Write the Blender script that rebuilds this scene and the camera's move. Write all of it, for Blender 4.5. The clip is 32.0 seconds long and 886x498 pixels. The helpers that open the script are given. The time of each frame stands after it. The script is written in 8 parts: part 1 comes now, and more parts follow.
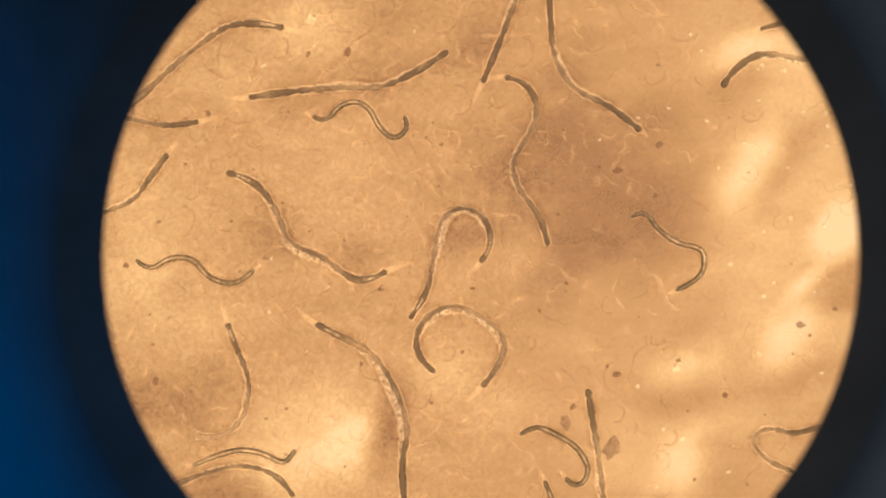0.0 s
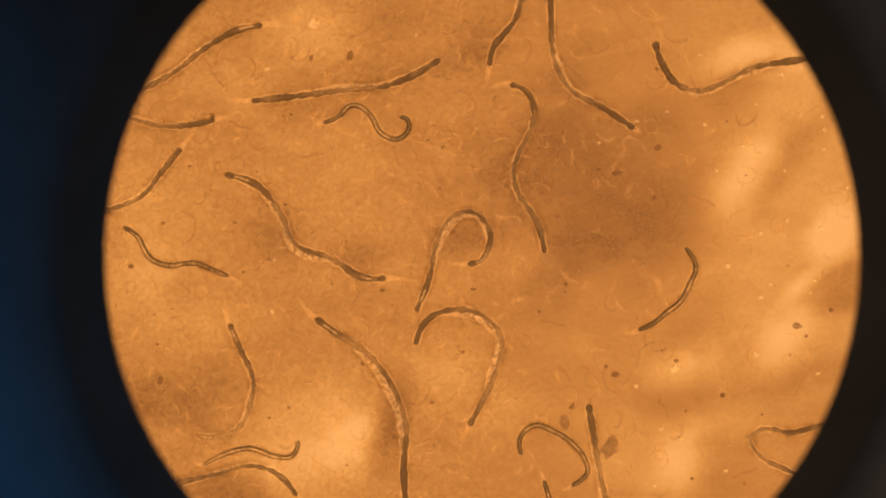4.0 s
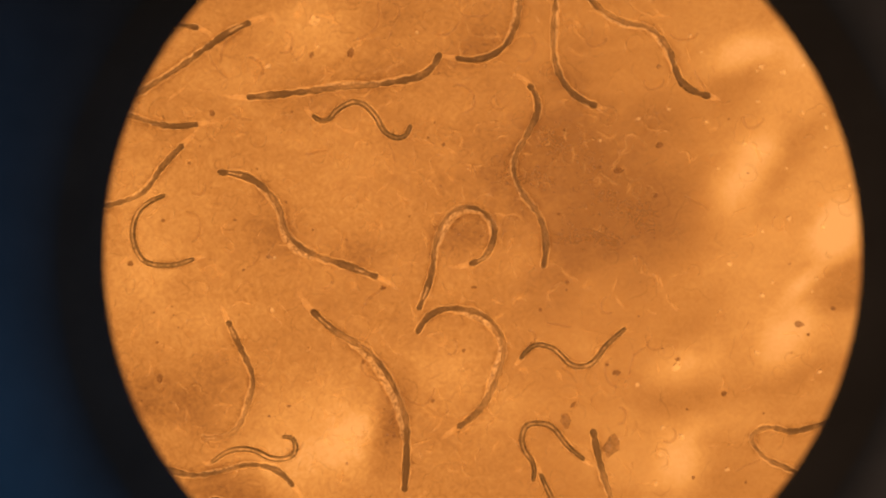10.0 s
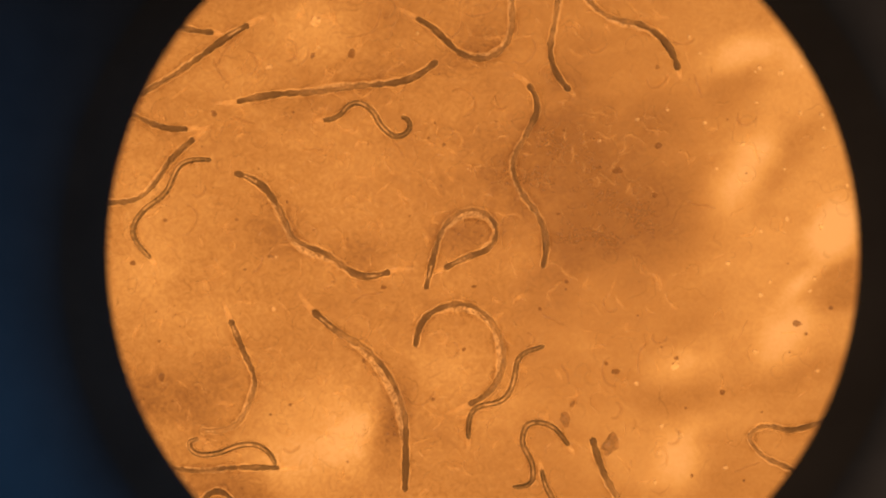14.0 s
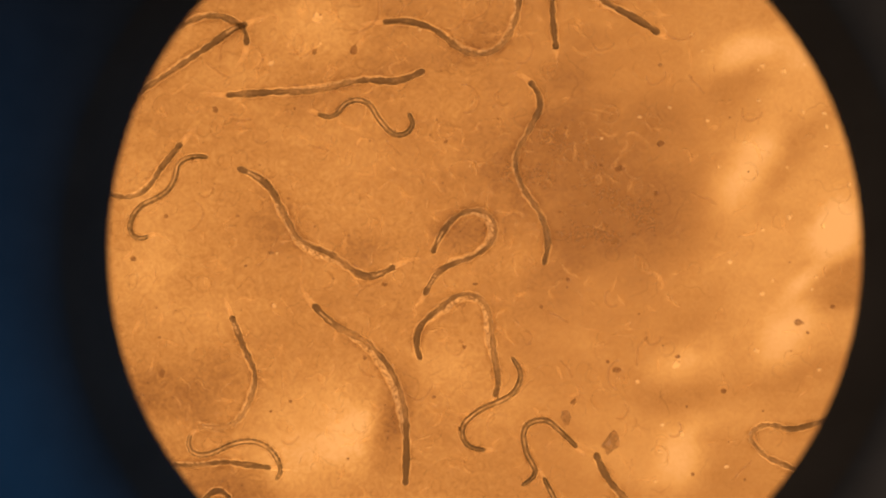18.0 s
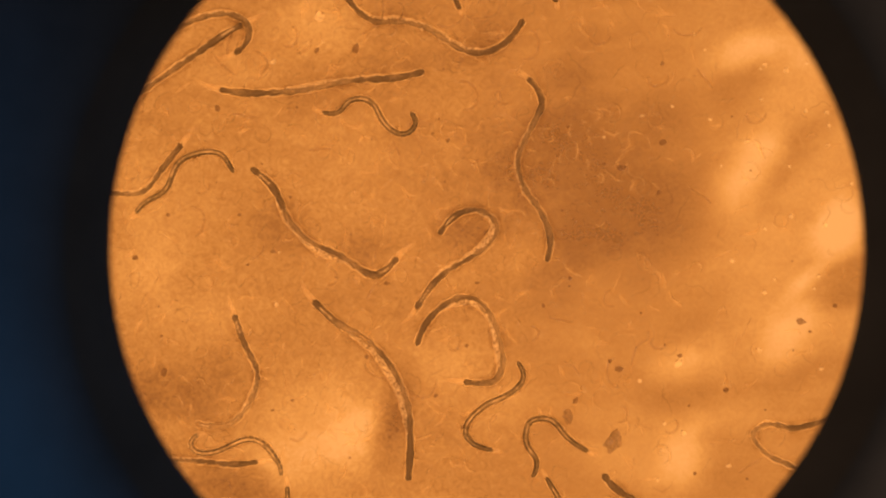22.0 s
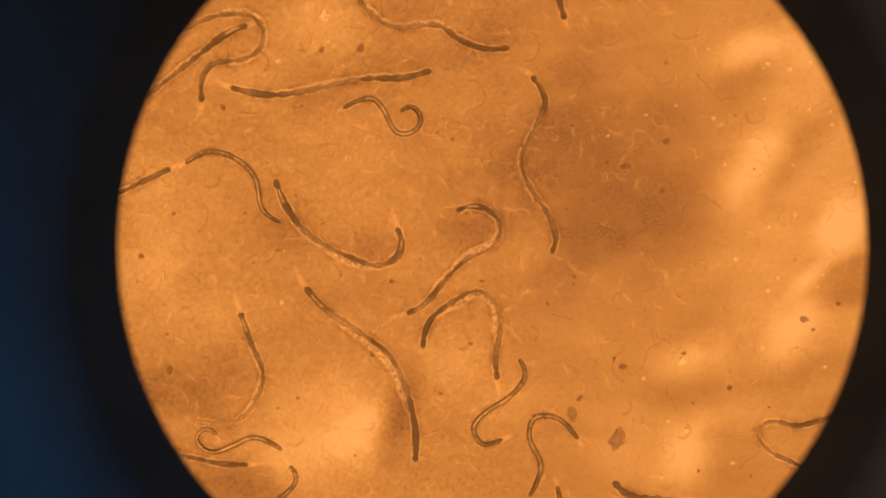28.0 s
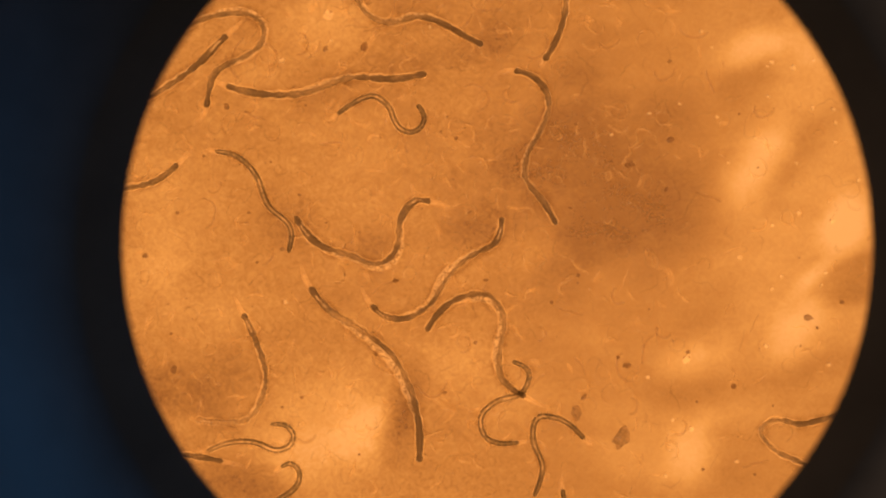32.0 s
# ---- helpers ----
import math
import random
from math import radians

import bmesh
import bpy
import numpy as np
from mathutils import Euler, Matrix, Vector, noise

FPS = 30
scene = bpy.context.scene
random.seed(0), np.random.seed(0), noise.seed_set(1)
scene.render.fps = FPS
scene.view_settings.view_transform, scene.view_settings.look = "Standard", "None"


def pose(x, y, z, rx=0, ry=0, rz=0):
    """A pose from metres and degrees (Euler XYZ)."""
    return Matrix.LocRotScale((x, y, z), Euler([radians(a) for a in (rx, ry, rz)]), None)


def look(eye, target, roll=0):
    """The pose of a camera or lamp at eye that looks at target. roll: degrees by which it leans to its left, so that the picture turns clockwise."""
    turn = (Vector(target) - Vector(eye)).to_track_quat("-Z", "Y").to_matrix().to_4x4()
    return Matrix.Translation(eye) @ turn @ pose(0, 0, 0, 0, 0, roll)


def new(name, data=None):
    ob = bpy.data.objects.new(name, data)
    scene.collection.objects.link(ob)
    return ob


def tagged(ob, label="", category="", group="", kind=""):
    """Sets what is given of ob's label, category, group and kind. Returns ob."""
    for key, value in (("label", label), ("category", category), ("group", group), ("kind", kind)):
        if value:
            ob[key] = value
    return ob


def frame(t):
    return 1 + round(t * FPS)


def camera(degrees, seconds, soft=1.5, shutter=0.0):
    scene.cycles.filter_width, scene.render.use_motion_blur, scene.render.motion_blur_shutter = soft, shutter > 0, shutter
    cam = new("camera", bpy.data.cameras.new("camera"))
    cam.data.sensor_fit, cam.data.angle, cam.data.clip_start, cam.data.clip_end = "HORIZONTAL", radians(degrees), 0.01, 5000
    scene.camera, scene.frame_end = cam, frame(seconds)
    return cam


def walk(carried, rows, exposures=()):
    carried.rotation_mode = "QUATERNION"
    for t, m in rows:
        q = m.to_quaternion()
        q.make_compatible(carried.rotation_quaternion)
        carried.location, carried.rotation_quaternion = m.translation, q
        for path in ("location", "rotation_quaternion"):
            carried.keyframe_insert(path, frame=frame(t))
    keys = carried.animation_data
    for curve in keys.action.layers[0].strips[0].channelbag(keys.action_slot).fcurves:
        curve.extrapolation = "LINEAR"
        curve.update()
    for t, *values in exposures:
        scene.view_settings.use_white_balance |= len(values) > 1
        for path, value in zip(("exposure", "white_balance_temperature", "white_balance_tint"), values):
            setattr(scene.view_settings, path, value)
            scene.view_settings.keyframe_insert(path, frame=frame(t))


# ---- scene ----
# A culture plate of small roundworms, seen through a microscope's eyepiece by light from below.
# The model is a thousand to one: one unit stands for a millimetre of the plate, so that the worms, about 0.95 mm long,
# and the hair-fine larvae keep clear of the camera's near limit. The plate's surface is z = 0.
MM = 1.0

cam = camera(36.87, 32.0, soft=2.35)
# the eyepiece's rim lies nearer than the plate in focus, and blurs
cam.data.dof.use_dof, cam.data.dof.focus_distance, cam.data.dof.aperture_fstop = True, 6.0 * MM, 0.42
walk(cam, [
    (0, pose(0.0125 * MM, 0.0030 * MM, 5.908 * MM, 0, 0, -0.156)),
    (0.2, pose(0.0132 * MM, 0.0049 * MM, 5.948 * MM, 0, 0, -0.124)),
    (0.5, pose(0.0139 * MM, 0.0069 * MM, 5.988 * MM, 0, 0, -0.092)),
    (1.5, pose(0.0135 * MM, 0.0055 * MM, 5.991 * MM, 0, 0, -0.051)),
    (2.5, pose(0.0116 * MM, 0.0055 * MM, 5.986 * MM, 0, 0, -0.054)),
    (3.5, pose(0.0093 * MM, 0.0094 * MM, 5.985 * MM, 0, 0, -0.064)),
    (5.5, pose(0.0042 * MM, 0.0087 * MM, 5.966 * MM, 0, 0, -0.055)),
    (7, pose(0.0035 * MM, 0.0067 * MM, 5.972 * MM, 0, 0, -0.118)),
    (8, pose(0.0076 * MM, 0.0029 * MM, 5.971 * MM, 0, 0, -0.076)),
    (9, pose(0.0063 * MM, 0.0005 * MM, 5.972 * MM, 0, 0, -0.034)),
    (10, pose(0.0047 * MM, -0.0005 * MM, 5.961 * MM, 0, 0, -0.020)),
    (11, pose(0.0044 * MM, 0.0004 * MM, 5.999 * MM, 0, 0, -0.027)),
    (12, pose(0.0002 * MM, -0.0001 * MM, 5.998 * MM, 0, 0, -0.001)),
    (13, pose(0.0016 * MM, 0.0001 * MM, 5.998 * MM, 0, 0, -0.011)),
    (14.5, pose(0.0037 * MM, -0.0046 * MM, 6.000 * MM, 0, 0, 0.036)),
    (16.5, pose(0.0037 * MM, -0.0118 * MM, 6.001 * MM, 0, 0, 0.249)),
    (17.5, pose(-0.0009 * MM, -0.0139 * MM, 5.987 * MM, 0, 0, 0.257)),
    (19, pose(-0.0032 * MM, -0.0166 * MM, 5.989 * MM, 0, 0, 0.219)),
    (20.5, pose(-0.0070 * MM, -0.0177 * MM, 5.983 * MM, 0, 0, 0.268)),
    (22, pose(-0.0119 * MM, -0.0202 * MM, 5.984 * MM, 0, 0, 0.276)),
    (23, pose(-0.0215 * MM, -0.0176 * MM, 5.980 * MM, 0, 0, 0.273)),
    (24, pose(-0.0226 * MM, -0.0233 * MM, 6.010 * MM, 0, 0, 0.233)),
    (25, pose(-0.0336 * MM, -0.0260 * MM, 6.010 * MM, 0, 0, 0.246)),
    (26.5, pose(-0.0336 * MM, -0.0268 * MM, 6.009 * MM, 0, 0, 0.250)),
    (28, pose(-0.0333 * MM, -0.0277 * MM, 6.009 * MM, 0, 0, 0.247)),
    (29, pose(-0.0320 * MM, -0.0324 * MM, 6.013 * MM, 0, 0, 0.219)),
    (30, pose(-0.0391 * MM, -0.0346 * MM, 6.011 * MM, 0, 0, 0.218)),
    (31, pose(-0.0466 * MM, -0.0321 * MM, 6.007 * MM, 0, 0, 0.154)),
    (32, pose(-0.0505 * MM, -0.0324 * MM, 6.008 * MM, 0, 0, 0.148)),
], exposures=[
    (0, 0.61, 3760, -10), (0.5, 0.24, 4600, -6), (1.0, 0.16, 5000, -6), (2.0, 0.08, 5400, -4), (3.2, 0.0, 5750, 0), (6.0, 0, 6050, 6), (8.2, 0.02, 6050, 6), (9.5, 0, 6500, 10),
    (13.2, 0, 6500, 10), (14.5, 0.02, 6300, 9), (15.8, 0.10, 5400, -2), (16.5, 0.13, 5150, -6), (17.2, 0.07, 5700, 1), (18.0, 0.04, 5800, 4), (20, 0, 6500, 10), (32, 0, 6600, 11)])

# ---- light: the lamp under the stage, daylight that leaks in at the eyepiece, and an added warm fill ----
world = bpy.data.worlds.new("dim_room")
world.use_nodes = True
world.node_tree.nodes["Background"].inputs[0].default_value = (1.0, 0.84, 0.72, 1)
world.node_tree.nodes["Background"].inputs[1].default_value = 0.75
scene.world = world


def area_lamp(name, at_mm, to_mm, size_mm, watts, colour, spread=180):
    data = bpy.data.lights.new(name, "AREA")
    data.shape, data.size, data.energy, data.color = "DISK", size_mm * MM, watts * (MM / 0.001) ** 2, colour
    data.spread = radians(spread)
    ob = new(name, data)
    ob.matrix_world = look([v * MM for v in at_mm], [v * MM for v in to_mm])
    return ob


area_lamp("stage_lamp", (0.3, -0.1, -9), (0.1, 0.0, 0), 4, 0.00182, (1.0, 0.435, 0.165))
area_lamp("window_leak", (1.20, 0.85, 1.95), (-1.50, -1.05, 2.05), 0.3, 0.000026, (0.07, 0.42, 1.0), 80)


# added fill lamp that warms the barrel's right wall, with no real source
area_lamp("barrel_fill", (-1.20, 0.15, 1.95), (1.60, -0.25, 1.62), 0.3, 0.000033, (1.0, 0.66, 0.45), 90)


# ---- materials ----
class Nodes:
    """A material's node tree, with short calls to add and link nodes."""

    def __init__(self, name):
        self.mat = bpy.data.materials.new(name)
        self.mat.use_nodes = True
        self.tree = self.mat.node_tree
        self.tree.nodes.clear()
        self.out = self.tree.nodes.new("ShaderNodeOutputMaterial")

    def add(self, kind, settings=None, **inputs):
        node = self.tree.nodes.new("ShaderNode" + kind)
        settings = settings or {}
        if "operation" in settings:
            node.operation = settings["operation"]
        if "use_clamp" in settings:
            node.use_clamp = settings["use_clamp"]
        if "interpolation_type" in settings:
            node.interpolation_type = settings["interpolation_type"]
        for key, value in inputs.items():
            self.put(node, key, value)
        return node

    def put(self, node, key, value):
        socket = node.inputs[int(key[1:])] if key[0] == "i" and key[1:].isdigit() else node.inputs[key.replace("_", " ")]
        if isinstance(value, bpy.types.NodeSocket):
            self.tree.links.new(value, socket)
        elif isinstance(value, bpy.types.Node):
            self.tree.links.new(value.outputs[0], socket)
        else:
            socket.default_value = value

    def math(self, op, a, b=0.0, clamp=False):
        node = self.add("Math", {"operation": op, "use_clamp": clamp}, i0=a, i1=b)
        return node.outputs[0]

    def noise(self, scale_mm, detail=4.0, rough=0.55, vector=None, distort=0.0):
        node = self.add("TexNoise", None, Scale=1.0 / (scale_mm * MM), Detail=detail, Roughness=rough, Distortion=distort)
        if vector is not None:
            self.put(node, "Vector", vector)
        return node.outputs["Fac"]

    def ramp(self, fac, *stops):
        node = self.add("ValToRGB", None, Fac=fac)
        e = node.color_ramp.elements
        while len(e) < len(stops):
            e.new(0.5)
        for el, (p, c) in zip(e, stops):
            el.position, el.color = p, (*c, 1) if len(c) == 3 else c
        return node.outputs["Color"]

    def done(self, shader):
        self.tree.links.new(shader.outputs[0], self.out.inputs["Surface"])
        return self.mat


def tissue_material(name, dark, pale, clear, patch_mm, gloss=0.01, low=0.35, high=0.62, stretch=1.0, ends=0.0, empty=0.0):
    """Soft tissue that lets light through: dark gut contents and paler gaps, by patches along the body. ends: how far the
    gut's filling darkens it; empty: how much clearer it is where the gut is empty."""
    n = Nodes(name)
    where = n.add("Attribute")
    where.attribute_name = "along"
    place = n.add("VectorMath", {"operation": "MULTIPLY"}, i0=where.outputs["Vector"], i1=(1.0, stretch, stretch))
    patches = n.noise(patch_mm, 3, 0.6, place.outputs[0])
    grain = n.noise(patch_mm * 0.2, 3, 0.65, place.outputs[0])
    broad = n.noise(patch_mm * 3.2, 2, 0.5, where.outputs["Vector"])
    mixed = n.math("ADD", n.math("ADD", n.math("MULTIPLY", patches, 0.50), n.math("MULTIPLY", grain, 0.36)), n.math("MULTIPLY", broad, 0.14))
    if ends:
        gut = n.add("Attribute")
        gut.attribute_name = "gut"
        mixed = n.math("SUBTRACT", mixed, n.math("MULTIPLY", n.math("SUBTRACT", gut.outputs["Fac"], 0.55), ends))
    colour = n.ramp(mixed, (low, dark), (high, pale))
    through_light = n.add("BsdfTranslucent", None, Color=colour)
    see = n.add("BsdfTransparent", None, Color=(*clear[:3], 1))
    share = clear[3]
    if empty:
        share = n.math("ADD", n.math("MULTIPLY", n.math("POWER", n.math("SUBTRACT", 1.0, gut.outputs["Fac"], True), 2.0), empty), clear[3], True)
    body = n.add("MixShader", None, Fac=share, i1=through_light.outputs[0], i2=see.outputs[0])
    shine = n.add("BsdfGlossy", None, Roughness=0.3, Color=(0.6, 0.6, 0.6, 1))
    both = n.add("MixShader", None, Fac=gloss, i1=body.outputs[0], i2=shine.outputs[0])
    return n.done(both)


def film_material(name, colour, clear, broken=0.0):
    """A thin film that scatters the light from below: water, slime, painted glints and relief lines."""
    n = Nodes(name)
    coord = n.add("TexCoord")
    speck = n.noise(0.02, 3, 0.6, coord.outputs["Object"])
    tint = n.ramp(speck, (0.3, tuple(c * 0.7 for c in colour)), (0.7, colour))
    a = n.add("BsdfTranslucent", None, Color=tint)
    b = n.add("BsdfTransparent", None, Color=(1, 1, 1, 1))
    bare = n.add("Attribute")
    bare.attribute_name = "bare"
    thin = n.math("ADD", n.math("MULTIPLY", bare.outputs["Fac"], 1 - clear), clear, True)
    if broken:
        where = n.add("Attribute")
        where.attribute_name = "along"
        gaps = n.add("MapRange", {"interpolation_type": "SMOOTHSTEP"}, Value=n.noise(0.13, 2, 0.5, where.outputs["Vector"]), i1=0.42, i2=0.62, i3=0.0, i4=broken)
        thin = n.math("ADD", thin, gaps.outputs[0], True)
    return n.done(n.add("MixShader", None, Fac=thin, i1=a.outputs[0], i2=b.outputs[0]))


def side_shade_material():
    """Soft brown shade painted on the agar beside a worm's body, stronger in places."""
    n = Nodes("worm_side_shade")
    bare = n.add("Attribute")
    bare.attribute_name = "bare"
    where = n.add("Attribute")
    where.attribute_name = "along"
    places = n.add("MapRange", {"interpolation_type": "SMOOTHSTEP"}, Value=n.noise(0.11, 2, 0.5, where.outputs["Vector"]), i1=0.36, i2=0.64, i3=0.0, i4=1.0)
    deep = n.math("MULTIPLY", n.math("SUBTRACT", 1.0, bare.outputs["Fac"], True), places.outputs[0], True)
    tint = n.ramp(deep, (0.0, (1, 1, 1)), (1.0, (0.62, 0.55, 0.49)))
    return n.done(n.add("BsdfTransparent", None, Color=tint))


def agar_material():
    """Cloudy agar: unevenly thick, with smears of bacteria, fine grain, hair-fine scratches, and light and dark patches
    painted in.
    """
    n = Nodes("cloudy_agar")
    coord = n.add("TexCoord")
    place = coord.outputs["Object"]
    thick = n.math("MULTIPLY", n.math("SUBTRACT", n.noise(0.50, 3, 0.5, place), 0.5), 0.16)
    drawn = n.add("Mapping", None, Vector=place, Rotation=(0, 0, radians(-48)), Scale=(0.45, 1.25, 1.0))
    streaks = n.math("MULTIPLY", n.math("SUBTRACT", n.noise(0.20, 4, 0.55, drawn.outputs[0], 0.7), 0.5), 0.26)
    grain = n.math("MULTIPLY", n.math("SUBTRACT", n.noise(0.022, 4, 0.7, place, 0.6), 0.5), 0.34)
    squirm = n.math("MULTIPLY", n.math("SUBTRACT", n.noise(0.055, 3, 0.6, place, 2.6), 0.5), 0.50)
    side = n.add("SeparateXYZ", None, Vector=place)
    extent = n.add("MapRange", {"interpolation_type": "SMOOTHSTEP"}, Value=side.outputs[0], i1=0.1 * MM, i2=0.6 * MM, i3=1.0, i4=0.50)
    level = n.math("ADD", n.math("ADD", thick, n.math("MULTIPLY", squirm, extent.outputs[0])), n.math("ADD", streaks, n.math("MULTIPLY", grain, extent.outputs[0])))
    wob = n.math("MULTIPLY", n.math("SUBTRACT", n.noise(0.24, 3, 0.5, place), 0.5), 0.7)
    # each patch lightens or darkens the colour as light and shade would
    for x, y, long, short, turn, amount, flat in PAINTED_TONES:
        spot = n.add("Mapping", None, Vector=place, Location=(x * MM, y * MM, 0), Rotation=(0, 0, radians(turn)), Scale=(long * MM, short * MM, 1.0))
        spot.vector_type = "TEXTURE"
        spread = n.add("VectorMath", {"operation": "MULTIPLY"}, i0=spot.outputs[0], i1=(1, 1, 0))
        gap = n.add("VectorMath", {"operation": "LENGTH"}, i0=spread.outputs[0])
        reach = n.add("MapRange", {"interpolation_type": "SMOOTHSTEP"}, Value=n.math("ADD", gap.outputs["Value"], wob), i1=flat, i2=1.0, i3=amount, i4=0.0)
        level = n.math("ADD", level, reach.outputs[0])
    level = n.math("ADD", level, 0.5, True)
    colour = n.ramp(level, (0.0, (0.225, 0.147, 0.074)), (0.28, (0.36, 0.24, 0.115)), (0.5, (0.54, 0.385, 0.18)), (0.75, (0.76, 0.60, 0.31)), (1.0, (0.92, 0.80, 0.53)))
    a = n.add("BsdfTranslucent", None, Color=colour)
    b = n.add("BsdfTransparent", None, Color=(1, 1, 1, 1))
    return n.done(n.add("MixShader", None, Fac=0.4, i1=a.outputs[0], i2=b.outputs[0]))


def solid_material(name, low, high, scale_mm, rough=0.6, metal=0.0, specular=0.3):
    n = Nodes(name)
    coord = n.add("TexCoord")
    colour = n.ramp(n.noise(scale_mm, 4, 0.6, coord.outputs["Object"]), (0.3, low), (0.7, high))
    b = n.add("BsdfPrincipled", None, Base_Color=colour, Roughness=rough, Metallic=metal)
    b.inputs["Specular IOR Level"].default_value = specular
    bump = n.add("Bump", None, Strength=0.2, Distance=0.01 * MM, Height=n.noise(scale_mm * 0.3, 3, 0.6, coord.outputs["Object"]))
    n.put(b, "Normal", bump)
    return n.done(b)


def clear_material():
    n = Nodes("clear_dish")
    a = n.add("BsdfTransparent", None, Color=(0.97, 0.98, 0.97, 1))
    b = n.add("BsdfGlossy", None, Roughness=0.3)
    return n.done(n.add("MixShader", None, Fac=0.01, i1=a.outputs[0], i2=b.outputs[0]))


# light and dark patches painted into the agar's colour, for its uneven clearness, lit folds and the shade by the worms:
# place, half length and half width in mm, turn, change of tone, part of the width that is flat
PAINTED_TONES = [
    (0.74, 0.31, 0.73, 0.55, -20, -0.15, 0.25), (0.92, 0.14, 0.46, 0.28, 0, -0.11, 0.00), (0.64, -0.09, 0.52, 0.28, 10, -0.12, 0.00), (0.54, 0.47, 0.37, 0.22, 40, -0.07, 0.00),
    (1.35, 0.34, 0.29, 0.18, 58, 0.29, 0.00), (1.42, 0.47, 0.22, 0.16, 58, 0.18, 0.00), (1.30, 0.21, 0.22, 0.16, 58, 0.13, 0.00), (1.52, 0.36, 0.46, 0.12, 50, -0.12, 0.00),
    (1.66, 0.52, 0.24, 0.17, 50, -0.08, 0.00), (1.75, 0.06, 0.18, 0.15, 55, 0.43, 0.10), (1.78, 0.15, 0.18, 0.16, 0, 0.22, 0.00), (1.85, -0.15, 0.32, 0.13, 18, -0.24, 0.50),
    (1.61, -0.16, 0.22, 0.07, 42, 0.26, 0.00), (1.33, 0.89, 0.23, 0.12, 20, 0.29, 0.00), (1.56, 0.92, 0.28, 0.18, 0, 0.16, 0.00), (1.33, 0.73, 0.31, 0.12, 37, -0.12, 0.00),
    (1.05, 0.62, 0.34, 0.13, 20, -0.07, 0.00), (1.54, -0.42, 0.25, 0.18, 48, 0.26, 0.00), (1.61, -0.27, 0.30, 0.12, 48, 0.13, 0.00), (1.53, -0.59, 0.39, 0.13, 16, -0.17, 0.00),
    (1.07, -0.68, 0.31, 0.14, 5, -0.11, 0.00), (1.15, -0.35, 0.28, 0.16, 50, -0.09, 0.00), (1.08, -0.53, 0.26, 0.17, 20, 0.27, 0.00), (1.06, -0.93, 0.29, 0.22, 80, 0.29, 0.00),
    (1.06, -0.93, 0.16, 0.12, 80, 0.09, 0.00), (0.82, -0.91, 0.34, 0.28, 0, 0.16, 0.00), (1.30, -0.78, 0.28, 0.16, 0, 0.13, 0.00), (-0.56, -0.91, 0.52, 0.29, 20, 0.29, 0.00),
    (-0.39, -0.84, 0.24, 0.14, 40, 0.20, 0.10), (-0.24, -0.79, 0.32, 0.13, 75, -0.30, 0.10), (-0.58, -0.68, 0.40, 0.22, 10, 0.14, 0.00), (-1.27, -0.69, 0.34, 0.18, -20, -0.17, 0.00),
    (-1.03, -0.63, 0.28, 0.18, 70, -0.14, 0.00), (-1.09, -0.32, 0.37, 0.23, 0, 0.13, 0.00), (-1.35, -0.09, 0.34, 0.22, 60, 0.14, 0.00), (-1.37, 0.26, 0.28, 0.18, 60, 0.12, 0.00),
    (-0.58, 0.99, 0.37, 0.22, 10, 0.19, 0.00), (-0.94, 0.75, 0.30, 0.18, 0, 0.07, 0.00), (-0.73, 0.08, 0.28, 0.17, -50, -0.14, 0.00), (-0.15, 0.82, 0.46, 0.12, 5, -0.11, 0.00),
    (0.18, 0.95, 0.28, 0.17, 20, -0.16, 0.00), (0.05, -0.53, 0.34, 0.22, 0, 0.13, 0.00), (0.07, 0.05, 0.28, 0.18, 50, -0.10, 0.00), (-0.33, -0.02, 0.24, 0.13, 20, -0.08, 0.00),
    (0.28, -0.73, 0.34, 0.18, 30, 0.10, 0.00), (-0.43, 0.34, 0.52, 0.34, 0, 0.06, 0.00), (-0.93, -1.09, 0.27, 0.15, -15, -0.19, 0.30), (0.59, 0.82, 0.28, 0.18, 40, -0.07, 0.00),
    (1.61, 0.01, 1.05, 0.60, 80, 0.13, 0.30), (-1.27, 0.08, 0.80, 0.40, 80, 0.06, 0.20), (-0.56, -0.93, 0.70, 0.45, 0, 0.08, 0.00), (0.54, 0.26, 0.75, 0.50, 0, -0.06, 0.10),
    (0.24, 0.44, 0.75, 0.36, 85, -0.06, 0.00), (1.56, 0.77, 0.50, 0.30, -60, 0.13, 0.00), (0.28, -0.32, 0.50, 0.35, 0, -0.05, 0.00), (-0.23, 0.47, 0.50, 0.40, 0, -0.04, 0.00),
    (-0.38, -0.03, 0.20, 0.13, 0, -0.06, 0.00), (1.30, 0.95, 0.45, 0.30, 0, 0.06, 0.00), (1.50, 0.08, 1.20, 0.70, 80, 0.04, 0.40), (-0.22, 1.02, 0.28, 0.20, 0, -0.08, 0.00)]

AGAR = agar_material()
CLEAR = clear_material()
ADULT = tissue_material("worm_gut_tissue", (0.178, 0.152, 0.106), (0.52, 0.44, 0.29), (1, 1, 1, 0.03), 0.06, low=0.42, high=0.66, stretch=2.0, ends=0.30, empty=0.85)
# cuticle coloured dark for the shade along a round body's edges
CUTICLE_EDGE_SHADE = tissue_material("worm_cuticle_edge_shade", (0.108, 0.098, 0.072), (0.38, 0.32, 0.21), (1, 1, 1, 0.0), 0.06, low=0.42, high=0.66, ends=0.18, empty=0.45)
BELLY = tissue_material("grainy_egg_mass", (0.24, 0.19, 0.12), (1.0, 0.94, 0.72), (1, 1, 1, 0.30), 0.011, low=0.44, high=0.57)
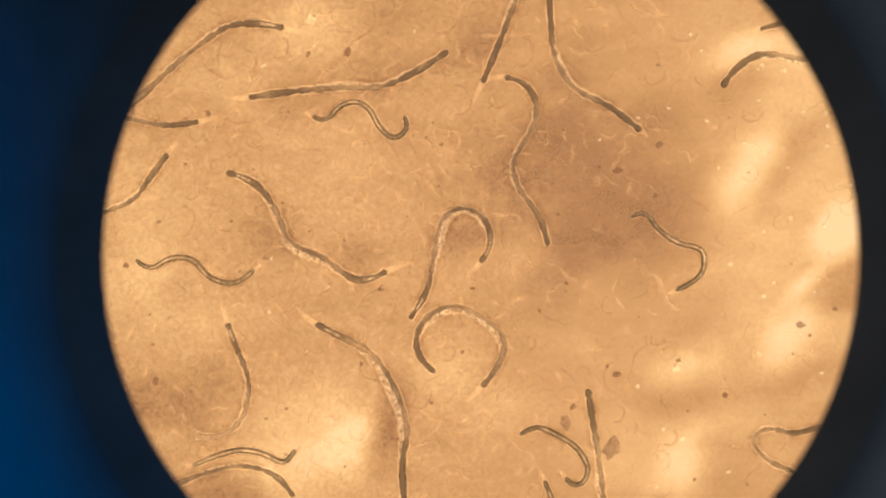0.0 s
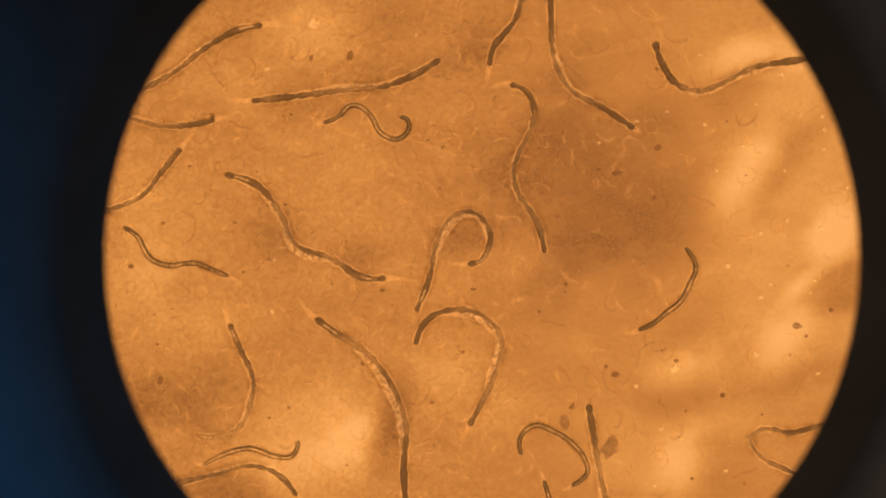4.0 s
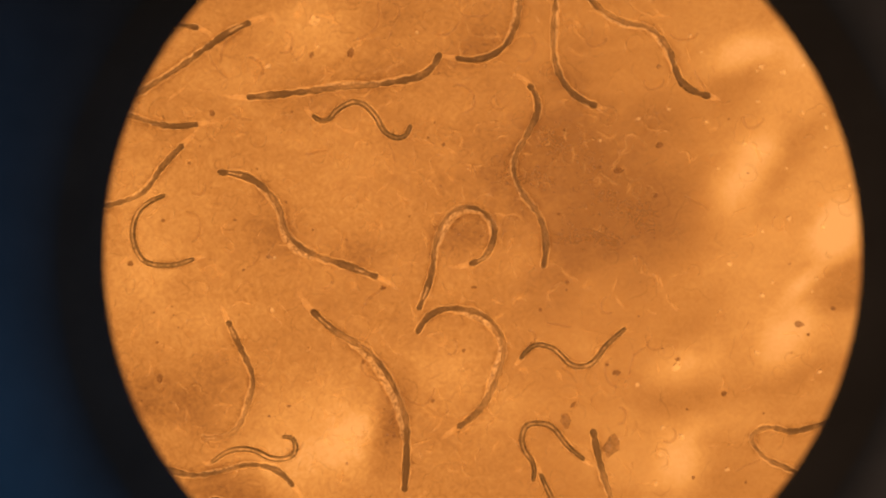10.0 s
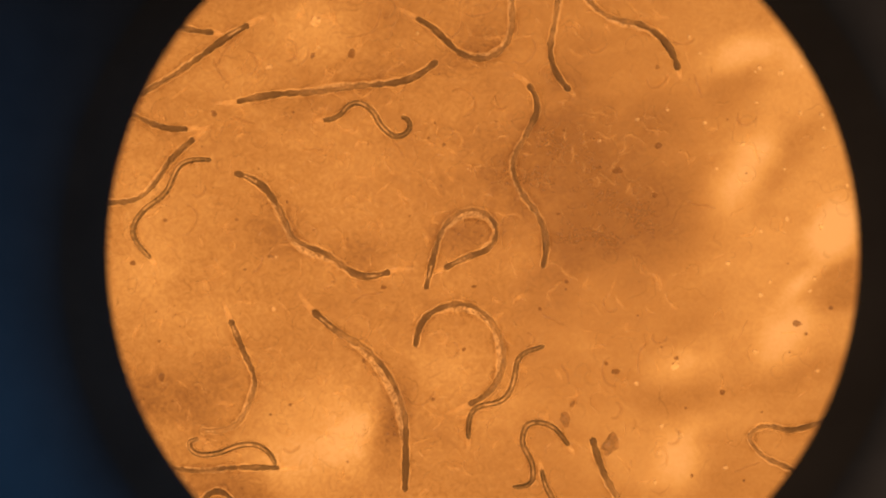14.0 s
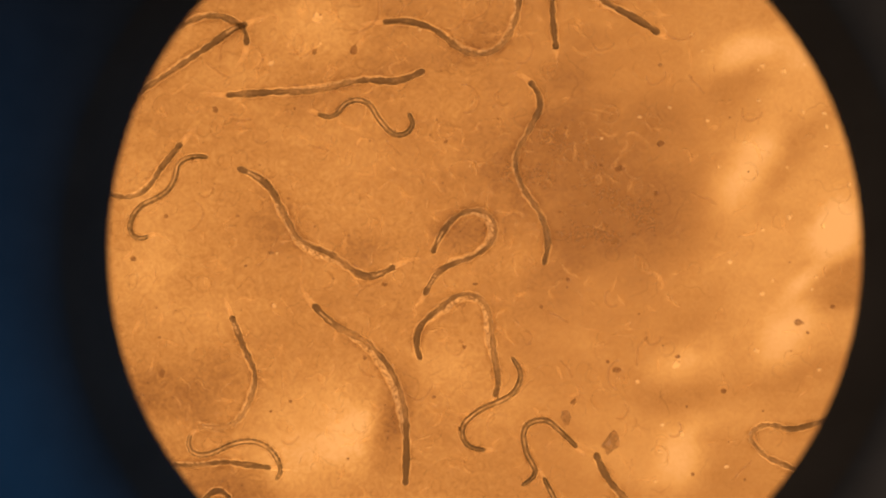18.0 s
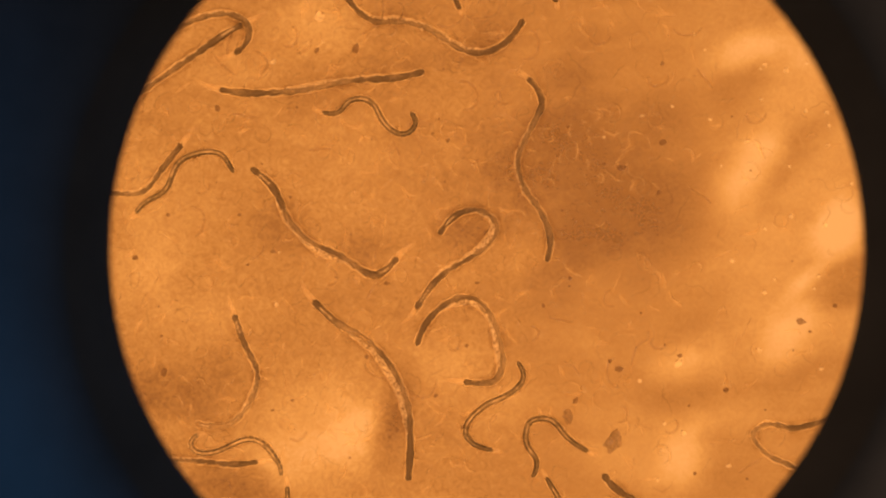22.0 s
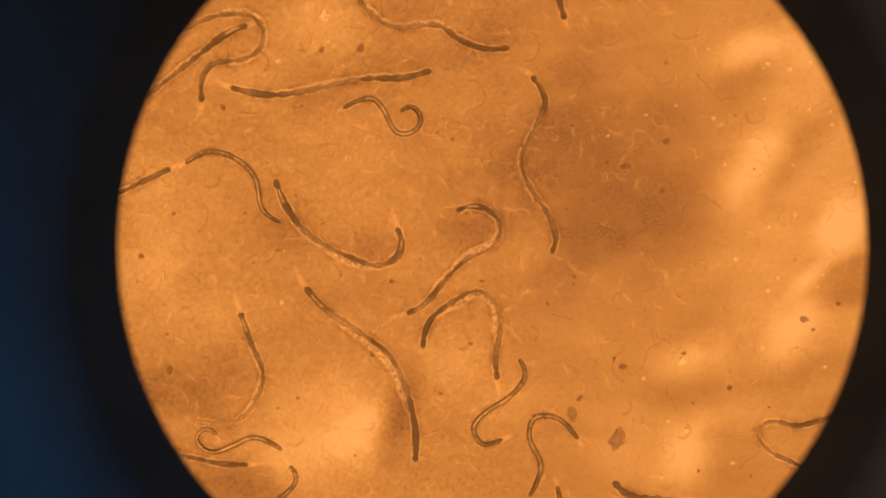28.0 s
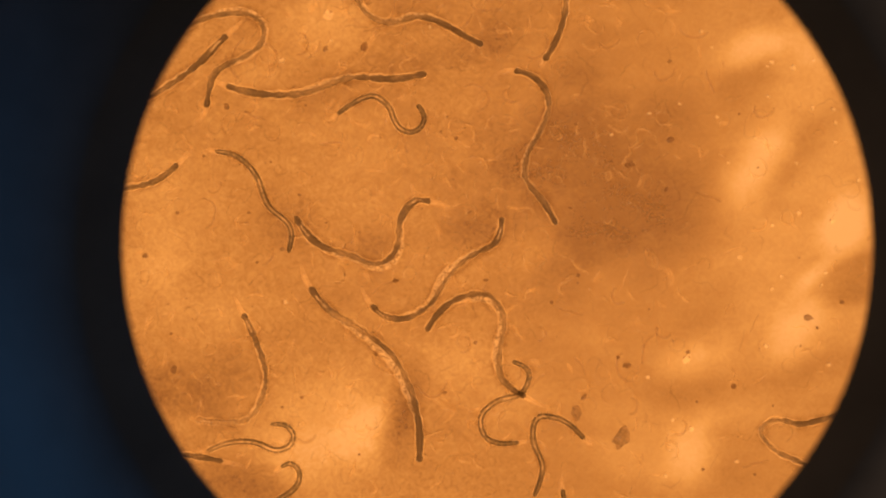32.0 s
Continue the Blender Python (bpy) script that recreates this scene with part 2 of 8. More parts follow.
THIN = tissue_material("young_worm_core", (0.25, 0.225, 0.15), (0.95, 0.83, 0.57), (1, 1, 1, 0.10), 0.10, low=0.43, high=0.58, stretch=0.5, ends=0.22, empty=0.5)
THIN_EDGE_SHADE = tissue_material("young_cuticle_edge_shade", (0.080, 0.078, 0.058), (0.34, 0.29, 0.19), (1, 1, 1, 0.0), 0.10, low=0.42, high=0.64, ends=0.16, empty=0.5)
LARVA = tissue_material("larva_tissue", (0.26, 0.185, 0.11), (0.40, 0.30, 0.18), (1, 1, 1, 0.60), 0.04)
# bright halo along the bodies' edges, put into this film's pale colour
RIM_GLINT = film_material("body_rim_glint", (0.97, 0.84, 0.54), 0.18, 0.50)
TIP = film_material("clear_body_end", (0.97, 0.83, 0.54), 0.58)
SLIME = film_material("slime_thread", (0.85, 0.71, 0.43), 0.45)
TRACK_AND_RELIEF_SHADE = film_material("brown_track_and_relief_shade", (0.24, 0.17, 0.095), 0.62)
GRIT = tissue_material("dark_grit", (0.13, 0.088, 0.050), (0.28, 0.185, 0.105), (1, 1, 1, 0.22), 0.012)
GRAIN_AND_BEAD_SHADE = tissue_material("brown_grain_and_bead_shade", (0.17, 0.118, 0.072), (0.34, 0.24, 0.145), (1, 1, 1, 0.25), 0.02)
SIDE_SHADE = side_shade_material()
CRUMB = tissue_material("brown_crumb", (0.15, 0.12, 0.08), (0.46, 0.36, 0.23), (1, 1, 1, 0.22), 0.014)
BUBBLE = film_material("water_bead", (0.97, 0.90, 0.66), 0.10)
TUBE = solid_material("anodised_barrel", (0.0135, 0.0130, 0.0130), (0.0195, 0.0190, 0.0195), 0.4, 0.8, 0.0, 0.1)
STOP = solid_material("brown_black_varnish", (0.0165, 0.0130, 0.0100), (0.023, 0.0185, 0.0145), 0.4, 0.8, 0.0, 0.1)
STEEL = solid_material("black_stage_enamel", (0.02, 0.02, 0.022), (0.04, 0.04, 0.042), 2.0, 0.5)


# ---- building helpers ----
def mesh_from(name, verts, faces, mats, slots=None, smooth=True):
    me = bpy.data.meshes.new(name)
    me.from_pydata([(x * MM, y * MM, z * MM) for x, y, z in verts], [], faces)
    for m in mats:
        me.materials.append(m)
    if slots:
        me.polygons.foreach_set("material_index", slots)
    if smooth:
        me.polygons.foreach_set("use_smooth", [True] * len(me.polygons))
    me.update()
    return me


def part(name, mesh, parent, label=""):
    ob = new(name, mesh)
    ob.parent = parent
    return tagged(ob, label) if label else ob


def lathe(profile, steps, closed=False):
    """Turns (radius, z) pairs about the z axis."""
    verts, faces, n = [], [], len(profile)
    for i in range(steps):
        a = 2 * math.pi * i / steps
        verts += [(r * math.cos(a), r * math.sin(a), z) for r, z in profile]
    for i in range(steps):
        j = (i + 1) % steps
        for k in range(n if closed else n - 1):
            m = (k + 1) % n
            faces.append((i * n + k, j * n + k, j * n + m, i * n + m))
    return verts, faces


# ---- structure: agar, stage, eyepiece ----
def agar_sheet():
    steps, rings = 96, 26
    verts, faces, slots = [(0, 0, 0)], [], []
    for k in range(1, rings + 1):
        r = 5.0 * k / rings
        verts += [(r * math.cos(2 * math.pi * i / steps), r * math.sin(2 * math.pi * i / steps), 0) for i in range(steps)]
    for i in range(steps):
        faces.append((0, 1 + i, 1 + (i + 1) % steps))
    for k in range(rings - 1):
        for i in range(steps):
            a, b = 1 + k * steps + i, 1 + k * steps + (i + 1) % steps
            faces.append((a, a + steps, b + steps, b))
    slots = [0] * len(faces)
    rim = 1 + (rings - 1) * steps
    low = len(verts)
    verts += [(5.0 * math.cos(2 * math.pi * i / steps), 5.0 * math.sin(2 * math.pi * i / steps), -1.2) for i in range(steps)]
    for i in range(steps):
        j = (i + 1) % steps
        faces.append((rim + i, low + i, low + j, rim + j))
    faces.append(tuple(low + i for i in reversed(range(steps))))
    slots += [1] * (steps + 1)
    return tagged(new("ground", mesh_from("agar", verts, faces, [AGAR, CLEAR], slots, False)), "cloudy orange agar sheet with smears, fine scratches and painted light and dark patches", "agar", kind="structure")


agar_sheet()

dish_v, dish_f = lathe([(0.001, -1.7), (5.5, -1.7), (5.6, -1.6), (5.6, 1.2), (5.5, 1.3), (5.25, 1.3), (5.15, 1.2), (5.15, -1.18), (5.0, -1.24), (0.001, -1.24)], 96)
tagged(new("petri_dish", mesh_from("petri_dish", dish_v, dish_f, [CLEAR])), "clear plastic dish that holds the agar", "dish")

stage_v, stage_f = lathe([(4.5, -1.72), (8, -1.72), (8.3, -1.95), (8.3, -3.2), (8, -3.4), (4.5, -3.4), (4.3, -3.2), (4.3, -1.95)], 96, True)
tagged(new("floor", mesh_from("stage", stage_v, stage_f, [STEEL])), "black enamelled microscope stage with a round opening", "stage", kind="structure")

house_v, house_f = lathe([(0.001, -10.2), (7.4, -10.2), (7.4, -3.42), (6.9, -3.42), (6.9, -9.6), (0.001, -9.6)], 64)
tagged(new("lamp_housing", mesh_from("lamp_housing", house_v, house_f, [STEEL])), "black lamp housing below the stage", "lamp housing")

# the eyepiece: a field stop with a round hole, and the barrel about it
FIELD = (0.140, -0.020)
eyepiece = new("eyepiece")
eyepiece.location = (FIELD[0] * MM, FIELD[1] * MM, 1.5 * MM)
tagged(eyepiece, "black microscope eyepiece barrel with a round field stop", "eyepiece")
stop_v, stop_f = lathe([(1.2715, 0.0), (1.30, 0.0005), (1.43, 0.001), (1.43, -0.10), (1.34, -0.10), (1.30, -0.02)], 192, True)
part("field_stop", mesh_from("field_stop", stop_v, stop_f, [STOP], None, False), eyepiece, "matt black ring with a round opening")
curve = [(1.43 + 0.34 * math.sin(a * math.pi / 72), 0.001 + 0.5 * (1 - math.cos(a * math.pi / 72))) for a in range(37)]
barrel_v, barrel_f = lathe(curve + [(1.80, 1.2), (1.83, 2.2), (1.88, 2.25), (2.25, 2.25), (2.3, 2.2), (2.3, -0.02), (3.05, -0.06), (3.1, -0.12), (3.1, -1.5), (2.95, -1.5), (2.95, -0.25), (1.43, -0.12)], 128, True)
part("barrel", mesh_from("barrel", barrel_v, barrel_f, [TUBE], None, False), eyepiece, "dark barrel wall tinged by blue daylight")


# ---- worms: chains of rigid pieces, each a half-round shell with a painted bright rim ----
ACROSS = 10


def set_along(me, values):
    """Notes where each vertex lies along its body, for the tissue's pattern."""
    a = me.attributes.new("along", "FLOAT_VECTOR", "POINT")
    a.data.foreach_set("vector", [c * MM for v in values for c in v])


def set_bare(me, values):
    """Notes how thin a film is at each vertex: 0 full, 1 gone."""
    me.attributes.new("bare", "FLOAT", "POINT").data.foreach_set("value", values)


# how the painted shade beside a body thins outwards: reach, bareness
PLAIN_SIDE_SHADE = ((0.030, 1.0), (0.021, 0.84), (0.012, 0.55), (0.005, 0.30))
GRAINY_SIDE_SHADE = ((0.027, 1.0), (0.019, 0.84), (0.011, 0.52), (0.004, 0.30))  # on the grainy side
SPLIT = (1, 8, 9, 11, 12)  # worms whose gut parts in two near the ends


def segment_mesh(length, rings, extent, mats, side, start, seed, middle, filling):
    """A piece of body along x, with the shade painted beside it, which fades into the next piece's.
    rings: (place along the piece, half width, width of the grainy flank)."""
    verts, faces, slots, along, bare, end_of = [], [], [], [], [], []
    # columns of faces at both edges that carry the painted edge shade
    shaded = (0, 1, 8, 9) if extent > 0.008 else (0, 1, 2, 3, 6, 7, 8, 9)
    kinds = [1] + [2 if k in shaded else 0 for k in range(ACROSS)] + [3] * 4 + [1]
    whole = start / middle + length * 0.5 / middle
    for u, r, b in rings:
        x = (u - 0.5) * length
        edge = extent * min(1, r / 0.008)
        end_of.append(min(start + u * length, whole - start - u * length) / whole)
        low = 0.0012 + min(0.55 * r, 0.4 * b)
        row = [(-(r + edge), 0.0008, 0.9)]
        row += [(-r * math.cos(math.pi * k / ACROSS), 0.0012 + 0.95 * r * math.sin(math.pi * k / ACROSS), 0) for k in range(ACROSS)] + [(r, low, 0)]
        row += [(r + b * k / 4, 0.0010 + (low - 0.0012) * math.cos(math.pi * k / 8), 0) for k in range(1, 5)]
        row += [(r + b + edge, 0.0008, 0.9)]
        verts += [(x, y * side, z) for y, z, _ in row]
        along += [(start + x, y + seed * 3.7, z + seed * 1.3) for y, z, _ in row]
        bare += [v for _, _, v in row]
    n = len(row)
    for i in range(len(rings) - 1):
        for k in range(n - 1):
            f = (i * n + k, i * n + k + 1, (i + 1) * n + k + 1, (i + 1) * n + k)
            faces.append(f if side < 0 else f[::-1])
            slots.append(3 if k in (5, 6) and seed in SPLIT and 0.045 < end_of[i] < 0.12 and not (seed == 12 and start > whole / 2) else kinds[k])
    half, flank = max(r for _, r, _ in rings), max(b for _, _, b in rings)
    level = 0.0003 + 0.0001 * (round(start / length) % 4)
    for way, shade_rows, inner in ((-1, PLAIN_SIDE_SHADE, half), (1, GRAINY_SIDE_SHADE, half + flank)):
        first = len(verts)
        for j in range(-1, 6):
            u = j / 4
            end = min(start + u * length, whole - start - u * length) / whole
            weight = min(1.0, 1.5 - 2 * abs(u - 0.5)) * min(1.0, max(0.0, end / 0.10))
            for w, v in shade_rows + ((0.0, 0.3),):
                w = w if extent > 0.008 else 0.55 * w
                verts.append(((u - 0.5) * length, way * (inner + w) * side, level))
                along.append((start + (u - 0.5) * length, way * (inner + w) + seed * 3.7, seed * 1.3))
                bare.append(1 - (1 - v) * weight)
        n = len(shade_rows) + 1
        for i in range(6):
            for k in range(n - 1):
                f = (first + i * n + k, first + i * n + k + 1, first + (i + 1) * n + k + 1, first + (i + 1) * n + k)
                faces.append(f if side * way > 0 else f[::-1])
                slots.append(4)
    me = mesh_from("body_segment", verts, faces, mats, slots)
    set_along(me, along)
    set_bare(me, bare)
    places = np.linspace(0, 1, len(filling))
    full = np.interp([(a[0] + 0.5 * length) / whole for a in along], places, filling)
    me.attributes.new("gut", "FLOAT", "POINT").data.foreach_set("value", [float(v) for v in full])
    return me


def tip_mesh(length, width, bend):
    """The pale, see-through end of a worm, low and blunt, thinning out to nothing. bend: degrees that it turns on its way."""
    n = 12
    verts, faces, bare = [], [], []
    p, heading = Vector((0, 0)), 0.0
    for i in range(n + 1):
        u = i / n
        r = width * (1 - u ** 3) ** 0.5 * (1 - 0.25 * u) + 0.0008
        for k in range(7):
            a = math.pi * k / 6
            verts.append((p.x + r * math.cos(a) * math.sin(heading), p.y - r * math.cos(a) * math.cos(heading), 0.0009 + 0.35 * r * math.sin(a)))
            bare.append(1.0 if k in (0, 6) else 0.30 * u + 0.70 * u ** 3)
        heading += radians(bend) / n
        p += Vector((math.cos(heading), math.sin(heading))) * length / n
    for i in range(n):
        for k in range(6):
            faces.append((i * 7 + k, i * 7 + k + 1, (i + 1) * 7 + k + 1, (i + 1) * 7 + k))
    me = mesh_from("pale_tip", verts, faces, [TIP])
    set_bare(me, bare)
    return me


worms = {}
# how full and dark the gut is along each body, from the end that is laid first
GUT = {
    "adult": (1.0, 0.85, 0.95, 0.6, 0.5, 0.55, 0.5, 0.65, 0.9, 0.85, 1.0), "thin": (1.0, 0.75, 0.7, 0.6, 0.7, 0.55, 0.7, 0.65, 0.75, 1.0),
    "A": (0.95, 0.85, 0.9, 0.85, 0.6, 0.75, 0.6, 0.55, 0.6, 0.6, 0.6), "B": (1.0, 0.75, 0.6, 0.55, 0.5, 0.8, 0.6, 0.7, 0.35, 0.4, 0.6),
    "C": (1.0, 0.55, 0.95, 0.6, 0.65, 0.35, 0.55, 0.9, 0.85, 0.65, 1.0), "F": (0.85, 0.8, 0.9, 0.7, 0.65, 0.6, 0.6, 0.6, 0.6),
    "H": (1.0, 0.8, 0.9, 0.45, 0.5, 0.55, 0.85, 0.35, 0.75, 0.8, 0.9), "I": (1.0, 1.0, 0.95, 0.6, 0.5, 0.35, 0.6, 0.85, 0.6, 0.95, 0.6, 0.95),
    "J": (1.0, 1.0, 0.85, 0.6, 0.6, 0.5, 0.4, 0.5, 0.65, 0.75, 0.95), "L": (0.95, 0.85, 0.4, 0.25, 0.8, 0.6, 0.45, 0.55, 0.9, 0.95, 1.0),
    "M": (0.5, 0.4, 0.5, 0.7, 0.6, 0.65, 0.6, 0.7, 0.75, 1.0),
    "K": (1.0, 0.65, 0.8, 0.7, 0.85, 0.55, 0.4, 0.3, 0.2, 0.1, 0.0), "N": (0.95, 0.8, 0.75, 0.7, 0.65, 0.65, 0.6, 0.6, 0.6),
    "W": (1.0, 0.9, 0.8, 0.65, 0.55, 0.6, 0.85, 0.7, 0.5, 0.6, 0.6, 0.85, 0.95)}
TIP_BEND = {"B": -60, "C": -20, "H": -20, "I": -30, "L": -28, "W": 55, "M": -110, "G": -15}
LABELS = {
    "adult": "olive-brown roundworm with dark mottled gut, crawling on agar",
    "thin": "slender young roundworm, translucent with dark outlines, on agar"}
SPECIAL = {
    "C": "long nearly straight roundworm, olive-brown with a pale grainy flank",
    "D": "slender young roundworm curled in an S beside a long worm",
    "I": "olive-brown roundworm bent into a loop, mottled gut",
    "J": "olive-brown roundworm arched in an open ring, grainy flank",
    "L": "long olive-brown roundworm with a broad pale grainy flank",
    "Z": "motionless thin roundworm folded like a hairpin at the field's edge"}


def make(key, length_um, half_um, kind, side=-1, belly=0.022):
    """A worm of that length and half width, laid out piece by piece. belly: the grainy flank's width, on the side given."""
    length, half = length_um / 1000, half_um / 1000
    count = max(14, round(length / (half * 1.9)))
    body = tagged(new("roundworm"), SPECIAL.get(key, LABELS[kind]), "worm", "worms on the agar")
    pieces, seed = [], len(worms) + 1
    step = length / count
    for i in range(count):
        mats = [ADULT, RIM_GLINT, CUTICLE_EDGE_SHADE, BELLY, SIDE_SHADE] if kind == "adult" else [THIN, RIM_GLINT, THIN_EDGE_SHADE, THIN, SIDE_SHADE]
        rings = []
        for k in range(5):
            u = k / 4
            s = (i + u) / count
            b = 0.0
            if kind == "thin":
                w = half * (0.70 + 0.30 * math.sin(math.pi * s) ** 0.6)
            else:
                swell = max(0.0, math.sin(math.pi * min(1, max(0, (s - 0.2) / 0.62)))) ** 0.8
                e = min(s, 1 - s)
                knob = 0.84 + 0.20 * math.exp(-(e / 0.025) ** 2) - 0.17 * math.exp(-((e - 0.055) / 0.022) ** 2) + 0.12 * math.exp(-((e - 0.13) / 0.05) ** 2)
                w = half * (knob - 0.24 * swell + 0.15 * math.sin(23 * s + seed) * math.sin(51 * s + 2 * seed) + 0.09 * math.sin(90 * s + 3 * seed) + 0.05 * math.sin(170 * s + 5 * seed))
                b = belly * swell * (0.95 if key == "L" else 0.75 + 0.35 * math.sin(17 * s + seed * 2.1))
            near = min(s, 1 - s) * count
            if near < 0.9:
                w *= max(0.02, 1 - (1 - near / 0.9) ** 2.6) ** 0.5
            rings.append((-0.006 + u * 1.012, w, max(b, 0.0)))
        seg = part("head" if i == 0 else "tail" if i == count - 1 else "body_segment", segment_mesh(step, rings, 0.0100 if kind == "adult" else 0.0078, mats, side, step * i, seed, (i + 0.5) / count, GUT.get(key, GUT[kind])), body)
        pieces.append(seg)
    seg, way = (pieces[-1], 0) if key in "HJISGUXR" else (pieces[0], 180)
    tip = part("pale_tip", tip_mesh(half * (3.5 if key in "SQTV" else 8.0 if kind == "adult" else 5.0), half * 0.85, TIP_BEND.get(key, 0)), seg, "pale see-through end of the body")
    tip.matrix_basis = pose((-1 if way else 1) * step * 0.30 * MM, 0, 0, 0, 0, way)
    worms[key] = (body, pieces, count)


make("A", 841, 17, "adult", -1, 0.007)
make("B", 1096, 15, "adult", -1, 0.016)
make("C", 933, 17, "adult", 1, 0.014)
make("D", 605, 13, "thin", -1, 0.000)
make("E", 586, 15, "adult", -1, 0.006)
make("F", 612, 15, "adult", -1, 0.008)
make("G", 625, 13, "thin", -1, 0.000)
make("H", 912, 17, "adult", -1, 0.024)
make("I", 922, 14, "adult", -1, 0.026)
make("J", 942, 15, "adult", -1, 0.030)
make("K", 709, 14, "adult", -1, 0.010)
make("L", 1000, 17, "adult", -1, 0.030)
make("M", 551, 13, "thin", -1, 0.000)
make("N", 663, 14, "adult", -1, 0.006)
make("O", 561, 13, "thin", -1, 0.000)
make("P", 1096, 15, "adult", 1, 0.018)
make("Q", 841, 15, "adult", -1, 0.012)
make("V", 638, 14, "adult", -1, 0.014)
make("S", 982, 17, "adult", -1, 0.013)
make("T", 561, 14, "adult", -1, 0.014)
make("R", 615, 13, "thin", -1, 0.000)
make("U", 608, 13, "thin", -1, 0.000)
make("X", 765, 17, "adult", -1, 0.014)
make("Y", 510, 13, "thin", -1, 0.000)
make("Z", 841, 14, "adult", -1, 0.004)
make("W", 903, 15, "adult", -1, 0.007)
make("AB", 612, 14, "adult", -1, 0.014)


# ---- small things on the agar ----
def lump_mesh(name, radius, flat, mat, seed, tall=0.55, rough=0.35, hollow=False):
    """An irregular grain, flat below; a hollow one is open there, like a drop on a surface."""
    bm = bmesh.new()
    bmesh.ops.create_icosphere(bm, subdivisions=2, radius=1.0)
    for v in bm.verts:
        k = 1 + rough * (noise.noise(v.co * 1.7 + Vector((seed * 3.1, seed, 0))) + 0.5 * noise.noise(v.co * 4 + Vector((0, seed * 2.3, 1))))
        v.co = Vector((v.co.x * k * radius, v.co.y * k * radius * flat, max(-0.15, v.co.z * k) * radius * tall + 0.15 * radius * tall)) * MM
    bm.normal_update()
    if hollow:
        low = [f for f in bm.faces if f.normal.z < -0.3]
        bmesh.ops.delete(bm, geom=low, context="FACES")
    me = bpy.data.meshes.new(name)
    bm.to_mesh(me)
    bm.free()
    me.materials.append(mat)
    set_along(me, [tuple(c / MM for c in v.co) for v in me.vertices])
    return me


counter = [0]


def speck(x, y, radius, flat, turn):
    counter[0] += 1
    ob = new("grit_speck", lump_mesh("grit_speck", radius, flat, GRIT if radius < 0.0085 or radius == 0.0128 else GRAIN_AND_BEAD_SHADE, counter[0], rough=0.55, hollow=True))
    ob.matrix_world = pose(x * MM, y * MM, 0.0004 * MM, 0, 0, turn)
    tagged(ob, "small dark irregular speck of grit on the agar" if radius < 0.013 else "dark brown blurred grain lying on the agar", "speck", "specks on the agar")


def crumb(x, y, radius, flat, turn):
    counter[0] += 1
    ob = new("food_crumb", lump_mesh("food_crumb", radius, flat, CRUMB, counter[0], 0.4, 0.6, True))
    ob.matrix_world = pose(x * MM, y * MM, 0.0004 * MM, 0, 0, turn)
    tagged(ob, "brown ragged crumb lying on the agar", "crumb", "crumbs on the agar")


def bead(x, y, radius):
    """A bright drop: a clear dome with shade painted on the edge of its upper side."""
    counter[0] += 1
    k = counter[0]
    me = lump_mesh("water_bead", radius * (0.75 + 0.35 * ((k * 7) % 5) / 5), 0.6 + 0.08 * ((k * 3) % 5), BUBBLE, k, 0.5, 0.5, True)
    # the grains' brown serves as painted shade on the drop's low upper faces
    me.materials.append(GRAIN_AND_BEAD_SHADE)
    turn = k * 47
    for f in me.polygons:
        if f.center.z < 0.30 * radius * MM and f.center.x * math.sin(radians(turn)) + f.center.y * math.cos(radians(turn)) > 0.25 * radius * MM:
            f.material_index = 1
    ob = new("water_bead", me)
    ob.matrix_world = pose(x * MM, y * MM, 0.0004 * MM, 0, 0, turn)
    tagged(ob, "tiny bright water bead on the agar", "water bead", "beads on the agar")


larvae = []


def larva(x, y, length, turn):
    """A hair-fine young worm in a loose curl."""
    counter[0] += 1
    rnd = random.Random(counter[0])
    bend, wave, phase = rnd.uniform(-2.6, 2.6), rnd.uniform(0.5, 1.6), rnd.uniform(0, 6.3)
    n, p, heading, line = 26, Vector((0, 0)), 0.0, []
    for i in range(n):
        line.append((p.copy(), heading))
        heading += (bend + wave * math.sin(phase + i * 0.42)) / n * 1.5
        p += Vector((math.cos(heading), math.sin(heading))) * length / (n - 1)
    mid = sum((q for q, _ in line), Vector((0, 0))) / n
    verts, faces, slots, along = [], [], [], []
    for i, (q, h) in enumerate(line):
        u = i / (n - 1)
        r = 0.0050 * (0.25 + 0.75 * min(1, 6 * u, 6 * (1 - u)) ** 0.5)
        for y2, z2 in ((-2.1 * r, 0.0005), (-r, 0.0010), (-0.6 * r, 0.001 + 0.8 * r), (0.6 * r, 0.001 + 0.8 * r), (r, 0.0010), (2.1 * r, 0.0005)):
            verts.append((q.x - mid.x - y2 * math.sin(h), q.y - mid.y + y2 * math.cos(h), z2))
            along.append((u * length + counter[0], y2, z2))
    for i in range(n - 1):
        for k in range(5):
            faces.append((i * 6 + k, (i + 1) * 6 + k, (i + 1) * 6 + k + 1, i * 6 + k + 1))
            slots.append(1 if k in (0, 4) else 0)
    me = mesh_from("larva", verts, faces, [LARVA, SLIME], slots)
    set_along(me, along)
    set_bare(me, [1.0, 0.3, 0, 0, 0.3, 1.0] * n)
    ob = new("larva", me)
    ob.matrix_world = pose(x * MM, y * MM, 0, 0, 0, turn)
    tagged(ob, "hair-fine curled worm larva, faint against the agar", "larva", "larvae on the agar")
    larvae.append((ob, x, y, turn, rnd.uniform(4, 16), rnd.uniform(0.006, 0.02)))


speck(0.441, -0.273, 0.0077, 1.00, 0)
speck(0.791, 0.352, 0.0204, 0.60, 10)
speck(1.265, -0.650, 0.0128, 0.90, 40)
speck(1.599, -0.337, 0.0230, 0.60, 0)
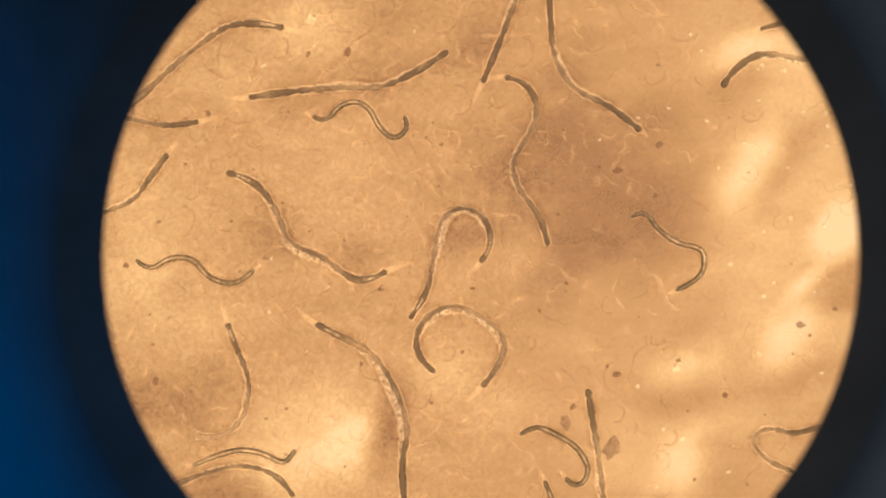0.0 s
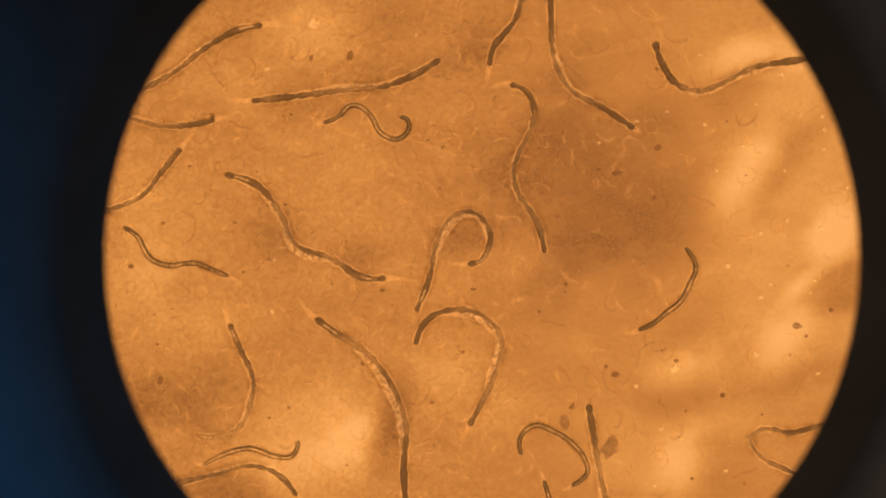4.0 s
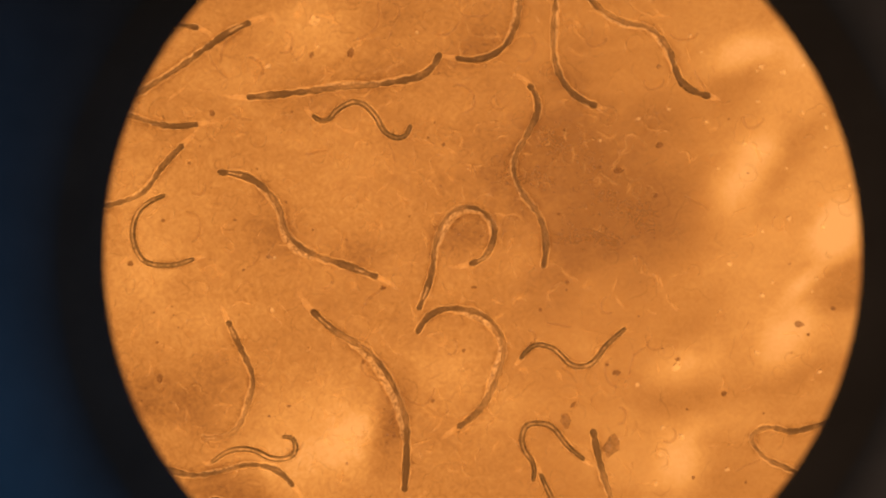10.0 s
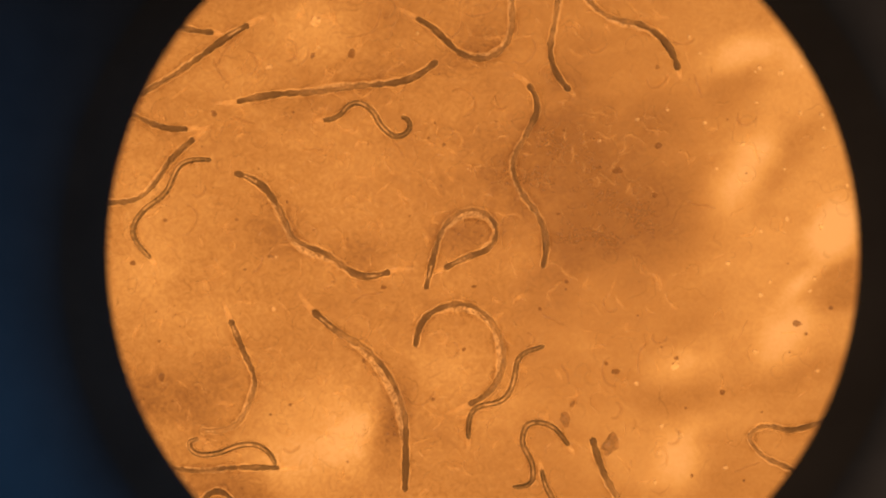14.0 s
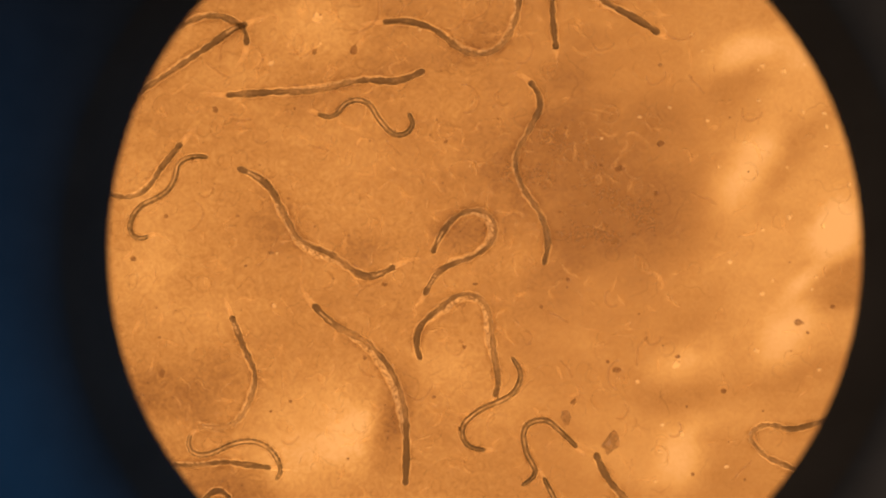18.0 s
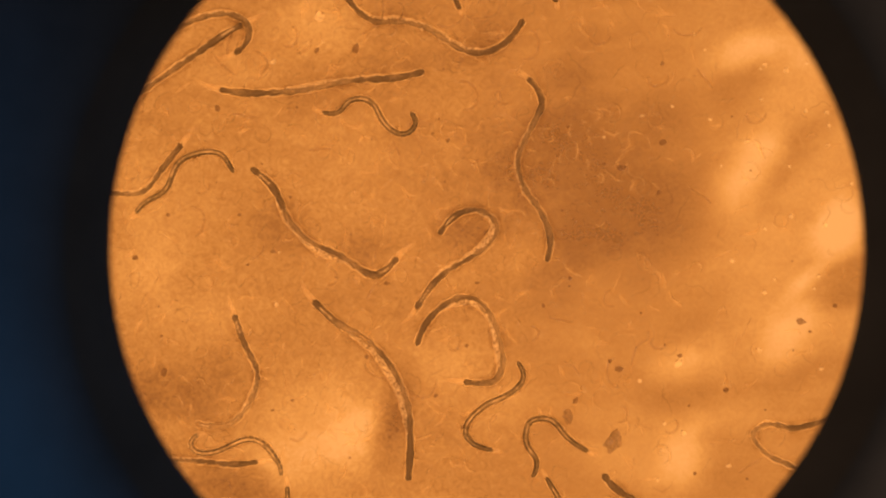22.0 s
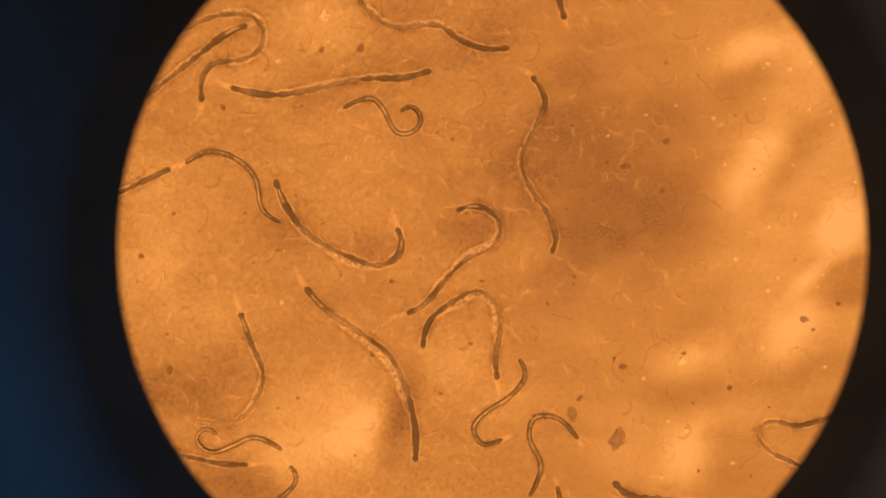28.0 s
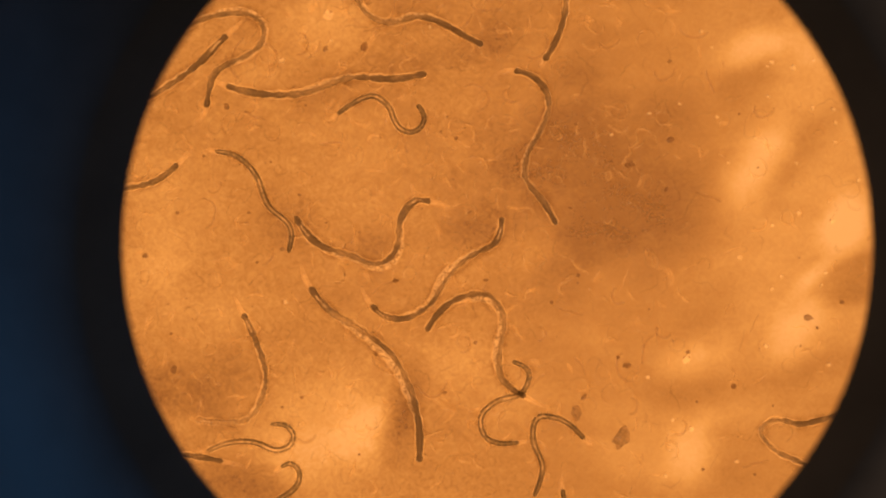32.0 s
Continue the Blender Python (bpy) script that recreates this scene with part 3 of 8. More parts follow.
speck(-0.408, 0.882, 0.0230, 0.70, 60)
speck(-0.584, 0.870, 0.0153, 0.60, 70)
speck(0.974, 0.464, 0.0179, 0.80, 20)
speck(0.561, -0.150, 0.0102, 0.90, 0)
speck(1.056, -0.495, 0.0115, 0.70, 30)
speck(-1.265, -0.581, 0.0204, 0.70, 80)
speck(0.780, -0.556, 0.0191, 0.70, 15)
speck(1.754, -0.268, 0.0102, 0.90, 0)
speck(0.587, -0.699, 0.0179, 0.40, 45)
speck(-1.250, 0.128, 0.0102, 0.80, 0)
speck(-1.397, -0.066, 0.0128, 0.80, 30)
speck(-1.030, 0.609, 0.0153, 0.70, 120)
speck(-0.265, -0.176, 0.0128, 0.70, 0)
speck(0.143, -0.171, 0.0128, 0.50, 0)
speck(0.008, 0.469, 0.0102, 0.80, 60)
speck(0.709, 0.367, 0.0089, 0.60, 0)
speck(0.097, -0.456, 0.0089, 1.00, 0)
speck(-0.041, -0.681, 0.0102, 0.80, 0)
speck(-0.673, 0.615, 0.0064, 1.00, 0)
speck(0.959, 0.240, 0.0115, 0.80, 60)
speck(-0.354, -0.507, 0.0115, 0.70, 90)
speck(-0.686, -0.704, 0.0089, 0.70, 0)
speck(0.989, -0.446, 0.0051, 1.00, 0)
speck(1.099, -0.719, 0.0056, 1.00, 0)
speck(0.742, -0.520, 0.0077, 1.00, 0)
speck(-1.278, -0.418, 0.0064, 1.00, 0)
speck(0.071, 0.135, 0.0082, 0.50, 20)
speck(-0.145, 0.148, 0.0066, 0.40, 40)
speck(-0.579, 0.084, 0.0071, 0.50, 20)
speck(-0.428, 0.043, 0.0061, 0.60, 0)
speck(-1.132, 0.385, 0.0077, 0.70, 0)
speck(-0.928, 0.130, 0.0089, 0.60, 0)
speck(-0.890, -0.094, 0.0077, 0.70, 30)
speck(1.642, -0.385, 0.0077, 1.00, 0)
speck(1.443, -0.737, 0.0056, 1.00, 0)
speck(1.127, -1.025, 0.0077, 1.00, 0)
speck(1.362, -1.048, 0.0064, 1.00, 0)
speck(-0.214, -0.839, 0.0089, 0.80, 0)
speck(0.525, 0.156, 0.0077, 0.70, 0)
speck(0.551, 0.533, 0.0077, 0.80, 0)
speck(0.321, 0.441, 0.0066, 0.80, 0)
speck(-0.775, -0.750, 0.0071, 0.80, 0)
speck(0.882, -0.303, 0.0056, 1.00, 0)
speck(1.372, 0.339, 0.0064, 0.60, 0)
speck(-0.495, -0.150, 0.0061, 0.70, 0)
speck(-0.061, 0.500, 0.0061, 0.80, 0)

crumb(0.553, -0.768, 0.0306, 0.75, 100)
crumb(0.757, -0.882, 0.0510, 0.60, 65)
crumb(0.972, 0.819, 0.0102, 0.90, 0)
crumb(-0.775, -0.036, 0.0128, 0.70, 0)
crumb(0.857, 0.054, 0.0102, 0.80, 0)

bead(1.617, 0.609, 0.0115)
bead(1.711, 0.604, 0.0115)
bead(1.433, 0.816, 0.0153)
bead(1.530, 0.793, 0.0153)
bead(1.413, 0.798, 0.0102)
bead(1.186, 0.569, 0.0102)
bead(1.357, 0.472, 0.0115)
bead(1.114, 0.954, 0.0102)
bead(1.721, 0.543, 0.0102)
bead(1.719, 0.456, 0.0128)
bead(1.556, 0.135, 0.0128)
bead(1.709, 0.097, 0.0128)
bead(1.438, 0.079, 0.0102)
bead(1.436, -0.209, 0.0128)
bead(1.660, -0.191, 0.0128)
bead(1.680, -0.135, 0.0102)
bead(1.413, -0.467, 0.0128)
bead(0.877, -0.609, 0.0128)
bead(1.050, -0.530, 0.0215)
bead(1.061, -0.507, 0.0128)
bead(1.290, -0.066, 0.0128)
bead(1.693, -0.551, 0.0115)
bead(0.989, -0.801, 0.0115)
bead(1.074, -0.844, 0.0153)
bead(0.977, -0.923, 0.0102)
bead(1.278, -0.989, 0.0128)
bead(0.959, -1.056, 0.0102)
bead(1.017, 0.627, 0.0102)
bead(1.418, 0.660, 0.0102)
bead(1.622, 0.824, 0.0089)
bead(1.826, 0.283, 0.0102)
bead(1.545, 0.360, 0.0077)
bead(-0.571, 1.025, 0.0290)
bead(-0.780, 0.819, 0.0153)
bead(-0.750, -0.036, 0.0128)
bead(-0.762, -0.273, 0.0128)
bead(0.882, 0.584, 0.0102)
bead(0.709, 0.487, 0.0102)
bead(-0.112, 0.972, 0.0102)
bead(0.117, 0.360, 0.0077)
bead(-0.558, 0.908, 0.0077)
bead(1.482, -0.150, 0.0089)
bead(1.239, 0.360, 0.0089)
bead(1.163, 0.882, 0.0077)

larva(-0.839, 0.831, 0.153, 0)
larva(-1.010, 0.798, 0.140, -70)
larva(-1.114, 0.117, 0.191, -20)
larva(0.117, 0.671, 0.230, 0)
larva(0.959, 0.742, 0.153, -90)
larva(0.385, 0.882, 0.191, -20)
larva(0.168, 1.048, 0.179, -40)
larva(-0.329, 1.010, 0.242, -80)
larva(-0.099, -0.673, 0.191, -90)
larva(-0.316, -0.571, 0.153, -150)
larva(0.061, -0.456, 0.115, -30)
larva(0.750, -0.571, 0.179, -160)
larva(1.163, 0.212, 0.128, -10)
larva(1.380, 0.576, 0.153, -80)
larva(0.041, 0.984, 0.153, -90)
larva(-0.214, 1.061, 0.128, -20)
larva(0.704, 0.908, 0.128, -60)
larva(1.074, 0.946, 0.153, -120)
larva(-0.826, -0.061, 0.102, 0)
larva(-0.673, 0.908, 0.153, -20)
larva(0.513, -0.329, 0.115, -30)
larva(0.806, -0.750, 0.115, -10)
larva(1.367, -0.987, 0.128, -150)
larva(1.048, -0.839, 0.115, -20)
larva(0.742, -0.252, 0.128, -170)
larva(-1.081, 0.245, 0.102, -60)
larva(-0.903, 0.576, 0.102, -20)
larva(0.245, 0.653, 0.115, -120)
larva(-0.507, -0.150, 0.128, -10)
larva(-0.329, -0.201, 0.153, -170)
larva(1.150, 0.742, 0.115, -60)
larva(-0.622, 0.870, 0.102, -100)
larva(0.564, -0.558, 0.102, -40)
larva(-0.571, 0.436, 0.102, 0)
larva(-0.214, 0.436, 0.102, -60)
larva(0.882, -0.482, 0.153, -140)
larva(-0.992, 0.882, 0.115, -120)
larva(0.398, -0.405, 0.102, 0)
larva(-0.673, -0.890, 0.102, -90)
larva(0.959, -0.431, 0.115, -70)


sprinkle = random.Random(23)
for _ in range(34):
    angle, away = sprinkle.uniform(0, 6.283), 1.6 * sprinkle.random() ** 0.5
    speck(0.18 + away * math.cos(angle), 0.66 * away * math.sin(angle), sprinkle.uniform(0.0032, 0.0062), sprinkle.uniform(0.5, 1), sprinkle.uniform(0, 180))


def crawl_tracks():
    """Furrows and loops that crawling larvae left all over the agar, every third with a painted relief line along it.
    """
    rnd = random.Random(5)
    verts, faces, bare, slots = [], [], [], []

    def ribbon(line, w, slot, shift):
        first, n = len(verts), len(line)
        for i, (p, h) in enumerate(line):
            r = w * math.sin(math.pi * (i + 0.5) / n) ** 0.6
            for side, z, b in ((1, 0, 1.0), (0, 0.4 * r, 0.2), (-1, 0, 1.0)):
                verts.append((p.x - side * r * math.sin(h) + shift * 0.5, p.y + side * r * math.cos(h) + shift, 0.0004 + z))
                bare.append(b)
        for i in range(n - 1):
            for k in range(2):
                slots.append(slot)
                faces.append((first + i * 3 + k, first + i * 3 + k + 1, first + i * 3 + k + 4, first + i * 3 + k + 3))

    for thread in range(1450):
        a, d = rnd.uniform(0, 6.283), 1.75 * rnd.random() ** 0.5
        p, h = Vector((0.17 + d * math.cos(a), d * 0.72 * math.sin(a))), rnd.uniform(0, 6.283)
        if p.x > 1.0 and rnd.random() < 0.65 or p.y < 0.3 and rnd.random() < 0.25:
            continue
        loop = thread % 9 == 0
        n = rnd.randint(12, 26) if loop else rnd.randint(5, 13) if thread % 5 else rnd.randint(8, 22)
        bend = rnd.choice((-1, 1)) * rnd.uniform(0.17, 0.32) if loop else rnd.gauss(0, 0.16)
        w = rnd.choice((0.003, 0.004, 0.006, 0.008, 0.012)) if thread % 5 and not loop else rnd.choice((0.003, 0.0045))
        line = []
        for i in range(n):
            line.append((p.copy(), h))
            h += bend + rnd.gauss(0, 0.08 if loop else 0.42)
            p += Vector((math.cos(h), math.sin(h))) * 0.0095
        ribbon(line, w, 1 if thread % 5 == 0 else 0, 0)
        # a line of the other tone, always offset one way, paints relief shading
        if thread % 3 == 0:
            ribbon(line, min(w, 0.005), 1 - (thread % 5 == 0), 0.0075)
    me = mesh_from("crawl_tracks", verts, faces, [SLIME, TRACK_AND_RELIEF_SHADE], slots)
    set_bare(me, bare)
    ob = new("crawl_tracks", me)
    return tagged(ob, "pale slimy threads and tracks scattered over the agar", "tracks", kind="stuff")


crawl_tracks()


# ---- how the worms crawl ----
STEP = 0.5
seen = []


def at(worm, t, *um):
    """A worm lies at t seconds along these points of the plate, in micrometres."""
    seen.append((t, np.array(um, float).reshape(-1, 2) / 1000))


def glide(ts, values, t):
    """Smooth values between the times ts."""
    if len(ts) == 1 or t <= ts[0]:
        return values[0]
    if t >= ts[-1]:
        return values[-1]
    i = max(k for k in range(len(ts)) if ts[k] <= t)
    i = min(i, len(ts) - 2)

    def slope(k):
        if k in (0, len(ts) - 1):
            return (values[min(k + 1, len(ts) - 1)] - values[max(k - 1, 0)]) / (ts[min(k + 1, len(ts) - 1)] - ts[max(k - 1, 0)]) * 0.5
        return (values[k + 1] - values[k - 1]) / (ts[k + 1] - ts[k - 1]) * 0.8

    h = ts[i + 1] - ts[i]
    u = (t - ts[i]) / h
    return ((2 * u ** 3 - 3 * u ** 2 + 1) * values[i] + (u ** 3 - 2 * u ** 2 + u) * h * slope(i)
            + (3 * u ** 2 - 2 * u ** 3) * values[i + 1] + (u ** 3 - u ** 2) * h * slope(i + 1))


def joints(points, count):
    """Evenly spaced joints on a smooth curve through the points."""
    n = len(points)
    p = np.vstack([2 * points[0] - points[1], points, 2 * points[-1] - points[-2]])
    fine = []
    for i in range(n - 1):
        a, b, c, d = p[i], p[i + 1], p[i + 2], p[i + 3]
        for k in range(12):
            u = k / 12
            fine.append(0.5 * (2 * b + (c - a) * u + (2 * a - 5 * b + 4 * c - d) * u * u + (3 * b - a - 3 * c + d) * u ** 3))
    fine = np.array(fine + [points[-1]])
    run = np.r_[0, np.cumsum(np.linalg.norm(np.diff(fine, axis=0), axis=1))]
    s = np.linspace(0, run[-1], count + 1)
    return np.c_[np.interp(s, run, fine[:, 0]), np.interp(s, run, fine[:, 1])]


def crawl(worm):
    """Keys a worm and its pieces along what at() has given."""
    body, pieces, count = worm
    ts, points = [t for t, _ in seen], [p for _, p in seen]
    times = [k * STEP for k in range(int(32 / STEP) + 1)] if len(ts) > 1 else [0, 32]
    base, rows = [], [[] for _ in pieces]
    for t in times:
        line = joints(glide(ts, points, t), count)
        mid = line[count // 2]
        base.append((t, pose(mid[0] * MM, mid[1] * MM, 0)))
        for i in range(count):
            a, b = line[i], line[i + 1]
            angle = math.atan2(b[1] - a[1], b[0] - a[0])
            c = (a + b) / 2 - mid
            rows[i].append((t, pose(c[0] * MM, c[1] * MM, 0, 0, 0, math.degrees(angle))))
    walk(body, base)
    for seg, r in zip(pieces, rows):
        walk(seg, r)
    seen.clear()


def motions():
    walk(eyepiece, [(t, pose((FIELD[0] + dx) * MM, FIELD[1] * MM, (1.5 + dz) * MM)) for t, dx, dz in
                    ((0, 0, -0.068), (0.5, 0, -0.02), (1, 0, 0), (8, 0, -0.004), (10, -0.002, -0.004), (17, 0, 0), (21, -0.003, -0.003), (28, -0.005, -0.004), (32, -0.006, 0))])
    a = worms["A"]
    at(a, 0, -690, 987, -754, 1000, -818, 1007, -883, 1006, -946, 992, -1001, 960, -1054, 922, -1106, 883, -1155, 842, -1205, 800, -1253, 756, -1300, 712, -1348, 668, -1395, 624)
    at(a, 1.5, -760, 1009, -824, 1010, -888, 1001, -949, 978, -1004, 945, -1053, 903, -1106, 866, -1165, 838, -1221, 806, -1273, 768, -1324, 728, -1374, 687, -1425, 647, -1475, 606)
    at(a, 3, -787, 1016, -852, 1008, -915, 995, -974, 969, -1029, 935, -1081, 897, -1130, 855, -1183, 817, -1239, 786, -1298, 758, -1357, 731, -1416, 704, -1475, 677, -1534, 650)
    at(a, 6, -832, 1019, -895, 1005, -955, 980, -1009, 946, -1064, 911, -1116, 873, -1169, 835, -1221, 797, -1274, 759, -1326, 721, -1378, 683, -1430, 644, -1482, 606, -1534, 568)
    at(a, 9, -853, 1019, -913, 994, -971, 964, -1024, 928, -1077, 890, -1127, 849, -1179, 810, -1233, 775, -1288, 741, -1343, 707, -1399, 674, -1454, 641, -1510, 607, -1565, 574)
    at(a, 12, -859, 1014, -918, 989, -972, 954, -1024, 915, -1078, 879, -1133, 844, -1188, 810, -1243, 776, -1298, 742, -1353, 708, -1408, 674, -1463, 640, -1518, 606, -1573, 572)
    at(a, 14.5, -874, 1010, -931, 978, -985, 944, -1038, 906, -1090, 867, -1141, 828, -1194, 791, -1250, 758, -1306, 726, -1363, 695, -1420, 664, -1477, 633, -1533, 602, -1590, 571)
    at(a, 17, -879, 999, -939, 975, -991, 937, -1042, 898, -1097, 863, -1152, 829, -1207, 794, -1262, 760, -1317, 726, -1372, 692, -1427, 658, -1482, 625, -1537, 591, -1593, 557)
    at(a, 19, -895, 996, -955, 971, -1011, 938, -1064, 901, -1116, 863, -1168, 823, -1220, 785, -1273, 748, -1326, 711, -1379, 674, -1432, 637, -1485, 600, -1539, 563, -1592, 526)
    at(a, 21, -907, 989, -964, 959, -1021, 927, -1076, 894, -1128, 855, -1179, 815, -1232, 778, -1286, 742, -1340, 706, -1394, 670, -1448, 634, -1502, 599, -1556, 563, -1610, 527)
    at(a, 23, -931, 984, -988, 954, -1040, 915, -1089, 874, -1143, 837, -1197, 802, -1250, 765, -1303, 727, -1355, 689, -1408, 652, -1461, 614, -1513, 576, -1566, 539, -1618, 501)
    at(a, 25, -929, 982, -988, 955, -1043, 921, -1092, 878, -1140, 835, -1188, 791, -1239, 752, -1296, 721, -1354, 692, -1412, 663, -1470, 635, -1528, 606, -1586, 577, -1644, 549)
    at(a, 28, -921, 980, -982, 959, -1038, 926, -1090, 887, -1140, 846, -1190, 805, -1241, 765, -1292, 725, -1343, 685, -1394, 645, -1445, 606, -1496, 566, -1547, 526, -1598, 486)
    at(a, 30, -896, 981, -958, 964, -1018, 938, -1073, 904, -1124, 864, -1169, 818, -1217, 774, -1268, 734, -1320, 696, -1373, 659, -1425, 621, -1478, 583, -1531, 545, -1583, 508)
    at(a, 32, -1028, 933, -1075, 888, -1118, 840, -1166, 796, -1216, 755, -1269, 718, -1324, 683, -1379, 649, -1434, 615, -1488, 581, -1543, 546, -1598, 512, -1653, 478, -1708, 443)
    crawl(a)
    b = worms["B"]
    at(b, 0, -1238, 1013, -1317, 985, -1396, 956, -1475, 927, -1554, 897, -1633, 867, -1712, 838, -1791, 808, -1870, 779, -1949, 749, -2028, 719, -2107, 690, -2186, 660, -2265, 630)
    at(b, 6, -1212, 1032, -1294, 1009, -1374, 985, -1455, 959, -1535, 933, -1615, 907, -1695, 881, -1776, 855, -1856, 829, -1936, 803, -2016, 777, -2097, 751, -2177, 725, -2257, 699)
    at(b, 9, -1057, 948, -1125, 996, -1207, 1015, -1291, 1020, -1375, 1023, -1460, 1026, -1544, 1029, -1628, 1032, -1712, 1035, -1797, 1038, -1881, 1041, -1965, 1044, -2050, 1047, -2134, 1050)
    at(b, 10, -1087, 990, -1170, 1005, -1254, 1010, -1338, 1013, -1423, 1016, -1507, 1019, -1591, 1021, -1676, 1024, -1760, 1027, -1844, 1030, -1928, 1033, -2013, 1036, -2097, 1038, -2181, 1041)
    at(b, 12, -1106, 1004, -1190, 1000, -1274, 986, -1356, 970, -1439, 954, -1522, 938, -1605, 922, -1688, 906, -1770, 890, -1853, 874, -1936, 858, -2019, 842, -2102, 826, -2185, 810)
    at(b, 13, -1061, 992, -1145, 1002, -1229, 1001, -1313, 995, -1397, 988, -1481, 981, -1566, 974, -1650, 967, -1734, 960, -1818, 953, -1902, 946, -1986, 940, -2070, 933, -2154, 926)
    at(b, 14.5, -1009, 971, -1093, 975, -1173, 1001, -1256, 1014, -1340, 1024, -1424, 1033, -1508, 1042, -1592, 1051, -1676, 1060, -1759, 1069, -1843, 1078, -1927, 1087, -2011, 1097, -2095, 1106)
    at(b, 16.5, -878, 1002, -960, 984, -1044, 987, -1128, 994, -1208, 968, -1284, 931, -1360, 895, -1436, 858, -1512, 821, -1588, 785, -1664, 748, -1740, 711, -1816, 675, -1892, 638)
    at(b, 17, -861, 966, -922, 1012, -1006, 1010, -1091, 1010, -1173, 991, -1250, 958, -1327, 923, -1404, 888, -1480, 853, -1557, 818, -1634, 783, -1711, 748, -1787, 713, -1864, 678)
    at(b, 19, -920, 835, -880, 909, -886, 991, -946, 1045, -1030, 1049, -1108, 1018, -1185, 985, -1263, 951, -1340, 916, -1417, 882, -1494, 848, -1571, 814, -1648, 779, -1725, 745)
    at(b, 20, -909, 840, -868, 913, -886, 993, -952, 1040, -1036, 1040, -1115, 1011, -1193, 979, -1270, 945, -1347, 910, -1424, 875, -1500, 840, -1577, 805, -1654, 770, -1731, 735)
    at(b, 21, -881, 851, -867, 934, -899, 1011, -974, 1043, -1057, 1036, -1135, 1005, -1213, 972, -1290, 938, -1367, 903, -1444, 868, -1520, 833, -1597, 798, -1674, 763, -1751, 728)
    at(b, 23, -1040, 849, -955, 847, -881, 882, -845, 955, -893, 1022, -972, 1047, -1055, 1034, -1128, 991, -1201, 950, -1274, 907, -1346, 864, -1419, 821, -1492, 778, -1564, 735)
    at(b, 24, -1078, 826, -994, 829, -913, 851, -847, 900, -857, 982, -924, 1028, -1007, 1036, -1088, 1011, -1164, 976, -1237, 933, -1308, 887, -1379, 842, -1451, 797, -1522, 752)
    at(b, 25, -1102, 777, -1062, 840, -978, 843, -897, 863, -843, 927, -871, 1002, -944, 1039, -1028, 1039, -1106, 1009, -1181, 969, -1253, 926, -1325, 882, -1397, 838, -1470, 795)
    at(b, 27.5, -1124, 639, -1127, 723, -1091, 798, -1014, 820, -931, 831, -864, 881, -856, 962, -908, 1023, -991, 1032, -1074, 1020, -1153, 989, -1228, 951, -1302, 910, -1375, 869)
    at(b, 29, -1126, 623, -1126, 707, -1096, 785, -1019, 812, -938, 834, -868, 879, -855, 961, -910, 1015, -994, 1020, -1078, 1010, -1157, 983, -1233, 945, -1306, 903, -1379, 861)
    at(b, 30, -1125, 615, -1121, 699, -1091, 777, -1014, 808, -935, 837, -870, 888, -847, 966, -914, 1014, -997, 1025, -1081, 1014, -1161, 987, -1234, 947, -1305, 901, -1376, 855)
    at(b, 32, -1122, 601, -1109, 684, -1081, 763, -1011, 808, -935, 844, -873, 900, -867, 977, -933, 1026, -1017, 1029, -1100, 1015, -1179, 986, -1253, 944, -1324, 899, -1395, 853)
    crawl(b)
    c = worms["C"]
    at(c, 0, -849, 678, -779, 689, -708, 698, -636, 707, -565, 712, -494, 717, -422, 721, -350, 720, -279, 723, -210, 741, -145, 771, -82, 805, -21, 843, 38, 884)
    at(c, 1.5, -854, 678, -783, 687, -712, 695, -640, 703, -569, 713, -498, 722, -427, 728, -355, 727, -283, 729, -214, 746, -152, 783, -92, 821, -28, 853, 37, 884)
    at(c, 3, -851, 677, -783, 684, -715, 691, -648, 699, -580, 707, -512, 716, -444, 724, -376, 729, -308, 733, -241, 744, -177, 767, -115, 796, -56, 830, 1, 867)
    at(c, 6, -857, 677, -790, 682, -722, 689, -654, 695, -587, 703, -520, 712, -452, 720, -385, 727, -317, 733, -250, 744, -185, 764, -123, 791, -64, 824, -7, 861)
    at(c, 9, -874, 679, -804, 685, -734, 692, -664, 699, -594, 706, -524, 715, -454, 722, -384, 727, -314, 732, -244, 742, -175, 755, -108, 774, -51, 815, -8, 871)
    at(c, 11, -880, 679, -808, 686, -735, 692, -663, 700, -591, 708, -519, 716, -447, 724, -374, 730, -302, 737, -231, 748, -159, 759, -88, 776, -33, 821, -5, 888)
    at(c, 13, -901, 671, -828, 680, -756, 689, -684, 697, -611, 705, -539, 713, -467, 722, -394, 730, -322, 738, -250, 750, -178, 762, -108, 779, -48, 820, -3, 877)
    at(c, 14.5, -943, 658, -873, 676, -802, 690, -730, 698, -658, 699, -586, 702, -514, 712, -443, 724, -371, 734, -299, 736, -227, 741, -158, 760, -94, 793, -33, 832)
    at(c, 16.5, -997, 662, -925, 669, -853, 676, -780, 683, -708, 688, -636, 691, -564, 699, -494, 716, -424, 735, -352, 740, -280, 735, -207, 736, -138, 756, -74, 789)
    at(c, 17, -992, 670, -922, 676, -853, 681, -783, 686, -713, 689, -643, 690, -574, 695, -506, 712, -440, 734, -371, 743, -301, 739, -231, 737, -164, 755, -101, 786)
    at(c, 19, -978, 675, -907, 680, -837, 685, -766, 689, -695, 690, -624, 691, -554, 698, -484, 714, -416, 732, -346, 743, -275, 742, -204, 744, -137, 765, -73, 795)
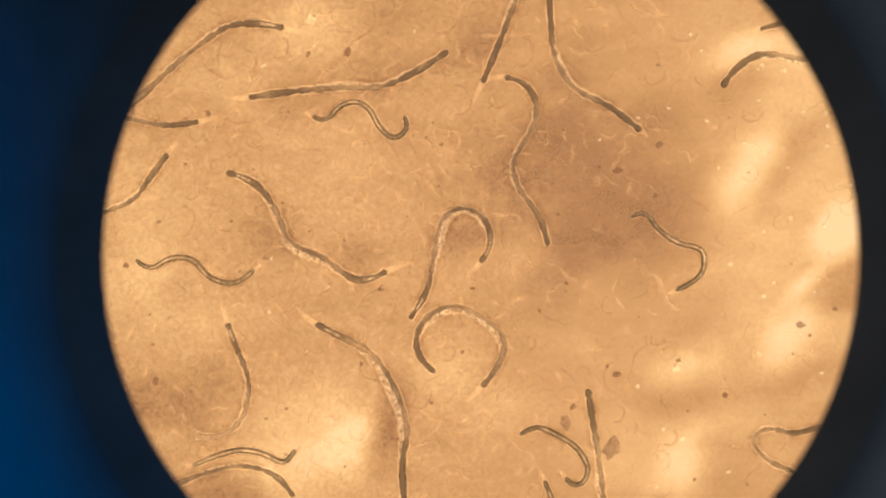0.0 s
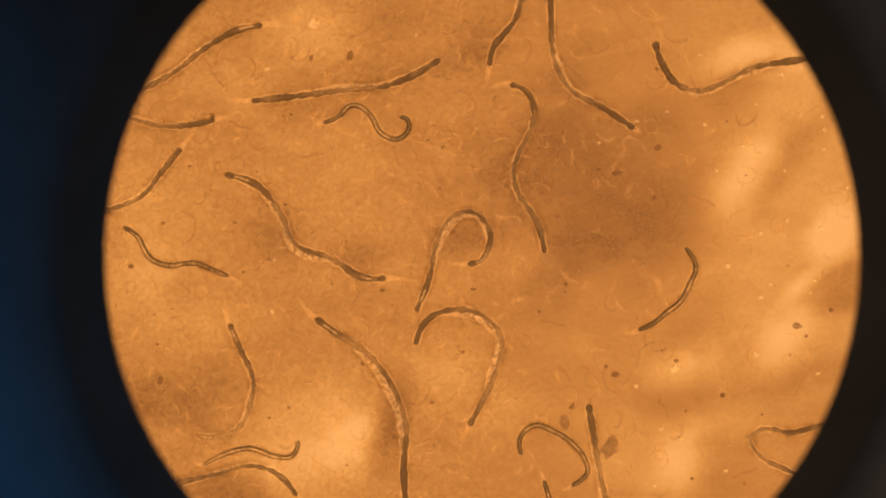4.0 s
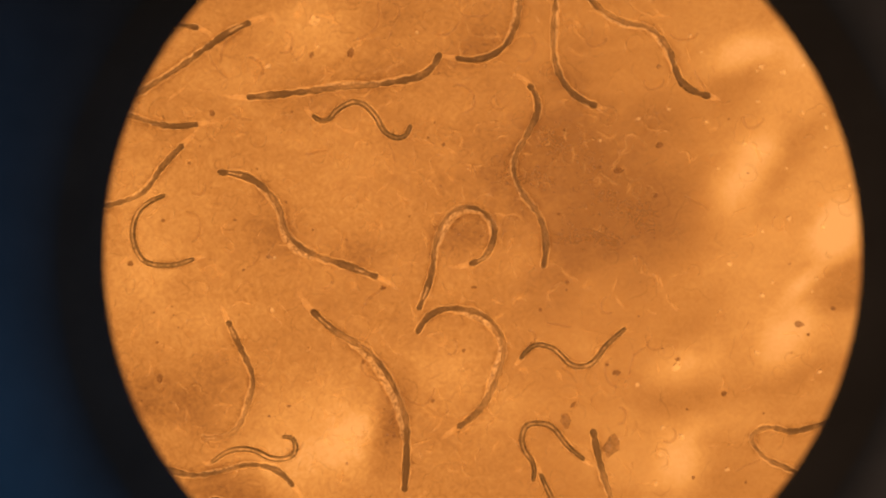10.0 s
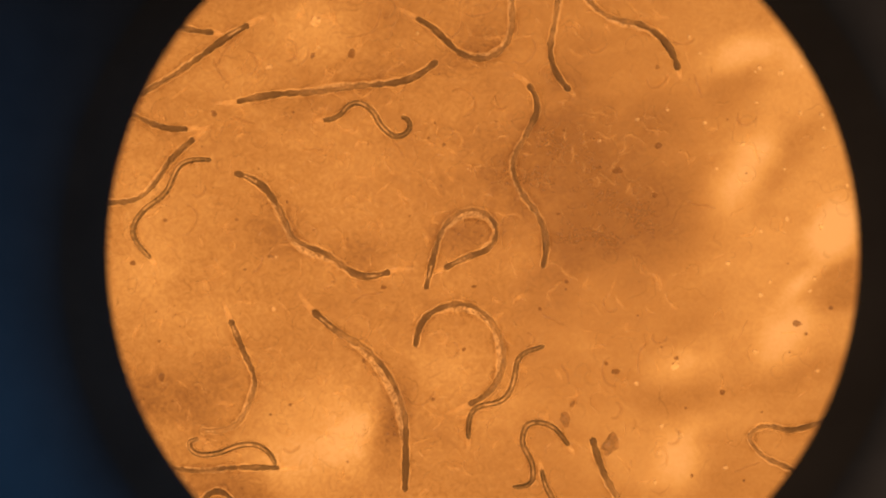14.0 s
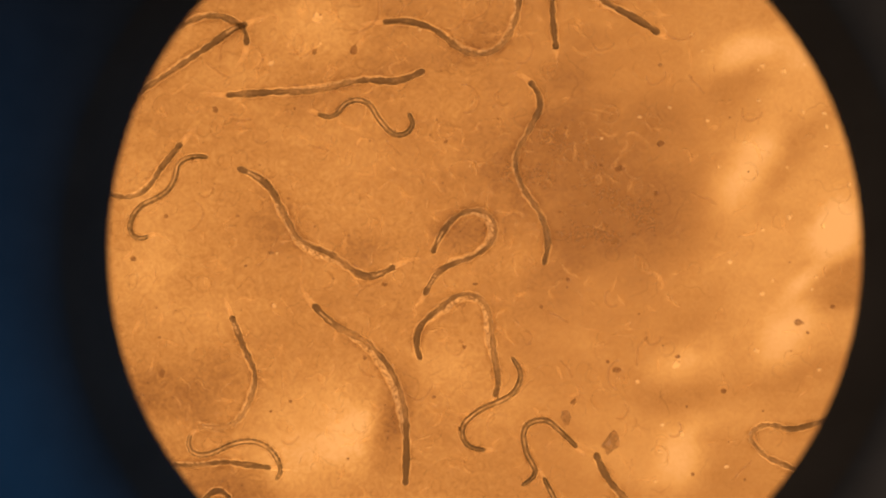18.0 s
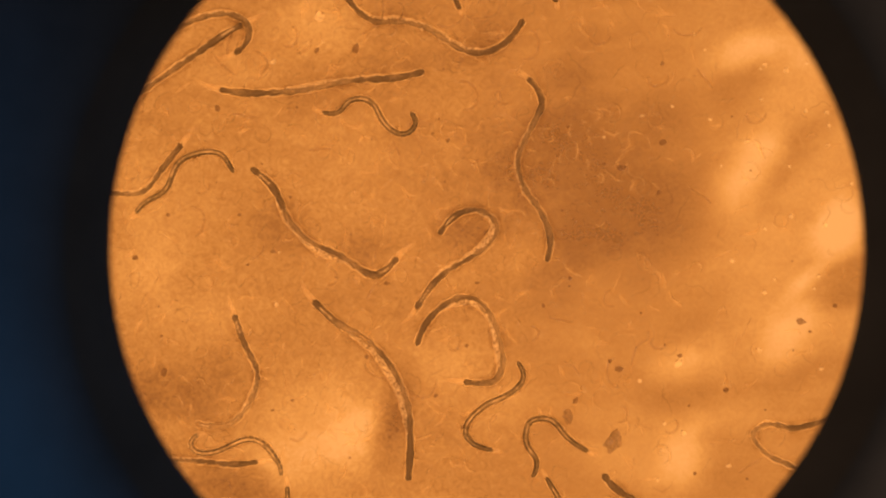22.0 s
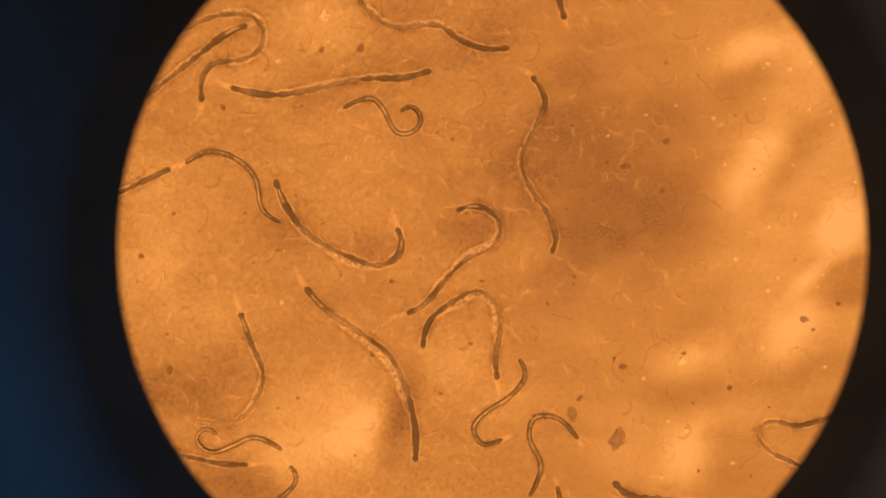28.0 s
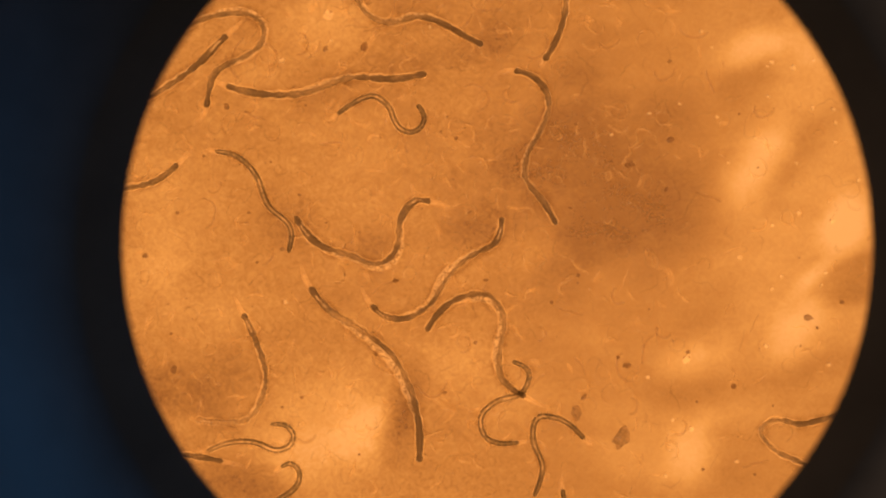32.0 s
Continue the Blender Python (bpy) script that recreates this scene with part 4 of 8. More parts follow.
    at(c, 21, -995, 678, -923, 680, -851, 683, -779, 687, -707, 690, -635, 693, -564, 700, -493, 714, -423, 730, -352, 742, -280, 744, -209, 748, -139, 765, -72, 791)
    at(c, 23, -1052, 704, -982, 686, -912, 673, -840, 669, -769, 672, -697, 680, -627, 696, -559, 717, -489, 733, -417, 738, -345, 738, -274, 743, -203, 753, -132, 765)
    at(c, 24, -1070, 660, -1014, 705, -943, 690, -872, 673, -800, 665, -727, 664, -655, 678, -588, 706, -520, 733, -448, 739, -375, 727, -303, 714, -231, 722, -164, 750)
    at(c, 25, -1061, 606, -1038, 674, -972, 704, -899, 690, -826, 678, -753, 669, -679, 669, -609, 692, -542, 723, -470, 742, -397, 736, -324, 723, -250, 724, -180, 747)
    at(c, 27.5, -1012, 698, -943, 682, -873, 669, -802, 665, -731, 669, -660, 679, -590, 691, -521, 710, -453, 730, -383, 741, -312, 739, -241, 736, -171, 748, -103, 771)
    at(c, 28, -997, 699, -928, 681, -858, 668, -787, 666, -717, 673, -647, 686, -577, 699, -509, 717, -440, 733, -369, 742, -299, 742, -228, 744, -158, 758, -90, 779)
    at(c, 30, -1010, 692, -941, 670, -870, 656, -798, 656, -727, 665, -655, 678, -585, 696, -517, 718, -447, 735, -374, 739, -302, 738, -230, 742, -160, 758, -91, 780)
    at(c, 31, -1021, 747, -1001, 681, -932, 661, -859, 655, -787, 662, -714, 670, -643, 684, -573, 704, -506, 732, -435, 745, -362, 736, -290, 727, -218, 737, -148, 757)
    at(c, 32, -1033, 703, -964, 683, -895, 669, -824, 662, -752, 662, -682, 670, -613, 689, -548, 717, -480, 739, -409, 742, -338, 736, -267, 736, -196, 746, -127, 761)
    crawl(c)
    d = worms["D"]
    at(d, 0, -568, 597, -526, 578, -485, 594, -455, 629, -414, 652, -369, 657, -327, 637, -298, 602, -278, 559, -249, 524, -210, 498, -169, 512, -146, 551, -159, 596)
    at(d, 0.5, -525, 583, -481, 594, -444, 618, -415, 652, -375, 666, -333, 650, -303, 618, -286, 577, -263, 539, -229, 510, -187, 502, -154, 532, -145, 573, -166, 613)
    at(d, 1.5, -513, 576, -470, 598, -430, 626, -394, 657, -349, 652, -314, 619, -292, 576, -272, 532, -234, 503, -188, 494, -151, 523, -138, 568, -161, 609, -207, 612)
    at(d, 2, -513, 578, -472, 597, -434, 622, -401, 652, -359, 658, -322, 631, -297, 594, -283, 551, -256, 516, -217, 494, -174, 503, -143, 535, -145, 577, -175, 611)
    at(d, 3, -515, 575, -473, 599, -433, 627, -396, 659, -351, 653, -317, 617, -293, 575, -276, 530, -236, 502, -189, 494, -151, 524, -134, 568, -156, 611, -202, 608)
    at(d, 6, -571, 590, -527, 575, -487, 593, -460, 630, -420, 651, -374, 652, -334, 634, -310, 594, -285, 556, -253, 523, -215, 499, -171, 510, -143, 544, -147, 590)
    at(d, 7, -584, 627, -565, 586, -522, 582, -479, 597, -443, 624, -406, 651, -362, 648, -324, 623, -293, 590, -273, 550, -244, 516, -202, 497, -161, 509, -137, 548)
    at(d, 7.5, -586, 630, -571, 587, -529, 578, -486, 592, -448, 618, -413, 647, -370, 650, -332, 625, -300, 592, -278, 552, -249, 517, -207, 500, -164, 509, -137, 546)
    at(d, 9, -587, 613, -556, 579, -514, 577, -481, 608, -444, 635, -403, 655, -359, 651, -321, 624, -291, 590, -271, 548, -242, 514, -199, 497, -158, 508, -138, 549)
    at(d, 11, -579, 595, -539, 571, -499, 587, -471, 624, -433, 649, -389, 662, -347, 646, -315, 612, -288, 574, -268, 533, -231, 505, -186, 496, -153, 524, -141, 569)
    at(d, 13, -577, 594, -540, 566, -502, 583, -475, 622, -438, 647, -392, 657, -349, 641, -316, 609, -289, 571, -268, 530, -231, 503, -186, 492, -152, 520, -136, 563)
    at(d, 14.5, -527, 574, -480, 590, -440, 618, -405, 653, -360, 661, -319, 633, -290, 594, -272, 548, -237, 513, -192, 495, -149, 518, -132, 562, -155, 605, -203, 605)
    at(d, 17, -564, 591, -521, 574, -481, 593, -454, 631, -413, 651, -366, 653, -329, 628, -303, 589, -274, 552, -245, 515, -204, 499, -161, 517, -143, 556, -159, 600)
    at(d, 19, -576, 595, -529, 582, -483, 591, -453, 628, -413, 653, -365, 648, -326, 622, -305, 578, -277, 540, -239, 509, -195, 494, -152, 516, -139, 558, -168, 596)
    at(d, 21, -580, 606, -538, 581, -495, 588, -466, 627, -427, 652, -379, 650, -336, 628, -312, 586, -285, 546, -249, 514, -206, 493, -160, 508, -135, 546, -160, 587)
    at(d, 23, -535, 580, -490, 589, -452, 614, -421, 648, -377, 658, -332, 647, -303, 612, -287, 569, -261, 531, -226, 501, -182, 497, -145, 523, -140, 566, -162, 607)
    at(d, 24, -526, 572, -481, 585, -445, 613, -416, 649, -373, 663, -329, 649, -298, 617, -284, 572, -262, 532, -228, 500, -185, 495, -150, 525, -146, 569, -168, 610)
    at(d, 25, -499, 580, -462, 612, -421, 640, -376, 659, -332, 642, -297, 608, -278, 563, -258, 518, -215, 495, -169, 501, -140, 540, -144, 587, -178, 620, -225, 609)
    at(d, 28, -488, 606, -447, 630, -402, 646, -355, 651, -319, 621, -293, 581, -274, 537, -247, 499, -201, 491, -159, 510, -136, 552, -150, 596, -190, 617, -230, 592)
    at(d, 30, -519, 589, -478, 611, -436, 630, -394, 650, -349, 653, -315, 621, -288, 583, -272, 540, -246, 503, -201, 493, -160, 511, -138, 551, -150, 593, -185, 624)
    at(d, 32, -530, 574, -493, 603, -453, 629, -411, 650, -366, 658, -324, 637, -293, 603, -277, 559, -254, 519, -213, 496, -169, 503, -139, 539, -141, 583, -170, 621)
    crawl(d)
    e = worms["E"]
    at(e, 0, -1071, 573, -1115, 565, -1160, 559, -1205, 556, -1250, 559, -1294, 567, -1338, 577, -1382, 588, -1425, 600, -1469, 611, -1513, 622, -1556, 634, -1600, 645, -1644, 657)
    at(e, 1.5, -1053, 577, -1097, 569, -1142, 562, -1187, 559, -1232, 561, -1276, 568, -1320, 578, -1364, 589, -1407, 602, -1451, 614, -1494, 626, -1538, 638, -1581, 650, -1625, 662)
    at(e, 3, -1022, 591, -1066, 580, -1110, 571, -1154, 565, -1199, 562, -1244, 563, -1289, 569, -1333, 580, -1376, 593, -1419, 608, -1462, 622, -1504, 636, -1547, 651, -1590, 665)
    at(e, 6, -1022, 590, -1066, 580, -1110, 570, -1155, 565, -1200, 562, -1245, 564, -1290, 569, -1334, 579, -1377, 591, -1421, 603, -1464, 615, -1508, 627, -1551, 639, -1595, 651)
    at(e, 9, -1095, 557, -1140, 551, -1185, 548, -1230, 550, -1274, 559, -1317, 572, -1360, 586, -1402, 601, -1445, 616, -1488, 630, -1530, 645, -1573, 660, -1616, 675, -1658, 689)
    at(e, 11, -1084, 564, -1129, 558, -1173, 554, -1219, 553, -1263, 559, -1307, 570, -1350, 583, -1393, 596, -1436, 610, -1479, 624, -1522, 637, -1565, 651, -1608, 664, -1651, 678)
    at(e, 13, -1122, 551, -1167, 544, -1212, 542, -1257, 548, -1300, 562, -1341, 580, -1381, 600, -1422, 620, -1462, 639, -1503, 659, -1544, 679, -1584, 699, -1625, 719, -1665, 738)
    at(e, 14.5, -1167, 538, -1212, 540, -1257, 546, -1300, 558, -1342, 575, -1383, 594, -1424, 613, -1465, 632, -1505, 652, -1546, 671, -1587, 690, -1628, 709, -1669, 728, -1710, 747)
    at(e, 16.5, -1320, 554, -1359, 577, -1400, 594, -1445, 603, -1489, 609, -1534, 615, -1579, 620, -1624, 625, -1668, 631, -1713, 636, -1758, 641, -1803, 647, -1848, 652, -1892, 657)
    at(e, 17, -1450, 582, -1495, 588, -1539, 594, -1584, 599, -1629, 603, -1674, 607, -1719, 611, -1764, 615, -1809, 618, -1854, 622, -1899, 626, -1944, 630, -1989, 633, -2034, 637)
    at(e, 32, -1645, 579, -1690, 585, -1735, 590, -1780, 594, -1825, 598, -1870, 602, -1915, 605, -1960, 608, -2005, 611, -2050, 614, -2095, 617, -2140, 620, -2185, 623, -2230, 626)
    crawl(e)
    f = worms["F"]
    at(f, 0, -1209, 431, -1237, 393, -1266, 355, -1294, 317, -1319, 278, -1347, 240, -1385, 213, -1428, 194, -1473, 178, -1517, 163, -1562, 147, -1606, 132, -1651, 117, -1695, 102)
    at(f, 3, -1182, 456, -1211, 419, -1240, 382, -1269, 345, -1296, 306, -1322, 267, -1356, 235, -1397, 212, -1441, 196, -1486, 182, -1531, 168, -1576, 154, -1621, 140, -1666, 126)
    at(f, 6, -1149, 481, -1180, 446, -1211, 411, -1242, 375, -1272, 338, -1302, 302, -1337, 271, -1378, 248, -1421, 230, -1466, 214, -1511, 200, -1555, 186, -1600, 171, -1645, 157)
    at(f, 9, -1171, 461, -1203, 426, -1234, 390, -1264, 354, -1290, 315, -1317, 277, -1353, 246, -1395, 225, -1440, 211, -1485, 200, -1531, 188, -1577, 177, -1622, 165, -1668, 154)
    at(f, 11, -1140, 483, -1176, 452, -1210, 420, -1242, 386, -1269, 347, -1292, 306, -1320, 268, -1358, 241, -1402, 222, -1447, 209, -1492, 197, -1538, 185, -1584, 174, -1629, 162)
    at(f, 13, -1112, 500, -1150, 471, -1186, 442, -1221, 409, -1250, 373, -1277, 334, -1307, 298, -1340, 265, -1378, 236, -1421, 219, -1467, 210, -1514, 203, -1561, 197, -1607, 190)
    at(f, 14.5, -1124, 495, -1160, 464, -1194, 432, -1226, 398, -1253, 359, -1275, 318, -1303, 280, -1336, 246, -1375, 220, -1421, 210, -1468, 209, -1515, 209, -1562, 209, -1609, 210)
    at(f, 17, -1177, 463, -1209, 429, -1240, 393, -1269, 356, -1292, 315, -1315, 274, -1347, 241, -1388, 216, -1433, 208, -1477, 225, -1518, 249, -1559, 272, -1599, 296, -1640, 320)
    at(f, 19, -1181, 457, -1210, 420, -1239, 383, -1268, 346, -1295, 308, -1321, 269, -1356, 237, -1400, 221, -1447, 216, -1494, 214, -1541, 213, -1588, 212, -1635, 212, -1682, 211)
    at(f, 21, -1185, 458, -1213, 421, -1242, 384, -1270, 346, -1297, 307, -1321, 267, -1354, 234, -1399, 220, -1446, 219, -1493, 221, -1540, 224, -1587, 227, -1634, 230, -1681, 233)
    at(f, 23, -1198, 432, -1228, 396, -1259, 360, -1289, 324, -1317, 286, -1346, 249, -1386, 225, -1432, 218, -1479, 219, -1526, 221, -1573, 223, -1620, 225, -1667, 227, -1714, 229)
    at(f, 25, -1241, 367, -1278, 339, -1317, 311, -1356, 285, -1396, 261, -1438, 239, -1480, 217, -1521, 196, -1563, 175, -1605, 153, -1647, 132, -1689, 110, -1731, 89, -1773, 68)
    at(f, 28, -1266, 332, -1308, 312, -1351, 291, -1393, 271, -1435, 250, -1477, 229, -1520, 208, -1562, 187, -1604, 166, -1646, 145, -1688, 124, -1730, 103, -1772, 82, -1815, 61)
    at(f, 30, -1264, 339, -1305, 314, -1346, 291, -1388, 271, -1431, 253, -1476, 237, -1520, 222, -1565, 206, -1609, 191, -1654, 176, -1698, 161, -1743, 145, -1787, 130, -1832, 115)
    at(f, 32, -1249, 350, -1283, 318, -1321, 289, -1362, 267, -1407, 253, -1453, 244, -1500, 236, -1546, 229, -1593, 221, -1639, 214, -1685, 206, -1732, 199, -1778, 191, -1825, 183)
    crawl(f)
    g = worms["G"]
    at(g, 0, -1353, -41, -1316, -69, -1272, -76, -1232, -51, -1189, -34, -1143, -32, -1098, -44, -1065, -77, -1034, -112, -993, -134, -948, -147, -902, -141, -862, -118, -826, -88)
    at(g, 0.5, -1391, 101, -1378, 52, -1361, 5, -1339, -41, -1304, -73, -1255, -63, -1206, -49, -1158, -33, -1109, -26, -1069, -54, -1039, -95, -999, -123, -950, -136, -900, -142)
    at(g, 1.5, -1397, 116, -1373, 76, -1351, 34, -1336, -11, -1320, -55, -1280, -75, -1233, -74, -1187, -62, -1146, -39, -1101, -30, -1066, -60, -1037, -97, -1001, -127, -959, -149)
    at(g, 2, -1453, 136, -1408, 117, -1370, 88, -1356, 42, -1351, -6, -1326, -47, -1288, -77, -1241, -84, -1198, -61, -1155, -39, -1107, -39, -1064, -61, -1026, -91, -990, -124)
    at(g, 3, -1462, 131, -1415, 121, -1372, 99, -1355, 53, -1349, 5, -1326, -37, -1285, -64, -1239, -78, -1193, -63, -1149, -41, -1101, -37, -1056, -56, -1017, -85, -979, -116)
    at(g, 6, -1365, 75, -1358, 30, -1345, -13, -1318, -49, -1274, -60, -1229, -59, -1184, -52, -1140, -39, -1095, -40, -1063, -72, -1036, -109, -998, -130, -953, -127, -908, -115)
    at(g, 7, -1402, 139, -1393, 92, -1380, 45, -1363, 0, -1341, -42, -1300, -65, -1252, -65, -1204, -57, -1160, -39, -1112, -31, -1073, -58, -1041, -94, -1004, -124, -959, -141)
    at(g, 7.5, -1401, 149, -1395, 102, -1384, 56, -1366, 11, -1344, -31, -1307, -60, -1260, -68, -1213, -65, -1169, -48, -1124, -33, -1082, -53, -1052, -89, -1013, -118, -970, -138)
    at(g, 8, -1385, 172, -1397, 126, -1395, 79, -1380, 34, -1356, -6, -1326, -43, -1290, -74, -1244, -76, -1201, -56, -1157, -38, -1111, -41, -1069, -64, -1032, -93, -997, -125)
    at(g, 9, -1311, 202, -1357, 188, -1394, 159, -1399, 112, -1390, 64, -1376, 19, -1355, -25, -1326, -63, -1281, -75, -1235, -62, -1188, -54, -1140, -55, -1092, -60, -1044, -67)
    at(g, 10, -1239, 243, -1283, 225, -1325, 202, -1359, 169, -1379, 126, -1387, 79, -1382, 31, -1366, -14, -1338, -52, -1294, -70, -1246, -74, -1199, -71, -1152, -59, -1107, -43)
    at(g, 10.5, -1228, 265, -1253, 224, -1289, 193, -1333, 176, -1375, 153, -1392, 108, -1392, 60, -1380, 14, -1356, -28, -1323, -62, -1278, -78, -1230, -74, -1184, -62, -1139, -46)
    at(g, 11, -1224, 304, -1240, 259, -1267, 220, -1308, 197, -1351, 176, -1378, 138, -1389, 92, -1388, 44, -1372, 0, -1344, -39, -1306, -66, -1258, -70, -1212, -61, -1166, -48)
    at(g, 12, -1200, 367, -1209, 318, -1224, 270, -1253, 231, -1298, 209, -1344, 190, -1376, 154, -1388, 105, -1389, 56, -1377, 7, -1355, -37, -1319, -71, -1270, -76, -1221, -69)
    at(g, 13, -1112, 393, -1162, 386, -1205, 362, -1221, 315, -1233, 266, -1264, 228, -1309, 205, -1351, 178, -1376, 135, -1389, 87, -1388, 37, -1363, -6, -1325, -39, -1283, -66)
    at(g, 14.5, -1014, 405, -1067, 407, -1120, 403, -1170, 387, -1203, 347, -1221, 297, -1245, 250, -1286, 218, -1331, 189, -1367, 151, -1393, 105, -1387, 54, -1358, 10, -1327, -33)
    at(g, 16.5, -973, 484, -992, 440, -1021, 403, -1066, 389, -1114, 383, -1157, 365, -1193, 333, -1225, 299, -1256, 262, -1286, 225, -1321, 193, -1363, 171, -1391, 134, -1397, 87)
    at(g, 17, -996, 431, -1036, 408, -1078, 388, -1124, 380, -1169, 373, -1202, 342, -1218, 298, -1234, 255, -1265, 222, -1307, 201, -1348, 180, -1379, 146, -1397, 104, -1384, 60)
    at(g, 18, -1060, 393, -1110, 398, -1159, 389, -1197, 359, -1208, 311, -1227, 265, -1261, 228, -1304, 204, -1350, 182, -1386, 149, -1408, 104, -1410, 54, -1372, 25, -1326, 38)
    at(g, 19, -1038, 420, -1087, 416, -1135, 407, -1178, 384, -1202, 342, -1217, 296, -1243, 254, -1282, 226, -1325, 202, -1363, 171, -1396, 135, -1413, 91, -1380, 56, -1337, 32)
    at(g, 20, -1029, 420, -1078, 412, -1125, 399, -1166, 374, -1194, 334, -1219, 292, -1252, 257, -1291, 226, -1329, 196, -1366, 164, -1399, 128, -1400, 80, -1372, 42, -1325, 29)
    at(g, 21, -966, 401, -1011, 416, -1060, 421, -1107, 411, -1151, 392, -1189, 361, -1212, 319, -1236, 277, -1271, 243, -1310, 214, -1348, 184, -1384, 151, -1403, 110, -1379, 68)
    at(g, 22, -957, 319, -979, 361, -1007, 398, -1053, 412, -1100, 409, -1146, 397, -1188, 377, -1219, 341, -1236, 296, -1254, 252, -1287, 219, -1329, 198, -1368, 171, -1397, 133)
    at(g, 23, -910, 324, -944, 357, -980, 387, -1022, 408, -1068, 413, -1114, 405, -1158, 387, -1192, 356, -1212, 313, -1232, 270, -1263, 235, -1299, 205, -1339, 180, -1379, 156)
    at(g, 24, -856, 257, -890, 291, -924, 323, -963, 352, -1003, 378, -1045, 399, -1091, 409, -1138, 401, -1181, 381, -1215, 349, -1237, 307, -1262, 266, -1294, 231, -1329, 199)
    at(g, 25, -862, 177, -864, 224, -876, 268, -904, 304, -941, 332, -980, 357, -1019, 383, -1061, 403, -1106, 403, -1149, 386, -1188, 360, -1220, 328, -1245, 288, -1266, 247)
    at(g, 27.5, -777, 104, -819, 126, -854, 156, -868, 200, -874, 246, -888, 290, -916, 328, -950, 359, -989, 384, -1033, 399, -1079, 405, -1124, 395, -1164, 370, -1200, 340)
    at(g, 29, -753, 49, -792, 82, -828, 118, -855, 161, -865, 210, -872, 261, -892, 307, -927, 344, -968, 373, -1014, 395, -1063, 410, -1113, 414, -1162, 399, -1207, 375)
    at(g, 30, -752, 16, -783, 53, -813, 91, -840, 131, -862, 174, -875, 220, -887, 267, -907, 311, -939, 347, -977, 377, -1020, 399, -1067, 407, -1115, 403, -1162, 393)
    at(g, 31, -739, -11, -755, 32, -773, 74, -796, 113, -824, 149, -853, 184, -874, 225, -890, 268, -910, 309, -939, 343, -974, 373, -1015, 394, -1059, 403, -1105, 407)
    at(g, 32, -750, -52, -738, -5, -735, 44, -756, 87, -794, 118, -831, 149, -856, 191, -871, 237, -887, 283, -914, 324, -948, 359, -988, 386, -1035, 401, -1083, 407)
    crawl(g)
    h = worms["H"]
    at(h, 0, -951, 347, -882, 326, -819, 292, -769, 240, -730, 180, -704, 113, -677, 47, -618, 7, -551, -18, -489, -55, -434, -100, -371, -134, -301, -126, -236, -94)
    at(h, 3, -971, 347, -902, 330, -837, 302, -784, 256, -740, 200, -706, 138, -683, 71, -638, 18, -571, -6, -503, -26, -443, -63, -387, -106, -320, -127, -249, -122)
    at(h, 6, -989, 347, -918, 336, -849, 313, -792, 269, -747, 213, -712, 149, -691, 80, -650, 22, -585, -9, -516, -33, -453, -67, -391, -105, -321, -120, -249, -116)
    at(h, 9, -1001, 346, -931, 339, -864, 320, -805, 282, -757, 232, -726, 170, -707, 102, -666, 46, -613, 0, -551, -33, -484, -52, -418, -75, -353, -101, -288, -129)
    at(h, 11, -1013, 345, -941, 338, -872, 320, -811, 283, -760, 232, -722, 172, -706, 101, -677, 37, -618, -3, -553, -34, -486, -61, -418, -84, -350, -107, -281, -127)
    at(h, 13, -982, 347, -913, 333, -848, 308, -792, 265, -747, 212, -717, 149, -699, 81, -656, 27, -595, -9, -534, -43, -471, -74, -406, -100, -338, -118, -269, -130)
    at(h, 14.5, -925, 342, -860, 315, -801, 275, -759, 219, -724, 158, -698, 92, -659, 34, -596, 4, -528, -17, -468, -52, -414, -99, -354, -133, -285, -124, -221, -94)
    at(h, 17, -927, 350, -862, 321, -802, 281, -759, 225, -728, 160, -694, 97, -657, 36, -599, -4, -533, -32, -470, -65, -413, -109, -349, -139, -280, -123, -217, -88)
    at(h, 19, -931, 344, -865, 316, -805, 277, -761, 222, -726, 159, -694, 95, -658, 34, -597, -2, -529, -27, -467, -61, -412, -107, -349, -141, -280, -130, -217, -96)
    at(h, 21, -904, 345, -842, 312, -788, 267, -755, 205, -728, 140, -692, 80, -646, 27, -584, -5, -518, -30, -458, -66, -402, -109, -339, -138, -272, -121, -213, -82)
    at(h, 23, -852, 332, -804, 282, -761, 228, -730, 167, -700, 105, -653, 55, -599, 13, -539, -22, -477, -50, -415, -81, -357, -119, -294, -141, -248, -93, -222, -29)
    at(h, 24, -826, 308, -778, 257, -739, 200, -721, 133, -688, 72, -637, 25, -573, -1, -505, -18, -445, -51, -388, -92, -323, -114, -254, -113, -227, -53, -230, 17)
    at(h, 25, -812, 305, -778, 244, -744, 182, -712, 120, -678, 59, -621, 19, -555, -6, -493, -39, -433, -75, -368, -101, -300, -119, -242, -86, -219, -21, -236, 47)
    at(h, 27.5, -798, 286, -771, 222, -741, 159, -705, 99, -664, 43, -606, 7, -539, -14, -476, -42, -419, -81, -355, -108, -286, -107, -233, -67, -222, 1, -238, 68)
    at(h, 28, -793, 283, -770, 220, -741, 158, -703, 102, -657, 53, -604, 10, -546, -25, -485, -53, -421, -78, -358, -101, -292, -96, -236, -59, -220, 4, -241, 68)
    at(h, 29, -772, 254, -754, 187, -729, 123, -689, 67, -638, 20, -574, -7, -509, -29, -450, -65, -390, -99, -322, -104, -258, -81, -231, -18, -227, 50, -242, 118)
    at(h, 30, -758, 221, -739, 156, -711, 95, -669, 43, -617, 0, -557, -31, -494, -53, -430, -75, -368, -100, -303, -91, -252, -48, -224, 12, -224, 79, -234, 146)
